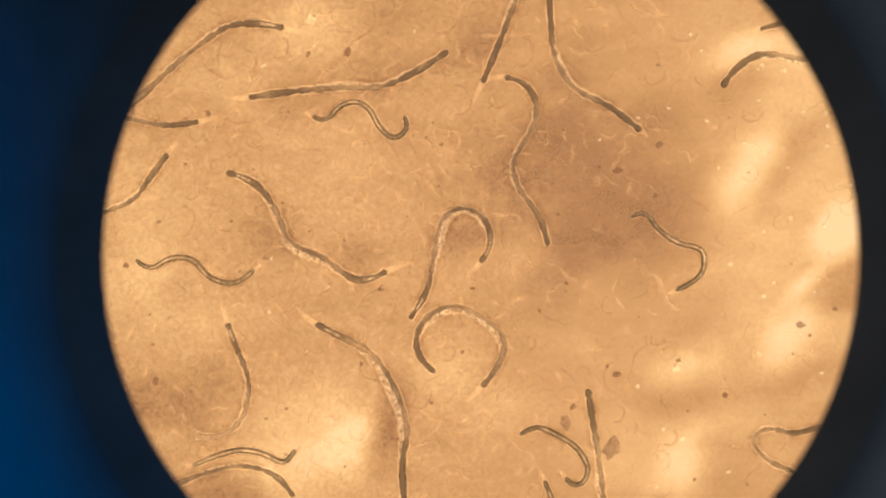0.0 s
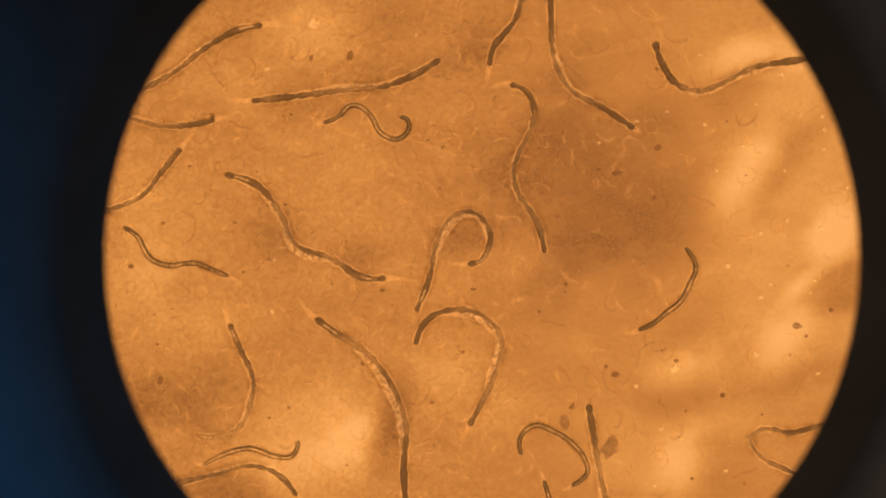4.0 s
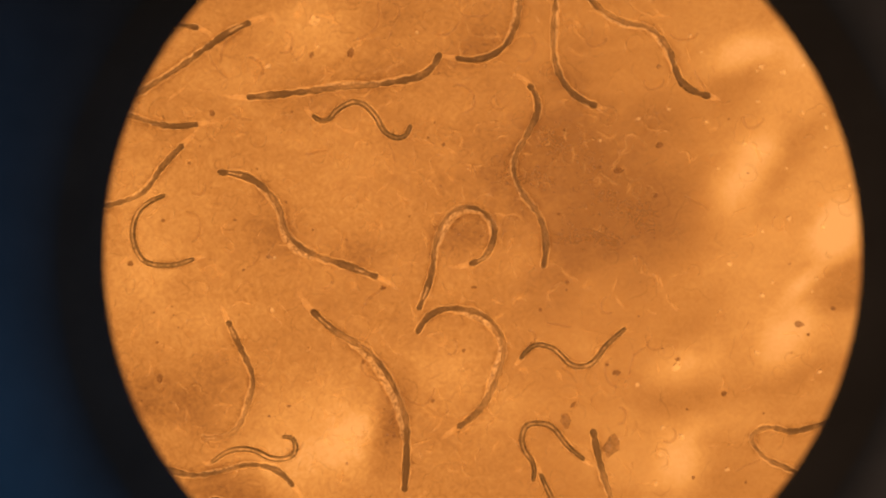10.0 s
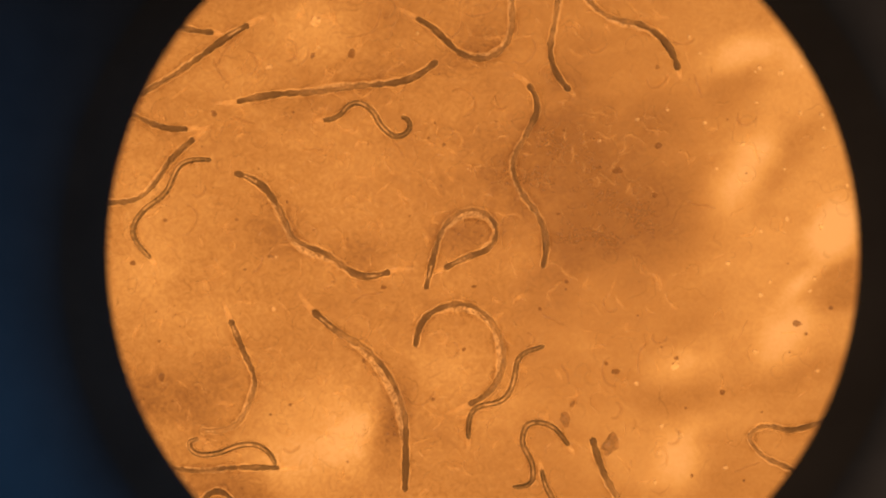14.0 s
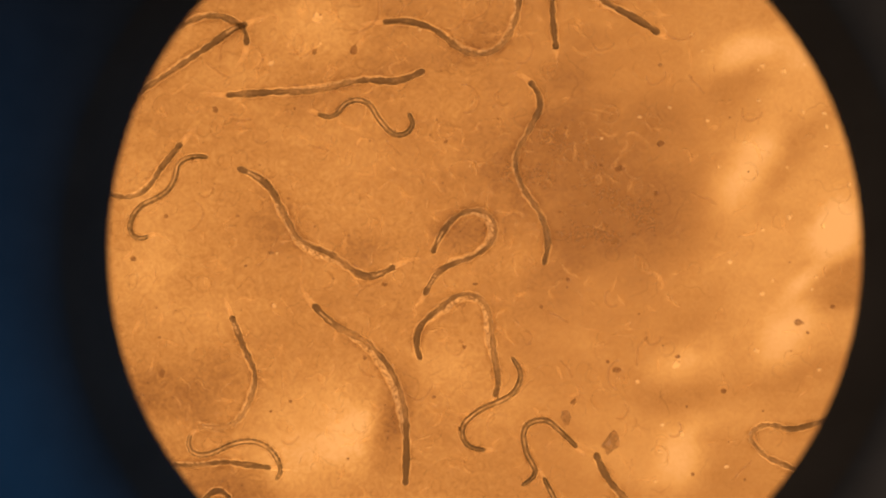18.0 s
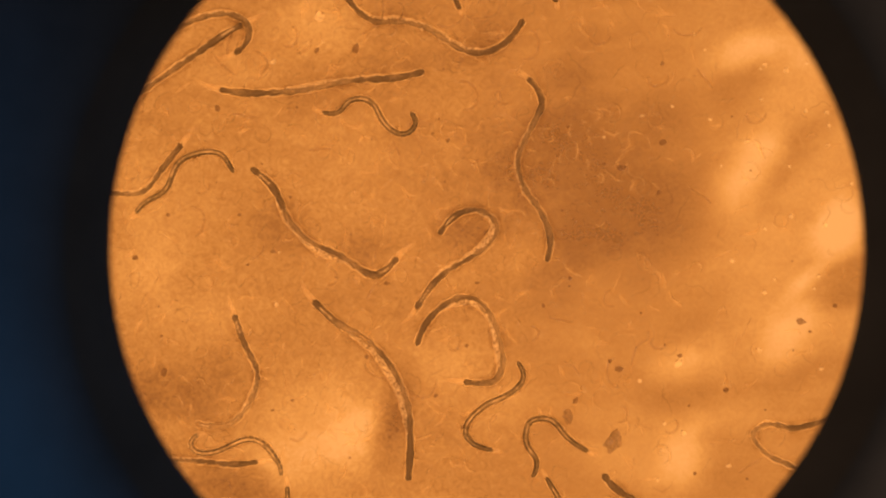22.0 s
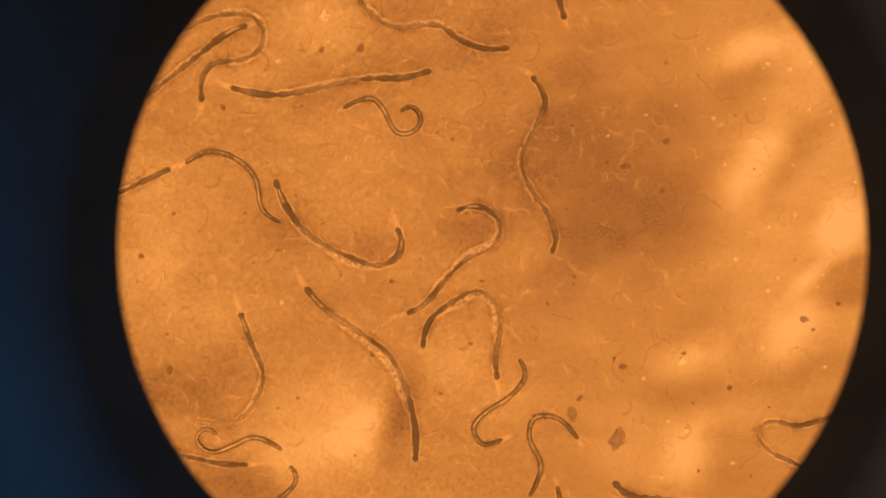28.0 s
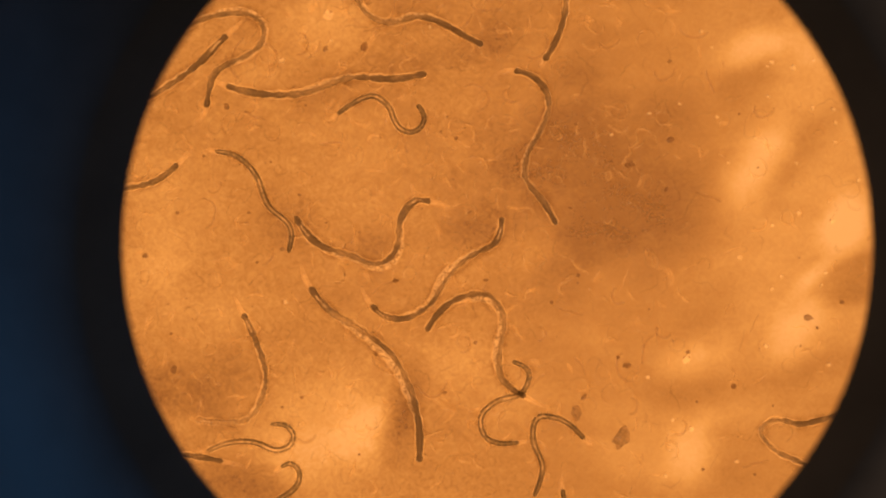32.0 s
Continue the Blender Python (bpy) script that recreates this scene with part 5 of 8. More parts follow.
    at(h, 31, -734, 160, -709, 98, -672, 43, -618, 5, -558, -22, -495, -45, -434, -72, -375, -101, -310, -89, -257, -50, -245, 14, -242, 81, -209, 138, -165, 187)
    at(h, 32, -720, 114, -682, 57, -638, 6, -580, -29, -515, -48, -450, -69, -388, -97, -322, -96, -271, -52, -251, 11, -249, 79, -222, 141, -174, 187, -107, 182)
    crawl(h)
    i = worms["I"]
    at(i, 0, -136, -308, -97, -251, -64, -190, -44, -123, -33, -55, -21, 14, -11, 82, 17, 145, 76, 181, 143, 175, 197, 133, 222, 69, 215, 1, 178, -58)
    at(i, 1.5, -117, -290, -86, -225, -60, -158, -44, -88, -36, -17, -20, 53, 4, 121, 53, 171, 122, 186, 185, 154, 223, 94, 226, 23, 196, -41, 131, -68)
    at(i, 3, -127, -295, -95, -232, -66, -166, -48, -97, -39, -27, -22, 43, 1, 110, 44, 166, 111, 189, 175, 163, 217, 106, 222, 36, 199, -31, 140, -66)
    at(i, 6, -79, -222, -61, -152, -43, -82, -27, -11, -16, 60, 15, 125, 68, 174, 138, 180, 201, 146, 237, 84, 231, 13, 190, -45, 126, -78, 64, -45)
    at(i, 7.5, -82, -234, -66, -162, -49, -91, -36, -18, -24, 54, 8, 119, 60, 170, 130, 184, 197, 155, 236, 93, 229, 22, 186, -37, 122, -69, 58, -36)
    at(i, 9, -98, -263, -72, -196, -50, -128, -35, -57, -29, 14, -10, 83, 24, 147, 85, 183, 155, 180, 214, 140, 234, 73, 213, 5, 172, -54, 103, -66)
    at(i, 11, -113, -285, -84, -219, -59, -151, -44, -81, -37, -9, -19, 61, 9, 128, 60, 176, 131, 187, 196, 157, 238, 100, 230, 29, 191, -31, 129, -69)
    at(i, 12, -104, -270, -80, -202, -58, -133, -41, -62, -34, 11, -16, 81, 27, 139, 87, 178, 159, 176, 219, 137, 244, 72, 210, 7, 158, -42, 87, -49)
    at(i, 13, -85, -227, -66, -158, -47, -89, -30, -19, -14, 51, 19, 114, 67, 167, 137, 180, 203, 155, 245, 98, 228, 31, 180, -22, 114, -47, 42, -56)
    at(i, 14.5, -70, -168, -55, -97, -37, -28, -17, 42, 14, 107, 67, 155, 134, 177, 202, 155, 244, 98, 237, 29, 186, -21, 115, -34, 51, -65, -6, -109)
    at(i, 16.5, -57, -106, -39, -37, -13, 30, 22, 93, 73, 143, 136, 175, 203, 153, 241, 95, 227, 25, 179, -27, 114, -56, 42, -62, -9, -109, -36, -175)
    at(i, 17, -55, -74, -30, -8, 0, 57, 37, 118, 95, 158, 164, 163, 221, 123, 237, 55, 207, -7, 147, -46, 79, -62, 10, -78, -32, -134, -54, -202)
    at(i, 19, -44, -1, -15, 62, 28, 116, 88, 151, 157, 159, 220, 134, 242, 69, 212, 9, 154, -29, 94, -65, 31, -95, -25, -137, -72, -188, -114, -244)
    at(i, 20, -40, 10, -11, 74, 35, 127, 97, 159, 167, 160, 224, 123, 238, 56, 194, 2, 139, -42, 79, -79, 18, -114, -34, -161, -80, -214, -123, -270)
    at(i, 21, -43, 10, -11, 74, 35, 127, 98, 158, 168, 158, 226, 121, 237, 52, 194, -2, 134, -40, 73, -76, 11, -109, -43, -155, -87, -211, -126, -270)
    at(i, 23, -12, 87, 36, 132, 97, 157, 163, 154, 213, 112, 233, 51, 193, 0, 142, -44, 87, -81, 30, -115, -22, -157, -68, -205, -108, -257, -145, -313)
    at(i, 24, 13, 128, 71, 161, 136, 168, 195, 136, 224, 78, 214, 12, 161, -28, 101, -59, 50, -103, 2, -150, -43, -200, -84, -254, -135, -297, -198, -320)
    at(i, 25, 19, 143, 82, 166, 147, 162, 204, 128, 221, 65, 203, 2, 150, -37, 91, -69, 39, -111, -10, -156, -56, -204, -97, -257, -146, -302, -203, -336)
    at(i, 28, 27, 146, 89, 166, 153, 157, 206, 120, 226, 60, 205, -2, 155, -41, 94, -63, 41, -101, -5, -148, -48, -197, -88, -249, -136, -292, -195, -320)
    at(i, 29, 47, 157, 110, 173, 172, 159, 218, 115, 228, 53, 199, -5, 147, -43, 88, -71, 36, -109, -12, -153, -58, -199, -98, -251, -144, -296, -200, -329)
    at(i, 30, 73, 173, 134, 159, 187, 126, 223, 74, 208, 16, 167, -31, 112, -63, 57, -93, 10, -135, -33, -182, -73, -231, -108, -283, -155, -324, -214, -347)
    at(i, 31, 152, 170, 201, 130, 213, 69, 191, 11, 137, -22, 79, -49, 31, -90, -12, -136, -53, -185, -90, -236, -131, -285, -173, -332, -228, -363, -291, -362)
    at(i, 32, 215, 111, 208, 47, 179, -9, 122, -39, 65, -70, 16, -113, -27, -160, -62, -215, -96, -270, -144, -312, -202, -342, -266, -348, -327, -330, -374, -286)
    crawl(i)
    j = worms["J"]
    at(j, 0, -24, -547, -76, -497, -106, -432, -98, -360, -59, -301, 2, -263, 73, -252, 141, -276, 204, -313, 260, -358, 284, -424, 266, -494, 230, -556, 182, -610)
    at(j, 1.5, -68, -521, -103, -453, -108, -379, -74, -311, -12, -269, 63, -254, 138, -266, 205, -301, 257, -356, 284, -426, 271, -499, 216, -551, 189, -622, 181, -697)
    at(j, 2, -92, -501, -112, -429, -100, -356, -57, -295, 12, -266, 87, -260, 160, -276, 224, -314, 269, -373, 268, -448, 236, -514, 194, -577, 180, -650, 180, -726)
    at(j, 3, -114, -443, -100, -371, -60, -312, 2, -273, 73, -260, 145, -272, 210, -306, 261, -358, 270, -429, 254, -500, 228, -569, 197, -635, 173, -704, 152, -774)
    at(j, 6, -114, -395, -85, -325, -29, -277, 45, -263, 120, -269, 191, -294, 244, -347, 276, -415, 273, -490, 250, -562, 221, -632, 182, -697, 131, -753, 73, -801)
    at(j, 9, -113, -383, -76, -318, -15, -276, 59, -263, 133, -273, 200, -305, 250, -360, 278, -430, 270, -504, 247, -575, 216, -643, 174, -705, 120, -758, 59, -801)
    at(j, 11, -116, -385, -77, -321, -19, -279, 55, -271, 128, -279, 196, -306, 247, -358, 276, -426, 271, -499, 249, -569, 224, -639, 188, -703, 138, -757, 78, -800)
    at(j, 13, -118, -413, -93, -346, -45, -295, 21, -269, 92, -266, 160, -286, 218, -326, 262, -382, 281, -450, 276, -521, 245, -585, 202, -642, 154, -694, 101, -742)
    at(j, 14.5, -121, -461, -115, -388, -87, -321, -30, -275, 37, -247, 110, -245, 174, -279, 225, -332, 258, -397, 276, -468, 274, -541, 247, -609, 196, -661, 129, -691)
    at(j, 16.5, -112, -500, -118, -429, -98, -363, -52, -309, 1, -263, 60, -225, 129, -229, 188, -266, 213, -331, 227, -400, 248, -467, 258, -536, 245, -605, 221, -672)
    at(j, 17, -109, -513, -118, -442, -102, -374, -60, -316, -7, -268, 53, -231, 122, -225, 186, -255, 215, -318, 221, -389, 235, -459, 246, -529, 250, -600, 248, -671)
    at(j, 18, -99, -517, -120, -448, -109, -376, -63, -320, -6, -273, 52, -229, 124, -218, 185, -254, 212, -320, 220, -393, 226, -466, 238, -539, 249, -612, 233, -681)
    at(j, 19, -119, -485, -113, -414, -89, -347, -43, -293, 15, -251, 81, -223, 149, -240, 201, -288, 221, -356, 231, -427, 251, -495, 258, -566, 225, -629, 175, -680)
    at(j, 20, -119, -486, -109, -413, -79, -347, -28, -294, 31, -249, 98, -223, 166, -249, 210, -306, 225, -379, 245, -449, 262, -521, 260, -595, 227, -654, 154, -650)
    at(j, 21, -123, -461, -106, -390, -72, -326, -21, -275, 43, -241, 114, -231, 177, -266, 218, -324, 233, -395, 252, -465, 266, -536, 240, -603, 181, -640, 112, -620)
    at(j, 22, -127, -456, -104, -387, -65, -327, -13, -278, 49, -243, 120, -239, 178, -279, 216, -340, 240, -408, 256, -479, 258, -549, 224, -612, 155, -624, 83, -618)
    at(j, 23, -126, -435, -95, -368, -52, -308, 2, -259, 70, -231, 142, -234, 192, -287, 225, -352, 240, -424, 249, -497, 246, -569, 195, -621, 125, -638, 53, -625)
    at(j, 24, -128, -435, -96, -367, -53, -307, 4, -259, 72, -229, 144, -234, 195, -288, 230, -354, 246, -427, 256, -501, 241, -572, 186, -622, 115, -638, 41, -626)
    at(j, 25, -126, -438, -101, -371, -62, -311, -8, -263, 57, -233, 127, -228, 186, -269, 223, -329, 231, -400, 242, -471, 251, -542, 221, -607, 163, -647, 92, -641)
    at(j, 27.5, -126, -478, -119, -411, -96, -349, -50, -300, 5, -262, 63, -229, 127, -217, 184, -250, 219, -306, 226, -373, 222, -439, 203, -503, 208, -569, 232, -632)
    at(j, 28, -123, -478, -115, -413, -91, -353, -46, -306, 6, -269, 62, -235, 122, -214, 179, -243, 216, -296, 227, -360, 224, -424, 209, -487, 207, -552, 214, -617)
    at(j, 29, -125, -452, -109, -386, -76, -327, -26, -282, 33, -247, 95, -222, 161, -233, 212, -276, 229, -341, 228, -409, 215, -475, 202, -542, 209, -609, 223, -675)
    at(j, 30, -112, -382, -74, -327, -24, -281, 35, -248, 100, -236, 165, -254, 211, -301, 224, -367, 218, -433, 197, -497, 197, -565, 214, -630, 256, -682, 311, -721)
    at(j, 31, -120, -392, -85, -333, -39, -283, 20, -248, 87, -233, 154, -247, 204, -291, 223, -357, 218, -424, 197, -490, 198, -558, 215, -624, 262, -674, 323, -705)
    at(j, 32, -124, -405, -89, -346, -42, -295, 15, -257, 81, -237, 150, -239, 201, -281, 225, -346, 223, -414, 209, -482, 203, -551, 216, -617, 265, -665, 324, -700)
    crawl(j)
    k = worms["K"]
    at(k, 0, -947, -323, -929, -373, -911, -422, -891, -471, -869, -519, -856, -570, -852, -622, -858, -675, -873, -725, -900, -770, -939, -805, -987, -826, -1040, -828, -1092, -820)
    at(k, 3, -954, -325, -933, -376, -912, -427, -888, -477, -860, -525, -845, -578, -845, -633, -855, -687, -872, -740, -900, -787, -945, -818, -998, -835, -1053, -834, -1107, -823)
    at(k, 6, -952, -323, -931, -372, -911, -421, -891, -470, -869, -518, -853, -568, -852, -620, -862, -672, -879, -722, -900, -771, -934, -810, -982, -832, -1034, -840, -1087, -844)
    at(k, 9, -961, -321, -938, -370, -915, -419, -892, -468, -866, -516, -849, -567, -849, -620, -861, -673, -877, -725, -897, -775, -928, -819, -976, -843, -1029, -852, -1083, -854)
    at(k, 13, -957, -321, -937, -370, -916, -418, -896, -467, -872, -514, -851, -563, -846, -615, -857, -666, -877, -715, -903, -761, -939, -800, -987, -820, -1039, -826, -1092, -826)
    at(k, 17, -955, -320, -935, -370, -914, -420, -894, -470, -870, -518, -850, -568, -847, -621, -857, -674, -876, -724, -904, -771, -942, -808, -993, -823, -1047, -823, -1101, -817)
    at(k, 21, -952, -319, -935, -371, -917, -423, -895, -474, -867, -521, -845, -571, -845, -626, -860, -679, -885, -728, -918, -772, -959, -808, -1011, -824, -1066, -822, -1121, -813)
    at(k, 25, -949, -321, -928, -375, -906, -428, -883, -481, -858, -533, -845, -589, -849, -646, -864, -701, -892, -752, -930, -794, -981, -820, -1039, -823, -1096, -813, -1152, -800)
    at(k, 28, -949, -318, -930, -372, -911, -426, -890, -479, -864, -531, -846, -585, -849, -642, -865, -696, -894, -746, -932, -788, -981, -817, -1038, -825, -1095, -819, -1151, -809)
    at(k, 32, -954, -326, -927, -379, -903, -432, -881, -487, -861, -542, -850, -600, -853, -659, -868, -715, -895, -768, -936, -808, -994, -818, -1053, -819, -1111, -814, -1169, -804)
    crawl(k)
    l = worms["L"]
    at(l, 0, -556, -327, -488, -363, -419, -398, -351, -432, -290, -479, -244, -540, -207, -608, -177, -678, -156, -752, -151, -829, -165, -904, -171, -981, -167, -1058, -161, -1134)
    at(l, 1.5, -562, -328, -495, -364, -427, -401, -360, -439, -301, -488, -254, -548, -215, -615, -185, -685, -164, -759, -157, -836, -166, -912, -171, -989, -169, -1066, -164, -1142)
    at(l, 3, -565, -313, -501, -356, -436, -397, -369, -434, -309, -481, -260, -541, -221, -607, -189, -677, -166, -750, -158, -827, -168, -903, -174, -979, -170, -1056, -162, -1133)
    at(l, 6, -579, -275, -520, -325, -460, -373, -396, -416, -335, -462, -282, -518, -236, -579, -199, -647, -172, -719, -156, -794, -154, -871, -160, -947, -163, -1024, -165, -1101)
    at(l, 9, -588, -271, -533, -325, -474, -373, -406, -410, -340, -449, -286, -504, -242, -567, -206, -634, -176, -705, -157, -780, -153, -856, -157, -933, -161, -1010, -168, -1086)
    at(l, 12, -584, -278, -526, -329, -466, -377, -400, -417, -337, -460, -284, -516, -239, -578, -204, -647, -180, -719, -167, -795, -167, -872, -168, -949, -169, -1026, -171, -1103)
    at(l, 14.5, -588, -278, -531, -330, -471, -377, -404, -415, -339, -456, -285, -510, -240, -572, -204, -641, -179, -713, -165, -789, -164, -866, -164, -942, -165, -1019, -169, -1096)
    at(l, 17, -581, -273, -527, -328, -468, -376, -399, -410, -333, -449, -279, -504, -234, -566, -199, -635, -175, -708, -164, -783, -163, -860, -163, -937, -166, -1014, -169, -1091)
    at(l, 19, -598, -258, -543, -312, -483, -360, -415, -395, -347, -432, -292, -484, -245, -545, -209, -613, -186, -687, -170, -762, -164, -838, -163, -915, -163, -992, -166, -1069)
    at(l, 21, -597, -246, -546, -304, -489, -356, -422, -393, -355, -430, -297, -481, -247, -539, -209, -606, -182, -678, -165, -753, -158, -829, -156, -906, -159, -983, -166, -1060)
    at(l, 23, -602, -259, -544, -309, -483, -356, -416, -393, -350, -434, -296, -487, -249, -549, -210, -615, -178, -684, -160, -759, -155, -836, -154, -913, -157, -990, -162, -1066)
    at(l, 25, -648, -230, -591, -282, -530, -328, -464, -367, -399, -409, -338, -456, -283, -509, -239, -572, -206, -642, -181, -714, -163, -789, -153, -865, -152, -942, -156, -1019)
    at(l, 27.5, -656, -202, -606, -260, -551, -313, -487, -356, -421, -396, -358, -439, -296, -485, -248, -545, -215, -614, -190, -687, -169, -761, -156, -837, -152, -913, -155, -990)
    at(l, 30, -654, -213, -604, -271, -547, -323, -482, -364, -417, -405, -354, -450, -295, -499, -248, -560, -213, -628, -186, -700, -166, -774, -155, -850, -151, -927, -154, -1004)
    at(l, 32, -653, -205, -607, -267, -552, -320, -486, -360, -420, -399, -357, -444, -298, -492, -250, -552, -215, -620, -187, -692, -168, -766, -156, -842, -153, -919, -156, -996)
    crawl(l)
    m = worms["M"]
    at(m, 0, -1105, -958, -1069, -942, -1033, -927, -996, -913, -959, -901, -920, -892, -881, -888, -842, -892, -804, -900, -767, -914, -733, -933, -696, -943, -667, -918, -648, -884)
    at(m, 1.5, -1034, -964, -1005, -933, -973, -907, -933, -893, -891, -889, -849, -892, -810, -907, -773, -926, -732, -935, -693, -921, -660, -895, -645, -856, -623, -821, -588, -798)
    at(m, 2, -1034, -964, -1005, -930, -971, -903, -928, -892, -884, -893, -840, -901, -800, -919, -758, -934, -715, -926, -679, -901, -650, -868, -633, -827, -600, -799, -558, -786)
    at(m, 3, -1044, -963, -1018, -935, -989, -910, -955, -893, -917, -886, -878, -886, -840, -889, -804, -903, -769, -918, -732, -926, -694, -919, -660, -902, -638, -871, -629, -834)
    at(m, 6, -1125, -958, -1083, -959, -1042, -956, -1002, -945, -967, -924, -932, -902, -893, -889, -851, -890, -810, -898, -772, -912, -737, -934, -698, -947, -673, -916, -660, -877)
    at(m, 7, -1087, -973, -1053, -944, -1015, -917, -974, -898, -930, -887, -884, -884, -840, -894, -799, -915, -757, -932, -712, -935, -669, -924, -650, -883, -675, -848, -719, -852)
    at(m, 7.5, -1061, -968, -1029, -937, -994, -910, -953, -894, -909, -890, -865, -893, -823, -908, -783, -927, -740, -935, -696, -931, -666, -903, -667, -860, -704, -837, -743, -854)
    at(m, 8, -1024, -963, -997, -930, -964, -904, -924, -890, -882, -888, -841, -896, -804, -916, -767, -935, -725, -939, -684, -931, -660, -899, -666, -858, -702, -839, -740, -856)
    at(m, 9, -994, -935, -959, -914, -921, -897, -880, -893, -840, -905, -802, -920, -762, -932, -723, -945, -686, -932, -669, -894, -689, -860, -726, -842, -766, -847, -804, -864)
    at(m, 10, -1037, -960, -1005, -935, -970, -912, -931, -899, -890, -896, -849, -901, -811, -917, -774, -936, -734, -942, -693, -938, -661, -916, -656, -875, -680, -843, -720, -846)
    at(m, 10.5, -1113, -963, -1076, -942, -1038, -922, -998, -907, -957, -897, -914, -892, -872, -895, -830, -905, -789, -919, -749, -934, -712, -954, -673, -949, -655, -911, -662, -869)
    at(m, 11, -1141, -889, -1124, -925, -1090, -941, -1052, -933, -1014, -922, -976, -911, -938, -898, -900, -889, -861, -895, -826, -914, -792, -933, -753, -943, -714, -946, -674, -945)
    at(m, 12, -1093, -859, -1134, -869, -1148, -905, -1133, -944, -1095, -958, -1054, -955, -1014, -942, -982, -916, -948, -891, -907, -884, -866, -890, -826, -902, -789, -922, -754, -946)
    at(m, 13, -1054, -844, -1094, -840, -1132, -853, -1145, -890, -1133, -927, -1096, -942, -1056, -946, -1018, -931, -986, -907, -950, -889, -910, -885, -870, -890, -830, -899, -791, -910)
    at(m, 14.5, -1115, -865, -1155, -886, -1140, -920, -1099, -938, -1054, -935, -1010, -923, -968, -908, -926, -890, -882, -881, -837, -882, -794, -896, -760, -925, -740, -965, -738, -1010)
    at(m, 17, -1138, -894, -1140, -939, -1102, -955, -1056, -948, -1012, -937, -971, -916, -930, -894, -886, -884, -840, -886, -795, -897, -760, -925, -735, -964, -733, -1009, -748, -1052)
    at(m, 18, -1134, -852, -1146, -897, -1124, -937, -1077, -947, -1030, -936, -987, -915, -942, -896, -895, -886, -847, -886, -802, -903, -765, -934, -740, -975, -728, -1022, -753, -1059)
    at(m, 19, -1117, -884, -1101, -923, -1066, -940, -1026, -926, -986, -911, -945, -901, -904, -892, -861, -891, -819, -898, -781, -914, -755, -948, -743, -988, -752, -1029, -773, -1066)
    at(m, 20, -1117, -957, -1076, -949, -1035, -941, -995, -929, -956, -912, -918, -896, -877, -889, -835, -895, -796, -908, -762, -933, -738, -967, -732, -1007, -755, -1041, -786, -1070)
    at(m, 21, -1133, -872, -1135, -915, -1102, -940, -1059, -943, -1016, -936, -978, -914, -941, -890, -899, -878, -855, -882, -813, -894, -777, -920, -751, -955, -739, -997, -738, -1041)
    at(m, 22, -1107, -857, -1141, -887, -1133, -928, -1092, -945, -1046, -941, -1001, -927, -959, -906, -916, -887, -870, -880, -827, -894, -792, -925, -764, -963, -739, -1002, -737, -1046)
    at(m, 23, -1108, -851, -1131, -887, -1113, -921, -1075, -938, -1033, -937, -996, -916, -960, -893, -920, -879, -878, -879, -836, -888, -798, -906, -767, -935, -741, -969, -718, -1004)
    at(m, 24, -1090, -855, -1126, -873, -1131, -911, -1108, -945, -1068, -953, -1028, -948, -991, -931, -963, -901, -932, -875, -891, -877, -854, -894, -818, -914, -784, -938, -752, -964)
    at(m, 25, -1049, -871, -1083, -844, -1123, -853, -1144, -890, -1120, -926, -1084, -948, -1041, -941, -1002, -923, -964, -901, -928, -876, -886, -873, -848, -893, -816, -922, -786, -954)
    at(m, 28, -1049, -872, -1085, -847, -1124, -854, -1143, -893, -1121, -929, -1082, -950, -1039, -945, -998, -928, -957, -910, -918, -890, -874, -884, -832, -896, -792, -916, -755, -940)
    at(m, 29, -1061, -859, -1115, -864, -1144, -903, -1127, -950, -1074, -950, -1022, -936, -972, -917, -924, -893, -873, -899, -827, -927, -776, -939, -726, -920, -714, -873, -755, -845)
    at(m, 30, -1132, -892, -1121, -936, -1079, -947, -1035, -939, -991, -928, -949, -910, -905, -899, -862, -911, -822, -931, -778, -934, -736, -916, -717, -880, -742, -844, -787, -847)
    at(m, 31, -1114, -951, -1075, -936, -1036, -923, -996, -912, -955, -904, -913, -899, -873, -906, -835, -925, -796, -939, -756, -930, -722, -907, -725, -867, -754, -839, -795, -836)
    at(m, 32, -1118, -952, -1077, -932, -1036, -916, -992, -907, -947, -904, -903, -908, -860, -922, -819, -941, -776, -940, -736, -919, -723, -879, -744, -840, -785, -825, -830, -829)
    crawl(m)
    n = worms["N"]
    at(n, 0, -653, -1097, -683, -1056, -717, -1018, -760, -990, -807, -972, -857, -961, -908, -959, -958, -968, -1007, -981, -1056, -995, -1105, -1011, -1152, -1029, -1200, -1046, -1248, -1064)
    at(n, 3, -649, -1104, -680, -1063, -715, -1026, -756, -996, -803, -976, -853, -965, -903, -966, -952, -980, -1001, -997, -1050, -1009, -1100, -1021, -1149, -1033, -1199, -1045, -1249, -1056)
    at(n, 6, -655, -1100, -678, -1054, -708, -1013, -750, -985, -799, -970, -849, -966, -899, -978, -946, -996, -996, -1008, -1046, -1017, -1096, -1025, -1147, -1032, -1197, -1039, -1248, -1046)
    at(n, 7, -649, -1111, -670, -1065, -697, -1022, -735, -989, -782, -968, -832, -959, -882, -967, -929, -987, -976, -1005, -1026, -1016, -1076, -1026, -1127, -1034, -1177, -1043, -1227, -1051)
    at(n, 9, -657, -1088, -690, -1049, -728, -1015, -772, -990, -821, -975, -871, -968, -921, -977, -970, -993, -1019, -1005, -1069, -1017, -1120, -1018, -1169, -1004, -1217, -986, -1264, -968)
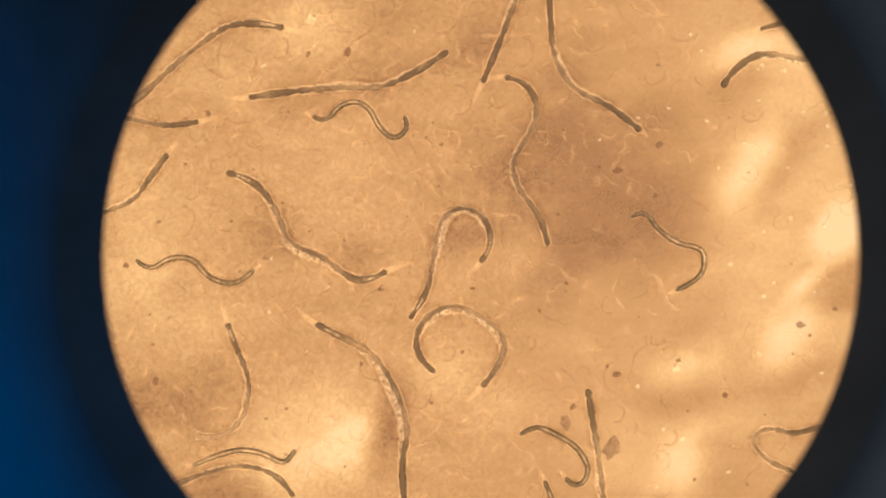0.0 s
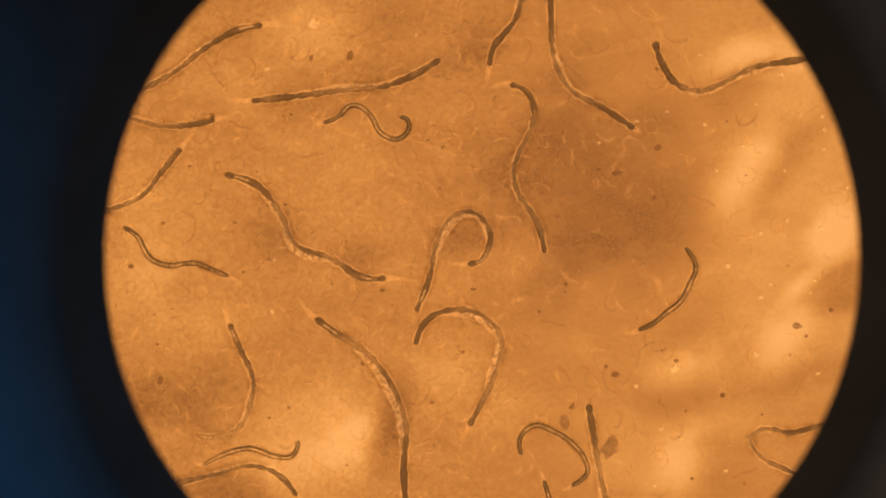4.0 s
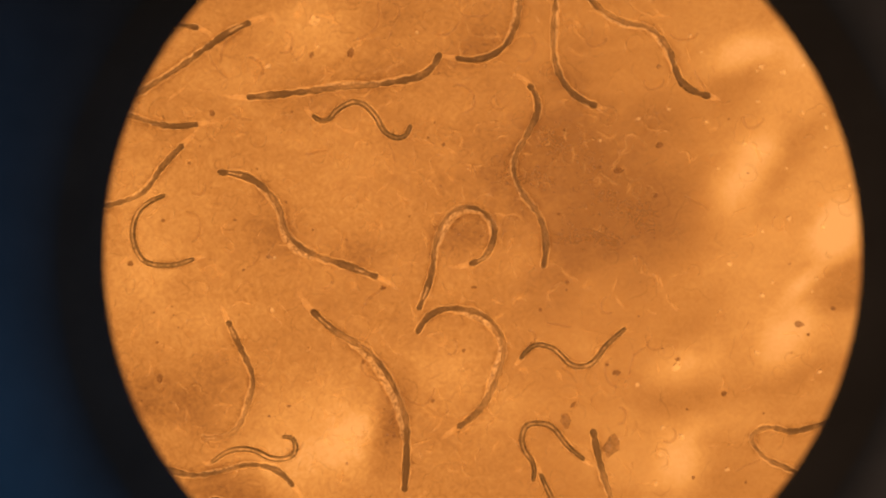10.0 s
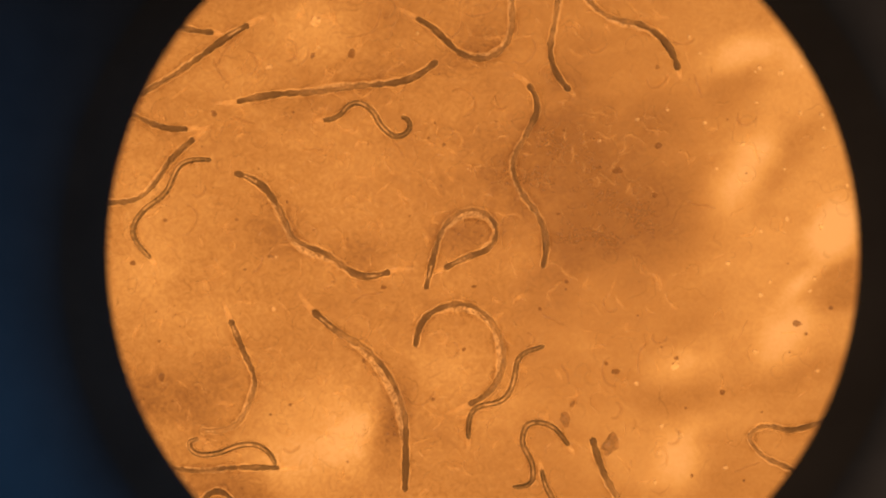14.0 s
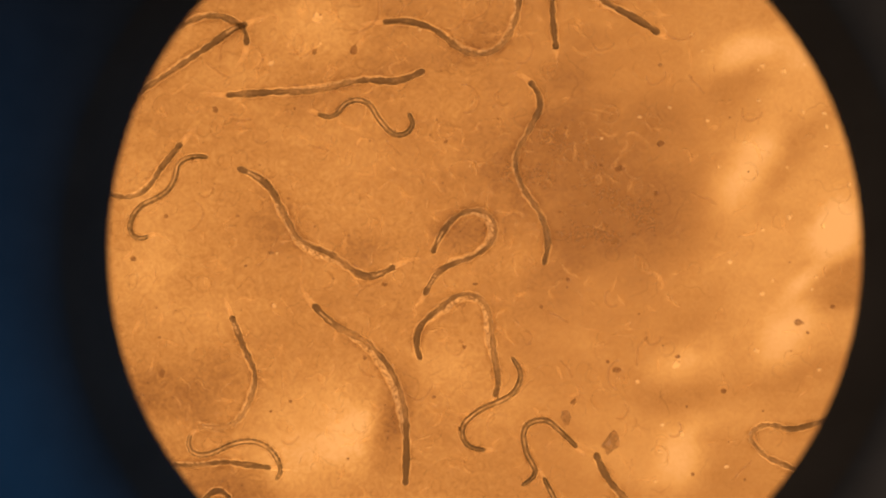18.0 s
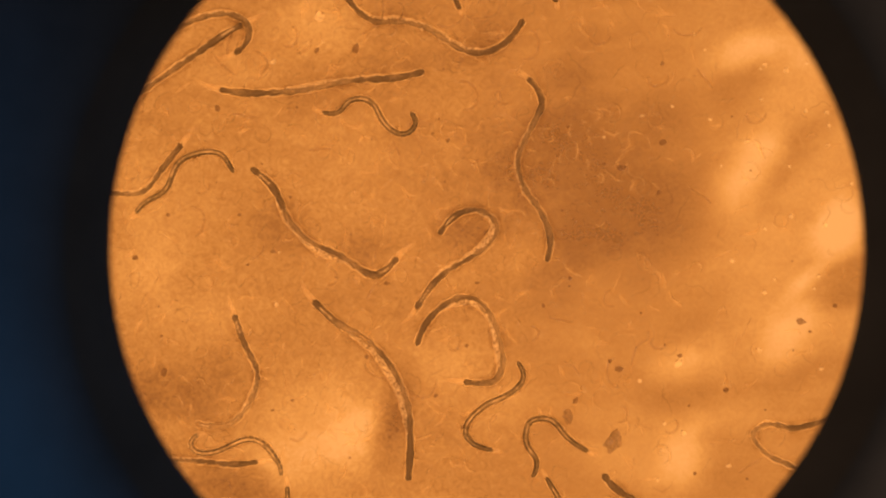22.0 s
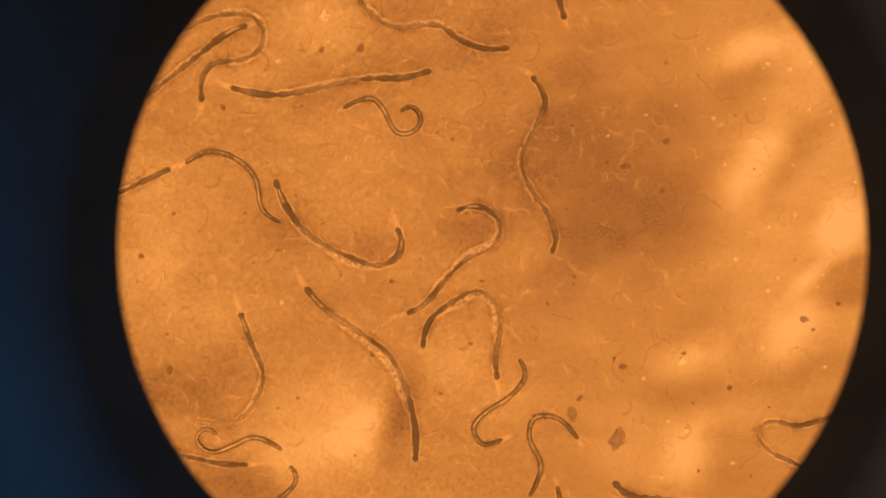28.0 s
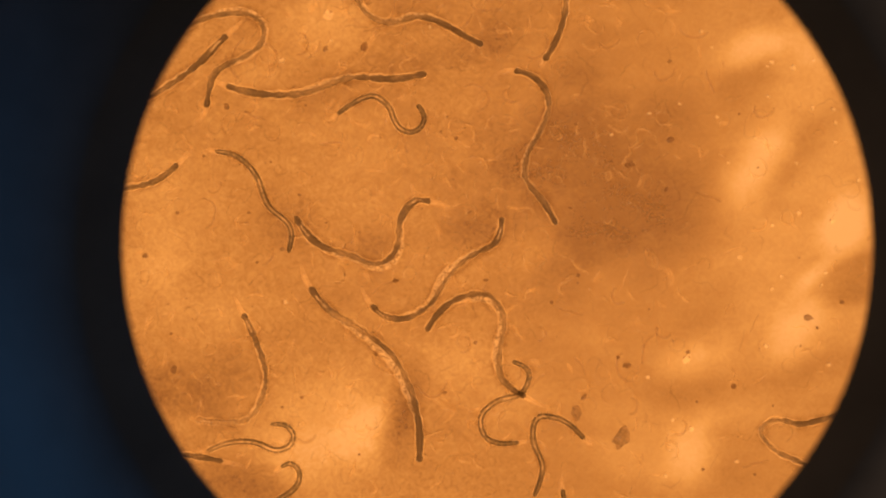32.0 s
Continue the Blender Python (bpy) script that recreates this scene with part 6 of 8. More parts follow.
    at(n, 10, -664, -1067, -698, -1028, -737, -995, -784, -977, -834, -969, -885, -969, -935, -982, -983, -996, -1033, -1007, -1084, -1015, -1134, -1013, -1184, -1002, -1233, -988, -1282, -975)
    at(n, 12, -711, -1007, -760, -992, -810, -981, -860, -977, -911, -978, -962, -983, -1012, -993, -1063, -1000, -1114, -1002, -1165, -1001, -1216, -999, -1267, -997, -1317, -994, -1368, -992)
    at(n, 14.5, -733, -992, -784, -990, -835, -990, -886, -989, -937, -990, -988, -993, -1038, -1001, -1089, -1005, -1140, -1003, -1190, -998, -1241, -992, -1292, -986, -1342, -980, -1393, -974)
    at(n, 16.5, -686, -1033, -732, -1011, -779, -992, -828, -976, -877, -964, -928, -965, -976, -981, -1023, -1001, -1072, -1015, -1122, -1027, -1171, -1039, -1221, -1050, -1271, -1062, -1320, -1073)
    at(n, 17, -705, -1027, -752, -1006, -799, -988, -848, -973, -898, -964, -948, -973, -995, -994, -1042, -1011, -1093, -1020, -1143, -1025, -1194, -1028, -1245, -1031, -1296, -1034, -1347, -1037)
    at(n, 19, -837, -984, -887, -991, -938, -996, -989, -997, -1040, -993, -1091, -987, -1141, -981, -1192, -975, -1242, -969, -1293, -962, -1344, -956, -1394, -949, -1445, -943, -1495, -936)
    at(n, 20, -875, -986, -925, -995, -976, -1000, -1027, -996, -1076, -983, -1126, -973, -1177, -969, -1228, -967, -1279, -965, -1330, -963, -1381, -961, -1432, -959, -1483, -958, -1534, -956)
    at(n, 21, -891, -985, -941, -994, -992, -998, -1043, -994, -1092, -982, -1142, -972, -1193, -968, -1244, -965, -1295, -962, -1346, -959, -1397, -956, -1448, -953, -1499, -950, -1550, -947)
    at(n, 23, -790, -979, -840, -986, -891, -991, -942, -994, -993, -993, -1044, -992, -1095, -990, -1146, -988, -1197, -986, -1248, -984, -1299, -982, -1350, -980, -1400, -978, -1451, -976)
    at(n, 24, -834, -987, -883, -999, -934, -1007, -984, -1007, -1035, -1001, -1086, -994, -1136, -987, -1186, -979, -1237, -970, -1287, -962, -1337, -953, -1387, -944, -1438, -936, -1488, -927)
    at(n, 25, -862, -990, -912, -1002, -962, -1010, -1013, -1009, -1063, -998, -1112, -986, -1163, -977, -1213, -969, -1263, -961, -1313, -952, -1364, -944, -1414, -936, -1464, -927, -1515, -919)
    at(n, 27.5, -882, -1004, -933, -1008, -984, -1009, -1035, -1004, -1084, -993, -1134, -981, -1184, -971, -1234, -961, -1284, -952, -1334, -942, -1384, -933, -1434, -923, -1484, -913, -1535, -904)
    at(n, 29, -984, -1005, -1035, -999, -1085, -992, -1136, -984, -1185, -973, -1235, -963, -1285, -952, -1335, -941, -1385, -930, -1435, -919, -1485, -908, -1534, -898, -1584, -887, -1634, -876)
    at(n, 30, -1016, -1001, -1067, -997, -1118, -990, -1168, -981, -1218, -970, -1267, -958, -1317, -947, -1367, -936, -1417, -924, -1466, -913, -1516, -902, -1566, -890, -1616, -879, -1665, -868)
    at(n, 32, -1041, -995, -1091, -985, -1141, -976, -1192, -969, -1243, -964, -1293, -959, -1344, -953, -1395, -948, -1446, -943, -1496, -938, -1547, -933, -1598, -927, -1649, -922, -1699, -917)
    crawl(n)
    o = worms["O"]
    at(o, 0, -704, -1273, -709, -1316, -715, -1359, -720, -1401, -726, -1444, -731, -1487, -737, -1530, -742, -1573, -748, -1615, -753, -1658, -759, -1701, -764, -1744, -770, -1787, -775, -1830)
    at(o, 19, -709, -1175, -709, -1218, -709, -1261, -708, -1304, -708, -1347, -708, -1391, -708, -1434, -708, -1477, -708, -1520, -707, -1563, -707, -1606, -707, -1650, -707, -1693, -707, -1736)
    at(o, 23, -708, -1060, -705, -1103, -710, -1146, -725, -1187, -744, -1225, -763, -1264, -783, -1302, -802, -1341, -822, -1379, -841, -1418, -861, -1456, -880, -1495, -900, -1533, -920, -1571)
    at(o, 24, -711, -1025, -703, -1067, -711, -1109, -740, -1140, -776, -1165, -811, -1189, -847, -1214, -883, -1238, -918, -1262, -954, -1287, -989, -1311, -1025, -1336, -1061, -1360, -1096, -1384)
    at(o, 25, -724, -1012, -699, -1047, -694, -1088, -717, -1124, -748, -1155, -784, -1179, -820, -1202, -857, -1225, -893, -1248, -930, -1271, -966, -1294, -1003, -1317, -1039, -1340, -1076, -1363)
    at(o, 28, -724, -1011, -696, -1045, -696, -1085, -722, -1120, -754, -1149, -791, -1172, -827, -1195, -864, -1218, -900, -1241, -937, -1264, -973, -1287, -1010, -1310, -1046, -1333, -1083, -1356)
    at(o, 30, -741, -1011, -705, -1035, -689, -1072, -708, -1111, -738, -1142, -776, -1162, -815, -1180, -855, -1198, -894, -1216, -933, -1234, -972, -1252, -1012, -1269, -1051, -1287, -1090, -1305)
    at(o, 31, -764, -1009, -722, -1019, -697, -1053, -696, -1095, -719, -1131, -754, -1157, -794, -1172, -834, -1187, -875, -1202, -915, -1217, -956, -1232, -996, -1248, -1037, -1263, -1077, -1278)
    at(o, 32, -781, -1022, -743, -1002, -707, -1022, -695, -1062, -708, -1103, -738, -1134, -774, -1156, -812, -1177, -850, -1198, -887, -1220, -925, -1241, -962, -1262, -1000, -1283, -1038, -1304)
    crawl(o)
    p = worms["P"]
    at(p, 0, 188, 738, 222, 815, 255, 893, 286, 971, 318, 1049, 349, 1128, 378, 1207, 408, 1286, 437, 1365, 466, 1444, 496, 1523, 525, 1602, 555, 1681, 584, 1760)
    at(p, 1.5, 226, 817, 230, 901, 273, 973, 329, 1036, 372, 1107, 385, 1190, 392, 1274, 398, 1359, 404, 1443, 411, 1527, 417, 1611, 424, 1695, 430, 1779, 436, 1863)
    at(p, 2, 215, 840, 232, 922, 291, 982, 349, 1043, 373, 1122, 373, 1207, 371, 1291, 370, 1375, 368, 1460, 366, 1544, 365, 1628, 363, 1713, 361, 1797, 360, 1881)
    at(p, 3, 218, 824, 230, 907, 278, 975, 333, 1037, 361, 1117, 381, 1199, 400, 1281, 420, 1363, 439, 1445, 458, 1527, 478, 1609, 497, 1691, 517, 1773, 536, 1855)
    at(p, 6, 216, 854, 244, 933, 304, 992, 347, 1064, 367, 1145, 376, 1229, 384, 1313, 392, 1397, 400, 1481, 408, 1565, 416, 1649, 424, 1733, 432, 1817, 440, 1901)
    at(p, 7, 229, 864, 259, 943, 306, 1013, 348, 1086, 372, 1166, 382, 1250, 391, 1334, 400, 1418, 410, 1501, 419, 1585, 428, 1669, 437, 1753, 447, 1837, 456, 1921)
    at(p, 7.5, 199, 839, 246, 909, 297, 976, 343, 1046, 361, 1128, 372, 1212, 382, 1296, 393, 1379, 403, 1463, 414, 1547, 424, 1630, 435, 1714, 445, 1798, 456, 1881)
    at(p, 8, 184, 835, 248, 889, 297, 958, 333, 1034, 358, 1114, 367, 1198, 372, 1282, 377, 1367, 383, 1451, 388, 1535, 393, 1619, 398, 1703, 403, 1787, 408, 1872)
    at(p, 9, 124, 835, 204, 860, 271, 911, 321, 978, 364, 1051, 381, 1133, 376, 1217, 368, 1301, 361, 1385, 353, 1469, 346, 1553, 338, 1637, 331, 1721, 324, 1805)
    at(p, 10, 58, 856, 142, 847, 223, 868, 290, 919, 329, 993, 348, 1075, 350, 1159, 350, 1243, 351, 1328, 351, 1412, 352, 1496, 352, 1581, 353, 1665, 353, 1749)
    at(p, 10.5, 47, 909, 103, 849, 186, 845, 261, 882, 315, 947, 344, 1026, 352, 1109, 355, 1194, 357, 1278, 359, 1362, 362, 1447, 364, 1531, 366, 1615, 368, 1700)
    at(p, 11, 33, 972, 60, 893, 131, 850, 214, 855, 283, 902, 329, 972, 350, 1054, 352, 1138, 351, 1222, 350, 1307, 349, 1391, 349, 1475, 348, 1560, 347, 1644)
    at(p, 12, -10, 958, 46, 895, 120, 856, 203, 856, 275, 899, 320, 969, 339, 1050, 339, 1135, 336, 1219, 333, 1303, 331, 1388, 328, 1472, 325, 1556, 323, 1641)
    at(p, 13, -47, 1010, 5, 943, 69, 889, 146, 854, 227, 867, 293, 918, 323, 996, 331, 1080, 321, 1164, 310, 1247, 299, 1331, 287, 1415, 276, 1498, 265, 1582)
    at(p, 14.5, -147, 1049, -69, 1019, -8, 961, 49, 900, 121, 856, 203, 850, 275, 892, 308, 969, 319, 1052, 313, 1136, 302, 1220, 292, 1304, 282, 1387, 271, 1471)
    at(p, 16.5, -202, 1041, -120, 1023, -49, 979, 14, 923, 82, 874, 161, 846, 242, 863, 293, 927, 319, 1007, 335, 1090, 344, 1174, 353, 1258, 362, 1342, 371, 1426)
    at(p, 17, -217, 1020, -133, 1026, -57, 994, 6, 937, 71, 884, 144, 844, 225, 864, 287, 919, 319, 997, 335, 1080, 339, 1164, 342, 1248, 345, 1333, 348, 1417)
    at(p, 19, -343, 1003, -259, 999, -175, 1001, -91, 998, -22, 950, 46, 901, 122, 865, 204, 871, 273, 919, 314, 992, 333, 1074, 333, 1158, 333, 1242, 332, 1327)
    at(p, 20, -397, 1064, -337, 1006, -253, 1001, -169, 1002, -86, 993, -18, 942, 51, 896, 130, 865, 211, 880, 277, 931, 317, 1005, 335, 1087, 336, 1171, 337, 1256)
    at(p, 21, -504, 1250, -466, 1175, -423, 1102, -369, 1038, -297, 997, -212, 999, -129, 989, -48, 965, 18, 913, 92, 875, 176, 867, 249, 907, 306, 968, 347, 1042)
    at(p, 23, -524, 1273, -492, 1195, -456, 1119, -402, 1055, -332, 1008, -249, 996, -165, 988, -86, 959, -9, 925, 67, 887, 149, 875, 231, 895, 296, 947, 345, 1016)
    at(p, 24, -504, 1282, -470, 1204, -437, 1127, -389, 1058, -321, 1009, -241, 984, -157, 982, -77, 960, -3, 919, 75, 887, 157, 869, 239, 887, 306, 936, 351, 1008)
    at(p, 25, -529, 1328, -494, 1251, -458, 1174, -420, 1100, -375, 1028, -301, 994, -216, 994, -133, 982, -52, 958, 19, 913, 98, 884, 181, 879, 259, 911, 330, 956)
    at(p, 27.5, -531, 1411, -503, 1331, -476, 1251, -448, 1172, -413, 1095, -359, 1031, -287, 988, -205, 971, -121, 978, -38, 975, 29, 923, 105, 889, 188, 877, 272, 891)
    at(p, 29, -529, 1434, -504, 1353, -480, 1272, -455, 1192, -427, 1112, -385, 1039, -321, 987, -239, 970, -156, 987, -74, 985, 2, 948, 77, 909, 157, 883, 241, 873)
    at(p, 30, -524, 1451, -505, 1369, -485, 1287, -466, 1205, -444, 1123, -410, 1046, -348, 992, -266, 976, -185, 998, -102, 1005, -20, 985, 51, 941, 122, 896, 203, 871)
    at(p, 31, -559, 1501, -535, 1420, -511, 1339, -487, 1258, -463, 1177, -435, 1098, -389, 1027, -318, 987, -235, 992, -154, 1017, -72, 1002, 4, 965, 74, 918, 150, 882)
    at(p, 32, -543, 1529, -525, 1446, -508, 1363, -491, 1281, -473, 1198, -452, 1117, -411, 1044, -343, 996, -260, 990, -180, 1016, -97, 1004, -20, 969, 53, 927, 128, 890)
    crawl(p)
    q = worms["Q"]
    at(q, 0, 895, 525, 845, 566, 794, 606, 740, 642, 682, 670, 624, 699, 575, 740, 539, 794, 513, 854, 500, 917, 497, 981, 492, 1046, 489, 1111, 486, 1175)
    at(q, 1.5, 900, 524, 851, 567, 801, 608, 747, 643, 687, 667, 627, 692, 578, 734, 544, 788, 518, 848, 503, 911, 497, 975, 492, 1040, 489, 1104, 488, 1169)
    at(q, 3, 891, 531, 843, 573, 792, 613, 737, 648, 677, 671, 618, 697, 570, 741, 537, 796, 513, 856, 503, 920, 500, 985, 495, 1049, 489, 1114, 483, 1178)
    at(q, 6, 818, 595, 757, 615, 697, 641, 641, 672, 588, 710, 544, 757, 514, 815, 495, 876, 487, 940, 487, 1005, 491, 1070, 498, 1134, 507, 1198, 515, 1262)
    at(q, 7.5, 764, 615, 703, 636, 644, 662, 591, 699, 544, 744, 514, 801, 500, 864, 493, 928, 494, 993, 500, 1057, 511, 1121, 524, 1185, 536, 1248, 549, 1312)
    at(q, 9, 720, 630, 659, 652, 602, 682, 557, 728, 524, 784, 506, 846, 501, 910, 497, 975, 497, 1040, 499, 1104, 501, 1169, 503, 1234, 506, 1299, 508, 1363)
    at(q, 11, 675, 648, 617, 677, 568, 718, 532, 772, 509, 832, 499, 896, 497, 961, 501, 1025, 511, 1089, 523, 1153, 535, 1216, 546, 1280, 558, 1344, 570, 1407)
    at(q, 13, 621, 678, 571, 719, 529, 768, 506, 828, 497, 892, 497, 957, 506, 1021, 514, 1085, 522, 1150, 530, 1214, 539, 1278, 548, 1342, 556, 1406, 565, 1470)
    at(q, 14.5, 559, 725, 522, 778, 495, 837, 483, 900, 489, 964, 507, 1027, 517, 1090, 524, 1155, 531, 1219, 538, 1284, 544, 1348, 551, 1412, 558, 1477, 564, 1541)
    at(q, 16.5, 513, 796, 495, 859, 486, 923, 492, 987, 501, 1051, 509, 1115, 518, 1179, 528, 1243, 537, 1308, 546, 1372, 556, 1436, 565, 1500, 574, 1564, 584, 1628)
    at(q, 17, 504, 811, 496, 876, 491, 940, 493, 1005, 499, 1069, 508, 1133, 519, 1197, 529, 1261, 539, 1325, 550, 1389, 560, 1453, 570, 1517, 580, 1581, 591, 1645)
    at(q, 19, 505, 955, 496, 1019, 486, 1083, 476, 1147, 466, 1211, 456, 1275, 446, 1339, 437, 1403, 427, 1467, 417, 1531, 407, 1595, 397, 1659, 387, 1723, 377, 1787)
    at(q, 20, 509, 992, 496, 1055, 480, 1118, 463, 1181, 446, 1243, 428, 1305, 411, 1367, 393, 1430, 376, 1492, 358, 1554, 341, 1617, 323, 1679, 306, 1741, 288, 1804)
    at(q, 21, 507, 1030, 490, 1093, 471, 1154, 449, 1215, 427, 1276, 406, 1337, 384, 1398, 362, 1459, 341, 1520, 319, 1581, 297, 1642, 276, 1703, 254, 1764, 232, 1825)
    at(q, 23, 484, 1144, 474, 1208, 465, 1272, 455, 1336, 446, 1400, 436, 1464, 427, 1528, 418, 1592, 408, 1656, 399, 1720, 389, 1784, 380, 1848, 370, 1912, 361, 1976)
    at(q, 25, 500, 1154, 492, 1218, 484, 1282, 475, 1346, 467, 1411, 459, 1475, 450, 1539, 442, 1603, 434, 1667, 426, 1732, 417, 1796, 409, 1860, 401, 1924, 392, 1988)
    at(q, 28, 514, 1012, 495, 1073, 482, 1137, 475, 1201, 469, 1266, 463, 1330, 458, 1395, 452, 1459, 446, 1524, 440, 1588, 435, 1652, 429, 1717, 423, 1781, 418, 1846)
    at(q, 29, 498, 956, 496, 1021, 494, 1085, 490, 1150, 486, 1215, 482, 1279, 478, 1344, 474, 1408, 471, 1473, 467, 1538, 463, 1602, 459, 1667, 455, 1732, 451, 1796)
    at(q, 30, 463, 877, 475, 940, 485, 1004, 494, 1069, 497, 1133, 495, 1198, 493, 1263, 491, 1327, 489, 1392, 486, 1457, 484, 1521, 482, 1586, 480, 1651, 477, 1715)
    at(q, 31, 426, 845, 451, 905, 471, 966, 487, 1029, 494, 1093, 497, 1158, 499, 1223, 501, 1287, 503, 1352, 505, 1417, 507, 1481, 509, 1546, 511, 1611, 513, 1675)
    at(q, 32, 404, 819, 439, 874, 467, 932, 488, 993, 500, 1057, 503, 1121, 503, 1186, 503, 1251, 503, 1316, 502, 1380, 502, 1445, 502, 1510, 502, 1575, 501, 1639)
    crawl(q)
    v = worms["V"]
    at(v, 0, -19, 1261, -31, 1309, -43, 1356, -54, 1404, -66, 1451, -78, 1499, -90, 1547, -102, 1594, -113, 1642, -125, 1689, -137, 1737, -149, 1785, -160, 1832, -172, 1880)
    at(v, 19, 8, 1170, -6, 1217, -20, 1264, -33, 1311, -47, 1358, -61, 1405, -74, 1452, -88, 1499, -102, 1546, -115, 1593, -129, 1641, -143, 1688, -156, 1735, -170, 1782)
    at(v, 21, 41, 1130, 29, 1177, 17, 1225, 5, 1272, -7, 1320, -19, 1367, -31, 1415, -43, 1462, -56, 1510, -68, 1558, -80, 1605, -92, 1653, -104, 1700, -116, 1748)
    at(v, 23, 78, 982, 50, 1022, 29, 1066, 17, 1114, 7, 1162, -3, 1210, -12, 1258, -22, 1306, -32, 1354, -41, 1402, -51, 1450, -60, 1498, -70, 1546, -80, 1594)
    at(v, 24, 86, 976, 55, 1014, 32, 1057, 19, 1104, 9, 1152, 0, 1201, -10, 1249, -19, 1297, -29, 1345, -38, 1393, -47, 1441, -57, 1489, -66, 1537, -75, 1586)
    at(v, 25, 105, 973, 68, 1006, 40, 1045, 23, 1091, 12, 1139, 2, 1187, -9, 1235, -19, 1283, -29, 1331, -40, 1379, -50, 1427, -61, 1474, -71, 1522, -82, 1570)
    at(v, 28, -10, 1099, -16, 1147, -23, 1196, -29, 1245, -35, 1293, -42, 1342, -48, 1390, -54, 1439, -60, 1488, -67, 1536, -73, 1585, -79, 1634, -86, 1682, -92, 1731)
    at(v, 30, -41, 1194, -47, 1243, -54, 1292, -60, 1340, -66, 1389, -73, 1437, -79, 1486, -85, 1535, -91, 1583, -98, 1632, -104, 1681, -110, 1729, -116, 1778, -123, 1827)
    at(v, 32, -64, 1247, -70, 1295, -76, 1344, -83, 1393, -89, 1441, -95, 1490, -101, 1539, -107, 1587, -114, 1636, -120, 1685, -126, 1733, -132, 1782, -138, 1830, -145, 1879)
    crawl(v)
    s = worms["S"]
    at(s, 0, 1255, 718, 1298, 780, 1354, 830, 1421, 863, 1496, 864, 1570, 849, 1645, 839, 1720, 833, 1796, 826, 1871, 820, 1946, 814, 2021, 807, 2097, 801, 2172, 794)
    at(s, 1.5, 1111, 664, 1180, 695, 1241, 740, 1296, 791, 1360, 832, 1430, 860, 1505, 861, 1579, 845, 1653, 831, 1727, 819, 1802, 806, 1876, 793, 1950, 779, 2025, 766)
    at(s, 2, 1030, 732, 1086, 684, 1161, 688, 1228, 721, 1290, 764, 1346, 815, 1415, 844, 1490, 852, 1566, 851, 1641, 845, 1716, 840, 1791, 832, 1867, 825, 1942, 818)
    at(s, 3, 1037, 887, 1027, 812, 1043, 739, 1088, 680, 1162, 669, 1232, 696, 1292, 742, 1350, 790, 1408, 838, 1478, 864, 1553, 870, 1629, 868, 1704, 865, 1780, 862)
    at(s, 6, 780, 1026, 854, 1038, 926, 1020, 979, 967, 1013, 900, 1033, 827, 1044, 753, 1090, 696, 1162, 676, 1229, 708, 1292, 749, 1359, 785, 1424, 823, 1490, 860)
    at(s, 7, 670, 1079, 738, 1046, 809, 1022, 884, 1016, 954, 990, 1008, 937, 1028, 866, 1037, 792, 1077, 729, 1146, 703, 1221, 711, 1290, 742, 1355, 780, 1416, 824)
    at(s, 7.5, 648, 1137, 699, 1083, 765, 1045, 835, 1018, 909, 1005, 974, 969, 1009, 902, 1036, 832, 1060, 760, 1116, 711, 1189, 697, 1258, 725, 1326, 759, 1391, 797)
    at(s, 8, 641, 1153, 693, 1098, 749, 1048, 817, 1019, 893, 1010, 959, 977, 1006, 918, 1032, 848, 1059, 778, 1106, 720, 1179, 704, 1254, 714, 1323, 743, 1382, 790)
    at(s, 9, 590, 1251, 626, 1185, 667, 1122, 720, 1067, 782, 1025, 856, 1013, 929, 996, 983, 944, 1023, 880, 1048, 809, 1083, 744, 1149, 707, 1223, 701, 1296, 721)
    at(s, 10, 544, 1325, 581, 1259, 617, 1192, 657, 1129, 711, 1076, 774, 1035, 845, 1010, 919, 996, 978, 950, 1021, 888, 1044, 816, 1073, 748, 1134, 704, 1206, 681)
    at(s, 11, 553, 1305, 596, 1242, 638, 1180, 686, 1121, 739, 1068, 802, 1028, 876, 1014, 944, 983, 993, 926, 1031, 861, 1056, 789, 1103, 732, 1169, 695, 1244, 686)
    at(s, 12, 515, 1379, 552, 1313, 589, 1248, 627, 1182, 670, 1121, 723, 1067, 786, 1025, 860, 1013, 933, 997, 989, 947, 1029, 883, 1057, 813, 1098, 750, 1145, 691)
    at(s, 13, 498, 1423, 533, 1356, 569, 1290, 605, 1223, 643, 1158, 690, 1099, 746, 1049, 814, 1018, 890, 1014, 957, 985, 1004, 925, 1044, 862, 1077, 794, 1106, 724)
    at(s, 14.5, 471, 1542, 500, 1472, 529, 1403, 558, 1333, 588, 1263, 617, 1194, 653, 1127, 706, 1075, 772, 1038, 847, 1028, 919, 1009, 981, 966, 1026, 906, 1051, 835)
    at(s, 16.5, 292, 1525, 345, 1472, 399, 1419, 452, 1365, 506, 1312, 559, 1259, 613, 1205, 667, 1153, 726, 1105, 791, 1068, 859, 1034, 921, 992, 979, 944, 1035, 893)
    at(s, 17, 237, 1520, 295, 1471, 352, 1423, 410, 1374, 467, 1325, 525, 1276, 582, 1227, 640, 1178, 699, 1131, 762, 1090, 828, 1054, 893, 1014, 954, 970, 1013, 923)
    at(s, 19, 156, 1600, 211, 1548, 266, 1496, 321, 1444, 376, 1392, 430, 1340, 485, 1288, 540, 1237, 596, 1185, 654, 1137, 717, 1096, 785, 1064, 852, 1029, 917, 990)
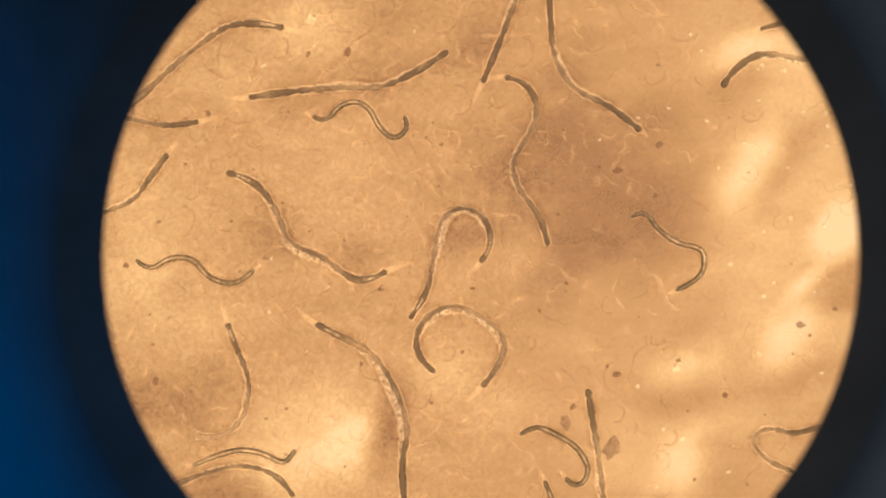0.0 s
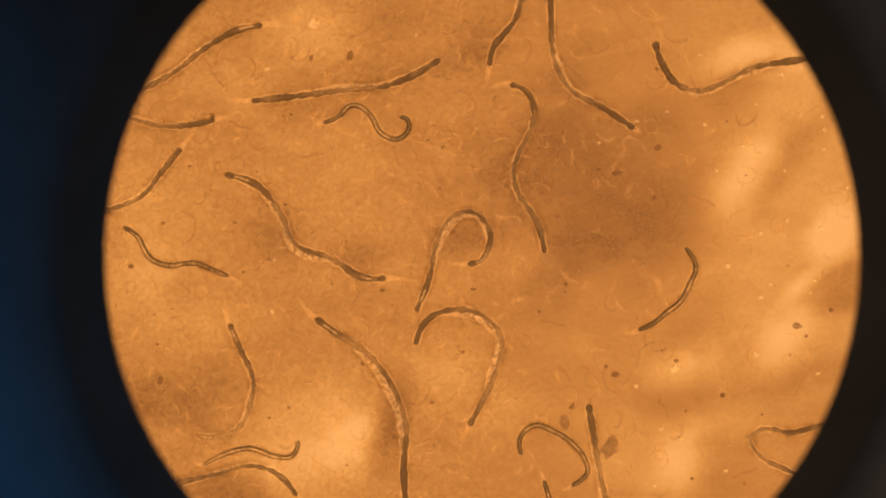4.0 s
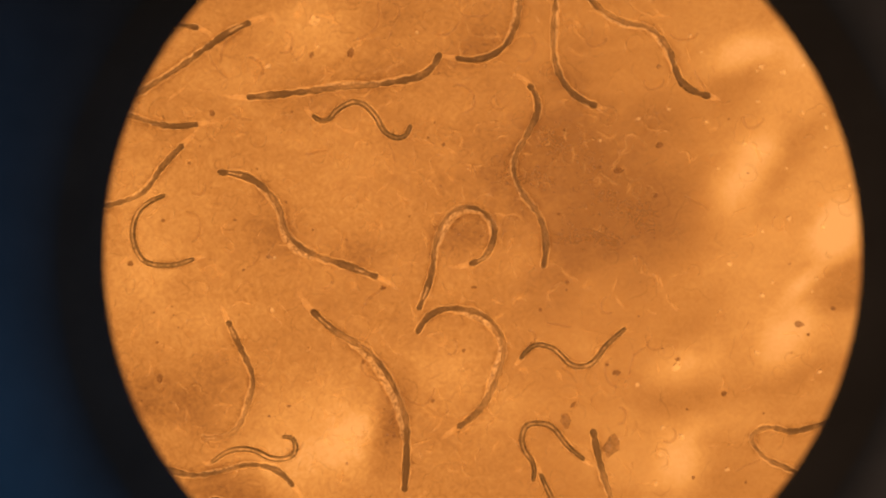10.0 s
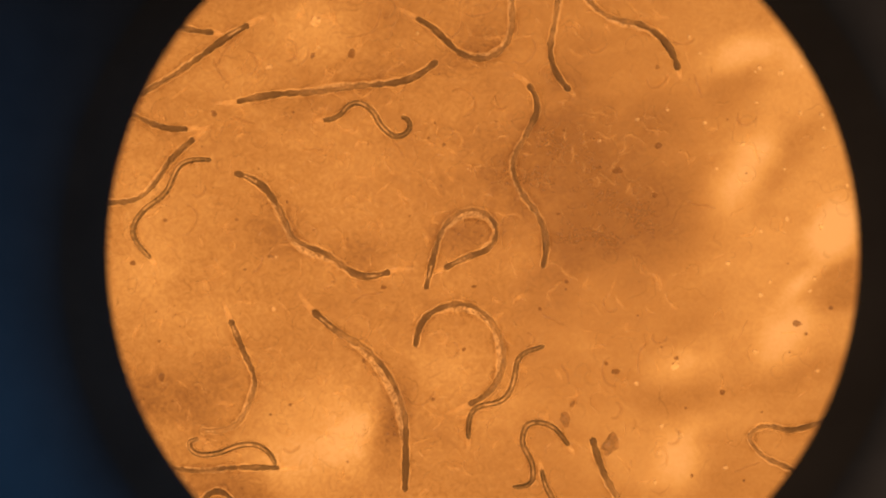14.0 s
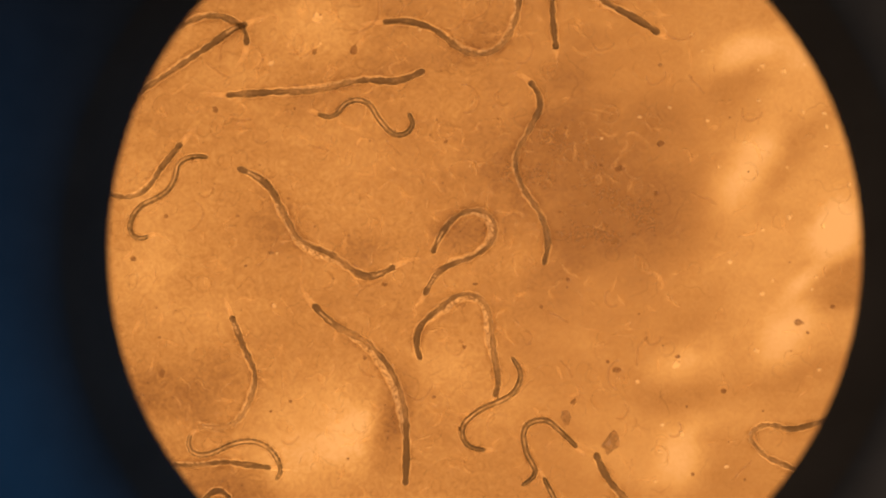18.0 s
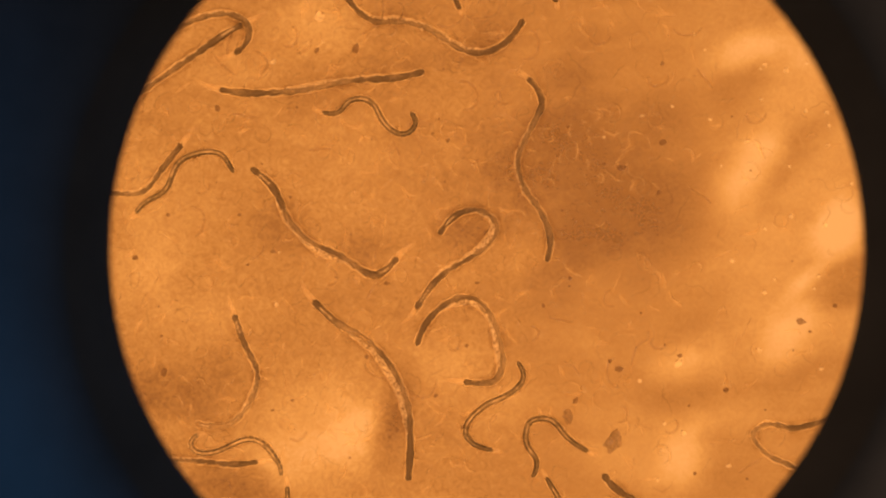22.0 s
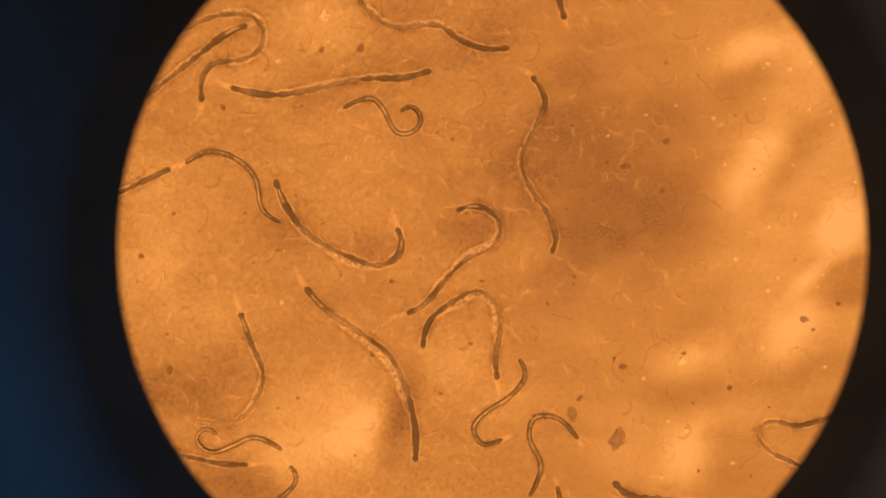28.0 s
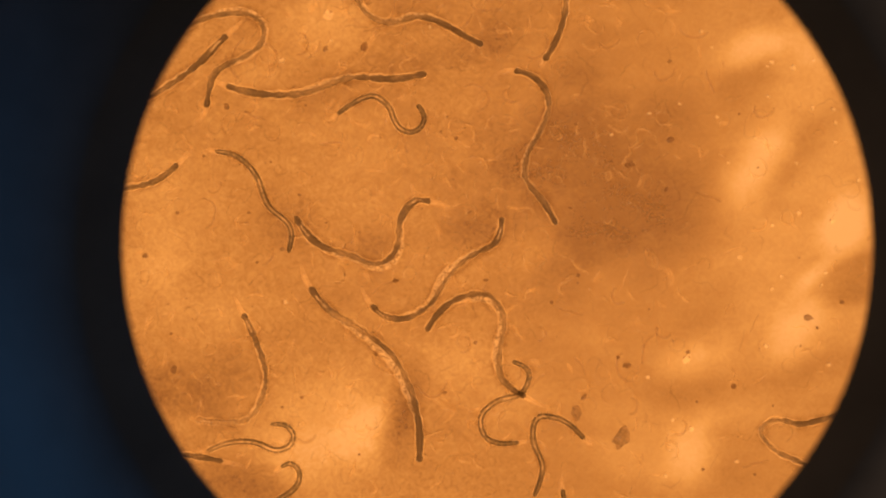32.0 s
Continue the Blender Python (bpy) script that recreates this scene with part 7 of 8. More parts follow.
    at(s, 20, 31, 1612, 92, 1567, 152, 1522, 213, 1476, 273, 1431, 334, 1386, 395, 1341, 455, 1296, 516, 1251, 576, 1206, 637, 1161, 698, 1116, 758, 1071, 819, 1026)
    at(s, 21, -37, 1664, 25, 1620, 86, 1576, 147, 1531, 209, 1487, 270, 1443, 331, 1399, 393, 1355, 454, 1311, 515, 1267, 577, 1223, 638, 1179, 697, 1131, 754, 1082)
    at(s, 23, -145, 1723, -82, 1682, -19, 1640, 44, 1599, 107, 1557, 170, 1515, 233, 1474, 296, 1432, 359, 1391, 422, 1349, 485, 1307, 548, 1266, 611, 1224, 674, 1183)
    at(s, 32, -45, 2018, 8, 1964, 62, 1911, 115, 1858, 169, 1805, 222, 1751, 276, 1698, 330, 1645, 383, 1592, 437, 1538, 490, 1485, 544, 1432, 597, 1378, 651, 1325)
    crawl(s)
    t = worms["T"]
    at(t, 0, 1424, 976, 1465, 988, 1507, 999, 1549, 1010, 1591, 1020, 1633, 1029, 1675, 1039, 1717, 1048, 1759, 1058, 1801, 1067, 1843, 1077, 1885, 1086, 1927, 1095, 1970, 1105)
    at(t, 1.5, 1583, 1020, 1624, 1032, 1665, 1045, 1707, 1057, 1748, 1069, 1789, 1082, 1831, 1094, 1872, 1106, 1914, 1119, 1955, 1131, 1996, 1144, 2038, 1156, 2079, 1168, 2120, 1181)
    at(t, 3, 1732, 1051, 1774, 1062, 1815, 1072, 1857, 1083, 1899, 1093, 1941, 1104, 1983, 1114, 2025, 1124, 2067, 1135, 2109, 1145, 2150, 1156, 2192, 1166, 2234, 1176, 2276, 1187)
    at(t, 32, 1775, 1047, 1817, 1058, 1859, 1068, 1900, 1079, 1942, 1090, 1984, 1100, 2026, 1111, 2068, 1121, 2110, 1132, 2152, 1142, 2193, 1153, 2235, 1164, 2277, 1174, 2319, 1185)
    crawl(t)
    r = worms["R"]
    at(r, 0, 849, 141, 893, 161, 933, 139, 960, 100, 996, 68, 1035, 40, 1079, 20, 1126, 11, 1166, -12, 1173, -60, 1162, -106, 1129, -140, 1087, -165, 1044, -186)
    at(r, 0.5, 895, 130, 942, 117, 989, 100, 1032, 76, 1071, 47, 1113, 20, 1158, -1, 1181, -42, 1176, -91, 1138, -121, 1093, -140, 1053, -170, 1033, -212, 1047, -259)
    at(r, 1.5, 920, 114, 969, 94, 1017, 73, 1065, 49, 1112, 26, 1151, -9, 1173, -57, 1167, -107, 1121, -134, 1076, -160, 1033, -192, 1015, -240, 1038, -283, 1090, -286)
    at(r, 2, 889, 164, 923, 132, 959, 102, 999, 77, 1040, 54, 1082, 32, 1125, 15, 1166, -8, 1185, -51, 1181, -96, 1146, -127, 1107, -154, 1069, -180, 1029, -205)
    at(r, 3, 972, 93, 1017, 74, 1060, 52, 1102, 29, 1142, 3, 1166, -38, 1172, -85, 1146, -124, 1103, -146, 1063, -172, 1045, -216, 1034, -263, 1010, -305, 980, -342)
    at(r, 4.5, 1139, -28, 1152, -66, 1158, -105, 1145, -142, 1116, -170, 1084, -195, 1058, -225, 1039, -260, 1015, -292, 984, -318, 950, -338, 913, -354, 874, -363, 834, -370)
    at(r, 6, 1071, -205, 1057, -250, 1035, -291, 999, -321, 957, -340, 911, -348, 864, -341, 818, -340, 776, -361, 742, -394, 729, -438, 716, -483, 681, -514, 640, -535)
    at(r, 7, 1008, -328, 964, -344, 917, -347, 871, -333, 825, -331, 782, -351, 747, -382, 734, -428, 718, -472, 684, -505, 643, -527, 597, -523, 559, -495, 525, -461)
    at(r, 7.5, 938, -342, 891, -333, 844, -330, 800, -347, 767, -380, 738, -418, 721, -462, 701, -505, 660, -528, 613, -533, 571, -515, 537, -482, 499, -454, 458, -430)
    at(r, 8, 885, -341, 838, -345, 792, -359, 759, -392, 738, -435, 712, -475, 682, -512, 640, -532, 592, -527, 553, -502, 522, -465, 482, -441, 436, -430, 398, -457)
    at(r, 9, 872, -348, 825, -356, 780, -371, 748, -405, 728, -448, 700, -485, 662, -513, 618, -530, 574, -516, 539, -484, 501, -457, 461, -432, 418, -442, 389, -479)
    at(r, 10, 825, -353, 790, -384, 755, -415, 723, -449, 696, -488, 662, -519, 616, -528, 571, -516, 539, -483, 504, -451, 461, -433, 415, -432, 378, -460, 349, -497)
    at(r, 10.5, 760, -404, 747, -449, 722, -489, 684, -516, 639, -531, 594, -519, 554, -494, 513, -471, 473, -446, 428, -434, 385, -454, 348, -483, 316, -518, 288, -556)
    at(r, 11, 754, -418, 742, -465, 717, -505, 672, -525, 624, -526, 582, -503, 542, -476, 498, -455, 453, -439, 405, -445, 364, -470, 330, -504, 305, -546, 287, -591)
    at(r, 12, 673, -525, 627, -531, 584, -518, 553, -483, 518, -452, 476, -432, 431, -427, 392, -451, 362, -486, 338, -526, 327, -571, 317, -616, 294, -656, 263, -691)
    at(r, 13, 527, -469, 486, -448, 442, -435, 398, -449, 365, -481, 344, -521, 342, -567, 334, -612, 306, -649, 271, -679, 228, -695, 183, -704, 149, -734, 126, -775)
    at(r, 14, 462, -439, 416, -454, 372, -471, 340, -506, 331, -553, 322, -600, 305, -645, 275, -681, 233, -699, 186, -707, 144, -725, 123, -767, 118, -815, 118, -863)
    at(r, 14.5, 534, -422, 486, -424, 437, -430, 391, -445, 355, -477, 332, -520, 321, -567, 322, -616, 306, -660, 265, -687, 220, -704, 171, -708, 133, -734, 116, -780)
    at(r, 16.5, 442, -446, 398, -461, 359, -485, 339, -525, 332, -571, 322, -615, 310, -659, 277, -690, 234, -705, 191, -722, 149, -741, 117, -773, 107, -817, 107, -863)
    at(r, 17, 355, -498, 349, -545, 340, -591, 321, -634, 287, -667, 245, -689, 204, -713, 163, -737, 128, -768, 100, -806, 94, -852, 116, -893, 156, -916, 204, -916)
    at(r, 18, 308, -500, 337, -540, 350, -586, 336, -633, 307, -671, 264, -696, 218, -715, 173, -735, 133, -764, 97, -798, 87, -845, 105, -890, 146, -914, 196, -918)
    at(r, 19, 319, -484, 343, -524, 351, -570, 339, -615, 315, -655, 278, -682, 236, -703, 195, -726, 153, -747, 115, -774, 95, -816, 91, -862, 118, -898, 161, -917)
    at(r, 20, 344, -573, 341, -621, 320, -662, 276, -681, 231, -694, 189, -717, 148, -742, 116, -777, 101, -822, 105, -869, 140, -900, 180, -926, 221, -952, 262, -975)
    at(r, 21, 336, -624, 305, -660, 268, -688, 221, -697, 175, -707, 139, -736, 112, -775, 110, -821, 128, -865, 160, -898, 201, -921, 236, -953, 258, -995, 274, -1039)
    at(r, 22, 324, -525, 349, -565, 350, -610, 320, -647, 282, -675, 239, -696, 194, -714, 156, -743, 121, -776, 96, -816, 97, -862, 128, -896, 172, -914, 219, -925)
    at(r, 23, 306, -535, 347, -559, 354, -602, 329, -643, 298, -678, 257, -703, 214, -723, 173, -748, 131, -771, 103, -808, 112, -854, 139, -893, 181, -915, 227, -929)
    at(r, 24, 332, -576, 331, -624, 312, -666, 267, -681, 220, -689, 177, -709, 138, -736, 113, -776, 112, -823, 127, -868, 164, -898, 201, -927, 227, -967, 247, -1011)
    at(r, 25, 303, -528, 332, -567, 339, -613, 315, -654, 279, -687, 234, -702, 187, -713, 146, -739, 113, -774, 101, -819, 119, -864, 149, -901, 191, -925, 236, -942)
    at(r, 27.5, 290, -476, 319, -513, 335, -557, 335, -604, 323, -650, 294, -686, 253, -709, 210, -728, 168, -750, 126, -771, 103, -810, 109, -857, 137, -894, 177, -918)
    at(r, 28, 311, -522, 335, -562, 339, -608, 315, -648, 283, -683, 247, -713, 206, -736, 167, -762, 131, -794, 108, -833, 119, -878, 151, -910, 197, -904, 241, -887)
    at(r, 29, 318, -578, 323, -626, 305, -669, 260, -688, 215, -706, 174, -733, 138, -764, 120, -809, 121, -858, 149, -897, 192, -915, 225, -881, 246, -837, 260, -790)
    at(r, 30, 272, -529, 314, -554, 339, -594, 331, -643, 308, -685, 265, -707, 217, -719, 174, -741, 135, -770, 107, -810, 110, -859, 134, -901, 181, -899, 227, -882)
    at(r, 31, 269, -527, 311, -545, 341, -578, 338, -624, 321, -667, 291, -701, 246, -713, 200, -720, 160, -741, 125, -771, 103, -811, 108, -857, 136, -892, 180, -905)
    at(r, 32, 260, -540, 310, -557, 341, -595, 330, -647, 300, -689, 250, -703, 199, -717, 156, -747, 123, -787, 124, -839, 147, -886, 194, -908, 246, -910, 299, -905)
    crawl(r)
    u = worms["U"]
    at(u, 0, 352, -824, 389, -803, 430, -791, 471, -802, 509, -821, 546, -841, 582, -864, 614, -893, 637, -929, 652, -968, 648, -1010, 621, -1042, 582, -1043, 552, -1013)
    at(u, 1.5, 379, -799, 425, -787, 471, -790, 505, -822, 536, -857, 576, -881, 618, -902, 652, -934, 666, -979, 656, -1023, 619, -1050, 575, -1043, 546, -1007, 563, -965)
    at(u, 2, 353, -812, 394, -792, 439, -790, 481, -809, 518, -835, 549, -869, 580, -903, 619, -926, 659, -947, 671, -989, 655, -1032, 616, -1054, 573, -1047, 544, -1011)
    at(u, 3, 343, -894, 348, -849, 371, -812, 409, -790, 453, -787, 493, -807, 530, -831, 569, -853, 605, -880, 633, -914, 648, -956, 651, -1000, 624, -1033, 585, -1054)
    at(u, 6, 406, -959, 369, -921, 347, -874, 361, -824, 397, -789, 450, -791, 500, -806, 544, -834, 583, -870, 618, -909, 651, -949, 662, -998, 623, -1032, 576, -1055)
    at(u, 7, 410, -969, 376, -933, 350, -890, 353, -842, 380, -800, 427, -790, 475, -799, 518, -824, 554, -859, 590, -893, 628, -925, 660, -963, 654, -1010, 626, -1051)
    at(u, 7.5, 411, -983, 382, -946, 359, -905, 351, -859, 359, -813, 399, -791, 446, -789, 487, -812, 523, -842, 562, -869, 600, -896, 632, -931, 648, -975, 652, -1022)
    at(u, 8, 415, -992, 388, -957, 366, -919, 356, -877, 366, -834, 391, -799, 433, -788, 477, -794, 513, -817, 541, -851, 569, -886, 599, -918, 628, -951, 656, -985)
    at(u, 9, 414, -1058, 419, -1011, 415, -964, 390, -925, 360, -888, 360, -842, 380, -800, 422, -785, 469, -794, 508, -818, 539, -854, 570, -889, 606, -919, 643, -949)
    at(u, 10, 407, -1044, 414, -998, 405, -954, 377, -916, 360, -874, 361, -828, 384, -789, 429, -782, 475, -788, 511, -816, 539, -854, 569, -889, 604, -919, 640, -948)
    at(u, 11, 389, -1076, 407, -1033, 414, -987, 394, -946, 369, -907, 362, -861, 368, -815, 402, -786, 448, -781, 491, -795, 523, -829, 554, -864, 590, -894, 626, -923)
    at(u, 13, 353, -1083, 391, -1054, 417, -1015, 403, -970, 379, -929, 364, -883, 355, -836, 379, -798, 424, -782, 470, -788, 511, -814, 547, -846, 577, -883, 603, -923)
    at(u, 14.5, 308, -1073, 354, -1080, 397, -1066, 412, -1022, 411, -975, 388, -935, 366, -893, 363, -846, 373, -801, 415, -784, 462, -787, 503, -809, 535, -844, 563, -882)
    at(u, 17, 365, -1078, 401, -1052, 422, -1013, 405, -971, 382, -931, 372, -887, 367, -842, 386, -802, 429, -787, 474, -787, 511, -814, 541, -847, 574, -879, 606, -912)
    at(u, 19, 347, -1077, 387, -1055, 412, -1019, 395, -977, 374, -936, 365, -892, 361, -846, 380, -806, 420, -784, 465, -787, 503, -812, 539, -840, 573, -870, 606, -903)
    at(u, 20, 405, -1069, 416, -1024, 410, -979, 383, -941, 360, -901, 358, -855, 368, -810, 402, -782, 448, -780, 491, -796, 525, -827, 557, -860, 591, -891, 625, -923)
    at(u, 21, 386, -1061, 412, -1024, 414, -980, 387, -942, 367, -901, 364, -856, 373, -811, 410, -784, 455, -776, 495, -796, 526, -830, 557, -864, 593, -892, 630, -920)
    at(u, 23, 400, -1042, 411, -998, 409, -953, 384, -915, 366, -874, 370, -828, 390, -789, 435, -782, 479, -793, 512, -824, 540, -860, 575, -889, 614, -913, 654, -934)
    at(u, 24, 350, -1105, 383, -1072, 411, -1035, 415, -989, 392, -948, 370, -907, 367, -860, 376, -814, 408, -784, 455, -783, 499, -797, 535, -828, 563, -865, 589, -905)
    at(u, 25, 357, -1146, 381, -1103, 400, -1059, 407, -1011, 392, -965, 370, -921, 363, -873, 366, -824, 392, -786, 440, -778, 486, -791, 519, -827, 549, -865, 581, -902)
    at(u, 28, 362, -1147, 385, -1104, 403, -1059, 413, -1012, 403, -965, 378, -924, 361, -879, 363, -831, 383, -788, 430, -779, 478, -786, 519, -811, 552, -847, 581, -886)
    at(u, 29, 371, -1158, 389, -1114, 404, -1069, 409, -1022, 396, -976, 375, -934, 362, -888, 365, -841, 380, -797, 425, -784, 472, -789, 512, -814, 542, -851, 567, -891)
    at(u, 30, 364, -1155, 383, -1113, 397, -1069, 401, -1024, 387, -980, 370, -938, 363, -893, 366, -847, 381, -804, 422, -786, 467, -788, 507, -811, 537, -846, 559, -886)
    at(u, 32, 364, -1152, 382, -1107, 396, -1061, 402, -1013, 388, -967, 367, -923, 358, -876, 361, -827, 386, -789, 434, -789, 481, -800, 523, -824, 559, -856, 593, -891)
    crawl(u)
    x = worms["X"]
    at(x, 0, 654, -619, 663, -677, 672, -735, 681, -793, 691, -851, 701, -909, 708, -968, 715, -1026, 721, -1085, 727, -1143, 732, -1202, 738, -1260, 744, -1319, 750, -1378)
    at(x, 3, 661, -683, 671, -741, 681, -799, 691, -857, 700, -915, 710, -973, 721, -1031, 733, -1088, 745, -1146, 756, -1204, 768, -1261, 780, -1319, 792, -1377, 804, -1434)
    at(x, 6, 665, -695, 671, -753, 679, -812, 688, -870, 699, -927, 712, -985, 725, -1042, 739, -1099, 753, -1157, 768, -1214, 782, -1271, 796, -1328, 810, -1385, 825, -1442)
    at(x, 7.5, 673, -742, 679, -801, 687, -859, 696, -917, 707, -975, 723, -1032, 744, -1087, 766, -1141, 789, -1196, 811, -1250, 834, -1304, 857, -1359, 879, -1413, 902, -1467)
    at(x, 9, 676, -789, 687, -847, 699, -905, 713, -962, 728, -1019, 745, -1075, 762, -1131, 779, -1187, 797, -1244, 814, -1300, 831, -1356, 849, -1412, 866, -1469, 883, -1525)
    at(x, 11, 675, -818, 685, -876, 698, -934, 713, -990, 732, -1046, 752, -1102, 773, -1157, 793, -1212, 814, -1267, 835, -1322, 855, -1377, 876, -1432, 897, -1487, 918, -1542)
    at(x, 13, 674, -834, 687, -891, 703, -948, 722, -1003, 747, -1057, 775, -1108, 804, -1160, 833, -1211, 861, -1263, 890, -1314, 919, -1365, 947, -1417, 976, -1468, 1005, -1520)
    at(x, 17, 687, -917, 708, -972, 733, -1025, 766, -1074, 803, -1119, 842, -1164, 880, -1208, 918, -1253, 957, -1298, 995, -1342, 1033, -1387, 1072, -1432, 1110, -1476, 1148, -1521)
    at(x, 19, 690, -940, 714, -994, 743, -1045, 783, -1089, 827, -1128, 872, -1165, 917, -1203, 962, -1241, 1007, -1279, 1052, -1317, 1097, -1355, 1142, -1393, 1187, -1431, 1232, -1469)
    at(x, 20, 702, -984, 735, -1032, 774, -1076, 818, -1115, 864, -1152, 910, -1189, 956, -1226, 1001, -1263, 1047, -1300, 1093, -1336, 1139, -1373, 1185, -1410, 1231, -1447, 1277, -1484)
    at(x, 21, 719, -1029, 757, -1075, 802, -1113, 852, -1143, 902, -1173, 953, -1203, 1004, -1233, 1054, -1263, 1105, -1293, 1156, -1323, 1206, -1353, 1257, -1383, 1307, -1413, 1358, -1443)
    at(x, 23, 705, -1023, 740, -1070, 785, -1108, 838, -1134, 891, -1158, 945, -1182, 999, -1207, 1052, -1231, 1106, -1255, 1160, -1279, 1213, -1303, 1267, -1327, 1321, -1351, 1374, -1376)
    at(x, 24, 712, -1014, 745, -1063, 787, -1104, 839, -1131, 894, -1152, 949, -1172, 1004, -1192, 1060, -1212, 1115, -1233, 1170, -1253, 1225, -1273, 1281, -1293, 1336, -1313, 1391, -1334)
    at(x, 25, 706, -1011, 740, -1059, 782, -1101, 834, -1128, 889, -1147, 946, -1165, 1002, -1182, 1058, -1199, 1114, -1217, 1170, -1234, 1227, -1252, 1283, -1269, 1339, -1286, 1395, -1304)
    at(x, 28, 740, -1074, 781, -1117, 833, -1143, 891, -1150, 950, -1154, 1008, -1158, 1067, -1161, 1126, -1165, 1184, -1169, 1243, -1173, 1302, -1177, 1361, -1181, 1419, -1185, 1478, -1189)
    at(x, 29, 780, -1113, 830, -1144, 883, -1168, 939, -1187, 994, -1207, 1050, -1226, 1105, -1246, 1161, -1265, 1216, -1285, 1272, -1305, 1327, -1324, 1383, -1344, 1438, -1363, 1494, -1383)
    at(x, 30, 849, -1166, 902, -1192, 955, -1218, 1007, -1244, 1060, -1270, 1113, -1296, 1166, -1322, 1218, -1348, 1271, -1375, 1324, -1401, 1376, -1427, 1429, -1453, 1482, -1479, 1535, -1505)
    at(x, 32, 887, -1202, 940, -1228, 993, -1254, 1045, -1281, 1098, -1307, 1151, -1333, 1203, -1359, 1256, -1385, 1309, -1411, 1361, -1438, 1414, -1464, 1467, -1490, 1520, -1516, 1572, -1542)
    crawl(x)
    y = worms["Y"]
    at(y, 0, 459, -1025, 474, -1062, 488, -1098, 503, -1135, 517, -1171, 532, -1207, 546, -1244, 560, -1280, 575, -1317, 589, -1353, 604, -1390, 618, -1426, 633, -1463, 647, -1499)
    at(y, 6, 457, -1030, 468, -1067, 479, -1105, 490, -1142, 502, -1180, 513, -1218, 524, -1255, 535, -1293, 547, -1330, 558, -1368, 569, -1405, 580, -1443, 592, -1481, 603, -1518)
    at(y, 9, 440, -1012, 457, -1047, 475, -1083, 492, -1118, 510, -1153, 527, -1188, 545, -1223, 562, -1258, 580, -1293, 597, -1328, 615, -1363, 632, -1398, 650, -1434, 667, -1469)
    at(y, 13, 445, -987, 451, -1025, 461, -1063, 478, -1098, 500, -1131, 523, -1163, 546, -1195, 568, -1227, 591, -1259, 613, -1291, 636, -1323, 659, -1355, 681, -1387, 704, -1419)
    at(y, 17, 454, -1040, 473, -1074, 493, -1108, 512, -1142, 532, -1176, 552, -1210, 571, -1244, 591, -1278, 610, -1312, 630, -1346, 650, -1380, 669, -1414, 689, -1448, 708, -1482)
    at(y, 19, 454, -1038, 469, -1074, 485, -1110, 501, -1146, 517, -1182, 532, -1218, 548, -1254, 564, -1290, 579, -1326, 595, -1362, 611, -1398, 627, -1434, 642, -1469, 658, -1505)
    at(y, 21, 457, -1043, 477, -1077, 496, -1111, 516, -1145, 536, -1179, 555, -1213, 575, -1247, 594, -1281, 614, -1315, 634, -1349, 653, -1383, 673, -1417, 692, -1451, 712, -1485)
    at(y, 23, 456, -1042, 476, -1076, 495, -1110, 515, -1144, 535, -1178, 554, -1212, 574, -1246, 593, -1280, 613, -1314, 633, -1348, 652, -1382, 672, -1416, 692, -1450, 711, -1484)
    at(y, 25, 466, -1017, 476, -1056, 485, -1094, 494, -1132, 503, -1170, 513, -1208, 522, -1246, 531, -1284, 541, -1322, 550, -1360, 559, -1399, 569, -1437, 578, -1475, 587, -1513)
    at(y, 28, 485, -1096, 495, -1133, 506, -1171, 517, -1209, 528, -1246, 538, -1284, 549, -1322, 560, -1360, 571, -1397, 581, -1435, 592, -1473, 603, -1511, 614, -1548, 624, -1586)
    at(y, 30, 491, -1090, 498, -1129, 504, -1168, 511, -1206, 518, -1245, 524, -1284, 531, -1322, 537, -1361, 544, -1400, 551, -1438, 557, -1477, 564, -1516, 570, -1554, 577, -1593)
    at(y, 32, 491, -1114, 497, -1152, 503, -1191, 509, -1230, 515, -1269, 521, -1308, 527, -1346, 533, -1385, 538, -1424, 544, -1463, 550, -1501, 556, -1540, 562, -1579, 568, -1618)
    crawl(y)
    z = worms["Z"]
    at(z, 9, 1747, -772, 1685, -792, 1623, -810, 1559, -820, 1497, -804, 1434, -806, 1387, -848, 1416, -903, 1464, -946, 1523, -972, 1582, -999, 1639, -1029, 1697, -1059, 1754, -1089)
    crawl(z)
    w = worms["W"]
    at(w, 0, 288, 766, 355, 748, 406, 703, 430, 639, 421, 571, 393, 508, 357, 449, 326, 388, 334, 320, 361, 256, 402, 201, 441, 144, 464, 79, 480, 12)
    at(w, 3, 276, 755, 346, 751, 402, 712, 431, 649, 423, 580, 394, 516, 357, 457, 323, 396, 320, 326, 339, 259, 381, 203, 422, 146, 449, 81, 471, 15)
    at(w, 6, 394, 739, 425, 678, 424, 611, 395, 550, 365, 488, 332, 428, 318, 362, 338, 297, 370, 237, 416, 186, 453, 129, 468, 63, 467, -6, 454, -73)
    at(w, 9, 390, 739, 425, 679, 429, 612, 401, 548, 370, 487, 334, 428, 322, 361, 341, 294, 374, 233, 418, 180, 449, 119, 464, 51, 464, -18, 453, -86)
    at(w, 13, 387, 742, 422, 682, 426, 614, 398, 550, 366, 487, 330, 428, 319, 360, 339, 293, 372, 232, 416, 178, 448, 116, 466, 49, 466, -21, 453, -89)
    at(w, 17, 383, 742, 423, 685, 430, 618, 399, 556, 367, 494, 333, 433, 321, 365, 341, 298, 372, 236, 414, 180, 447, 119, 466, 52, 467, -17, 450, -85)
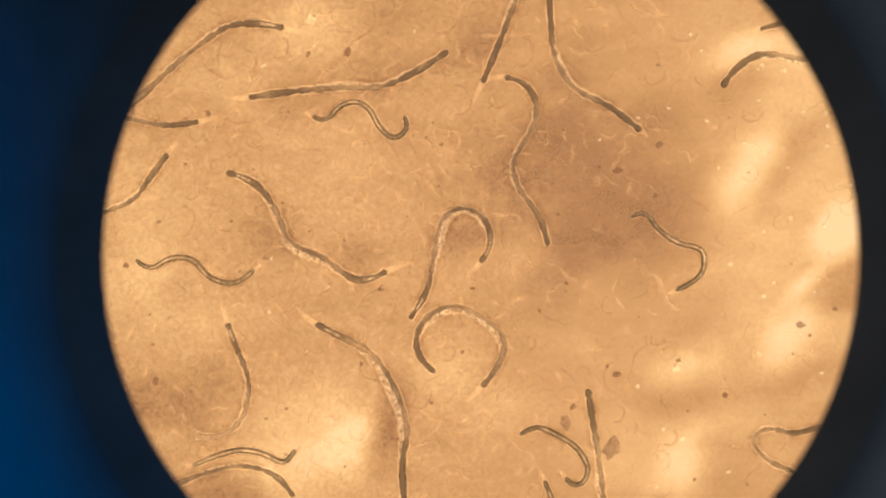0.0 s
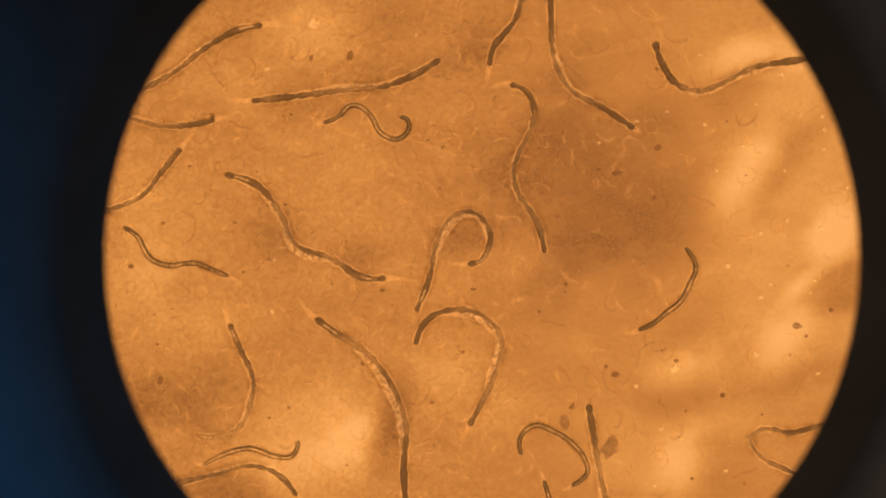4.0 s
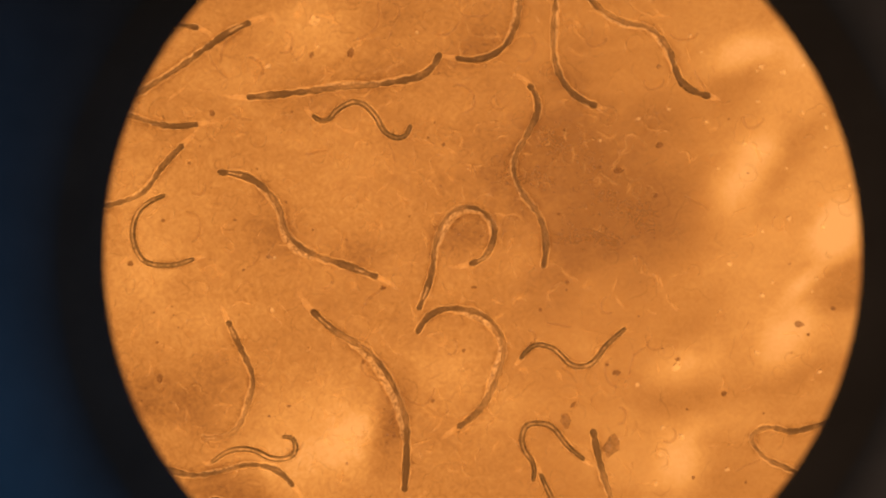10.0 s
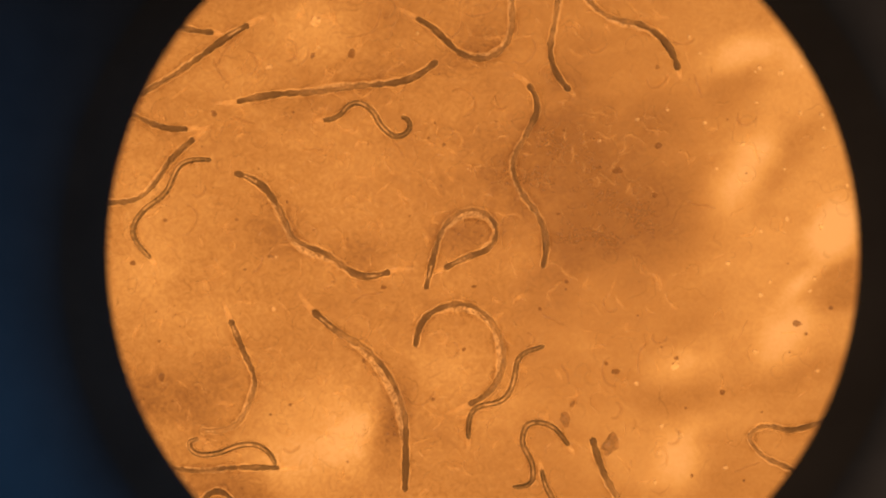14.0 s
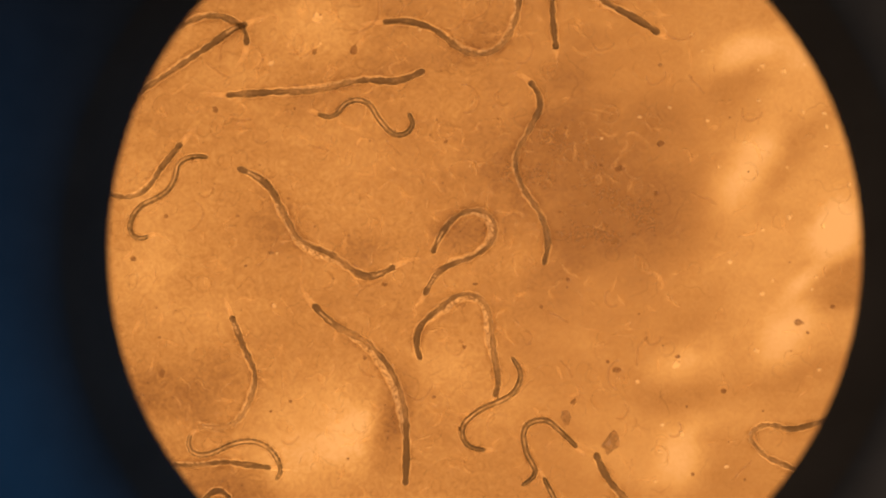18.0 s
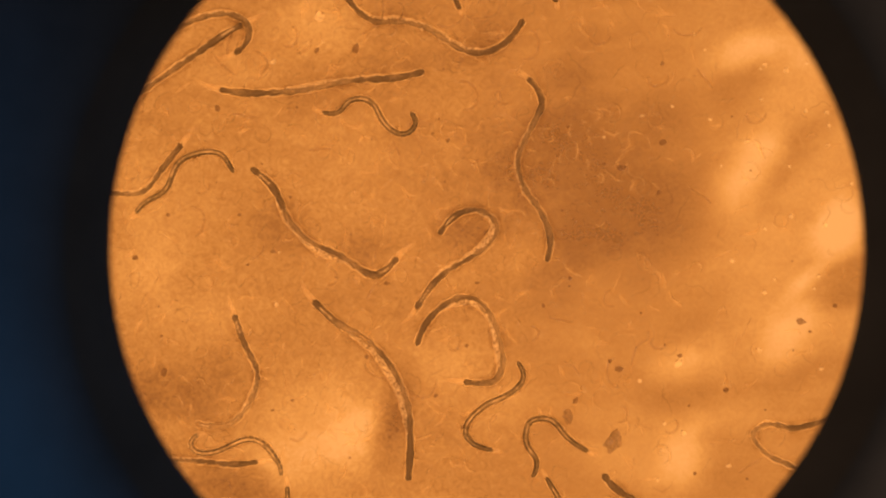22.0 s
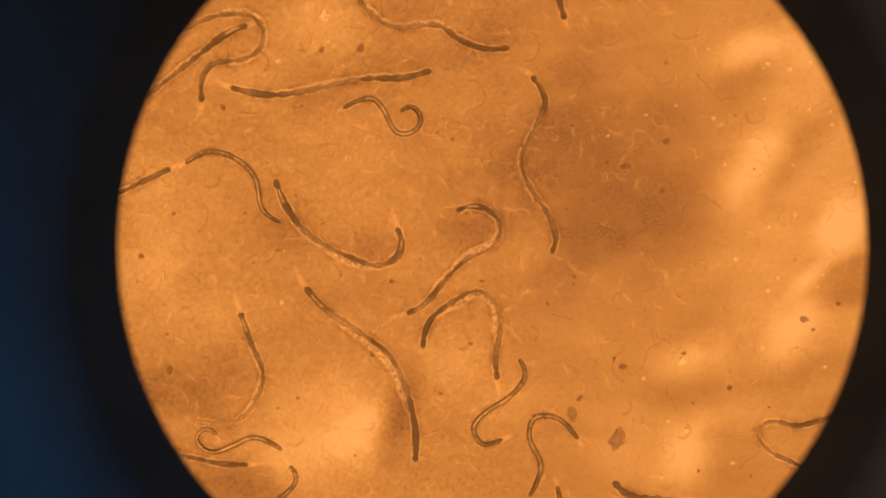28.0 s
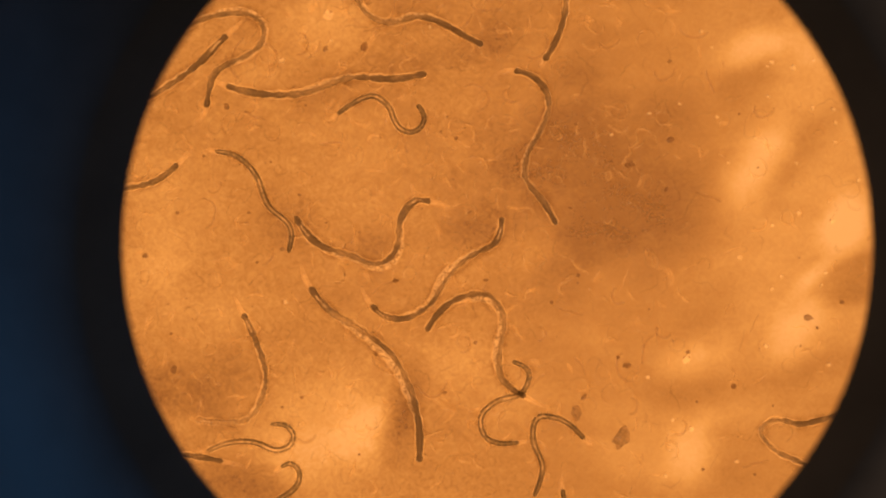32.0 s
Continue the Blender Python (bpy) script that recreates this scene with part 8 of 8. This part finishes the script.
    at(w, 19, 378, 746, 422, 692, 432, 625, 404, 561, 373, 498, 337, 438, 324, 370, 341, 302, 371, 239, 413, 183, 445, 121, 466, 54, 468, -15, 453, -84)
    at(w, 21, 366, 750, 411, 696, 433, 631, 406, 567, 373, 505, 343, 443, 324, 376, 335, 307, 362, 243, 405, 187, 439, 126, 464, 61, 470, -8, 456, -77)
    at(w, 23, 364, 754, 411, 702, 430, 636, 403, 571, 373, 507, 339, 446, 322, 378, 333, 309, 360, 244, 402, 187, 438, 127, 466, 62, 470, -8, 454, -76)
    at(w, 25, 362, 752, 410, 701, 430, 636, 403, 572, 374, 508, 342, 446, 324, 378, 329, 308, 351, 242, 392, 185, 431, 127, 463, 64, 471, -4, 454, -72)
    at(w, 28, 364, 756, 406, 701, 427, 637, 405, 573, 375, 511, 344, 450, 319, 387, 328, 320, 357, 258, 393, 200, 433, 145, 464, 83, 477, 17, 457, -49)
    at(w, 30, 364, 761, 401, 710, 422, 651, 410, 589, 387, 530, 360, 473, 330, 417, 320, 355, 335, 294, 359, 235, 394, 183, 426, 128, 448, 69, 467, 8)
    at(w, 31, 337, 771, 383, 726, 410, 669, 414, 605, 397, 544, 365, 489, 338, 431, 323, 369, 322, 305, 341, 244, 373, 189, 417, 142, 452, 89, 472, 28)
    at(w, 32, 269, 775, 333, 759, 386, 722, 420, 666, 426, 602, 405, 540, 378, 480, 344, 424, 323, 362, 320, 297, 352, 241, 396, 192, 431, 136, 462, 79)
    crawl(w)
    ab = worms["AB"]
    at(ab, 0, -930, -1298, -976, -1288, -1023, -1285, -1070, -1290, -1116, -1299, -1162, -1309, -1208, -1318, -1254, -1327, -1300, -1337, -1347, -1346, -1393, -1356, -1439, -1365, -1485, -1375, -1531, -1384)
    at(ab, 12, -943, -1150, -975, -1116, -1019, -1102, -1062, -1120, -1097, -1151, -1124, -1190, -1150, -1229, -1176, -1268, -1202, -1307, -1229, -1346, -1255, -1385, -1281, -1424, -1307, -1464, -1334, -1503)
    at(ab, 16.5, -943, -1151, -974, -1116, -1017, -1101, -1058, -1123, -1090, -1158, -1111, -1200, -1130, -1243, -1149, -1285, -1169, -1328, -1188, -1371, -1207, -1414, -1226, -1457, -1246, -1500, -1265, -1543)
    at(ab, 20, -971, -1144, -1004, -1111, -1042, -1131, -1067, -1171, -1082, -1215, -1095, -1260, -1109, -1306, -1122, -1351, -1135, -1396, -1148, -1441, -1161, -1486, -1175, -1532, -1188, -1577, -1201, -1622)
    at(ab, 21, -941, -1138, -982, -1120, -1013, -1155, -1035, -1196, -1053, -1240, -1070, -1283, -1087, -1327, -1105, -1371, -1122, -1415, -1140, -1458, -1157, -1502, -1174, -1546, -1192, -1590, -1209, -1634)
    at(ab, 23, -966, -1201, -1011, -1191, -1035, -1229, -1049, -1274, -1062, -1320, -1076, -1365, -1089, -1410, -1103, -1455, -1116, -1500, -1129, -1545, -1143, -1590, -1156, -1636, -1170, -1681, -1183, -1726)
    at(ab, 32, -1002, -1360, -1048, -1351, -1095, -1348, -1142, -1353, -1188, -1362, -1234, -1372, -1280, -1381, -1326, -1391, -1372, -1401, -1418, -1410, -1464, -1420, -1510, -1430, -1556, -1439, -1603, -1449)
    crawl(ab)
    for ob, x, y, turn, swing, drift in larvae:
        phase = x * 9 + y * 5
        walk(ob, [(t, pose((x + drift * math.sin(phase + 0.55 * t)) * MM, (y + drift * math.cos(phase * 2 + 0.4 * t)) * MM, 0, 0, 0, turn + swing * math.sin(phase + 1.1 * t))) for t in range(33)])


motions()
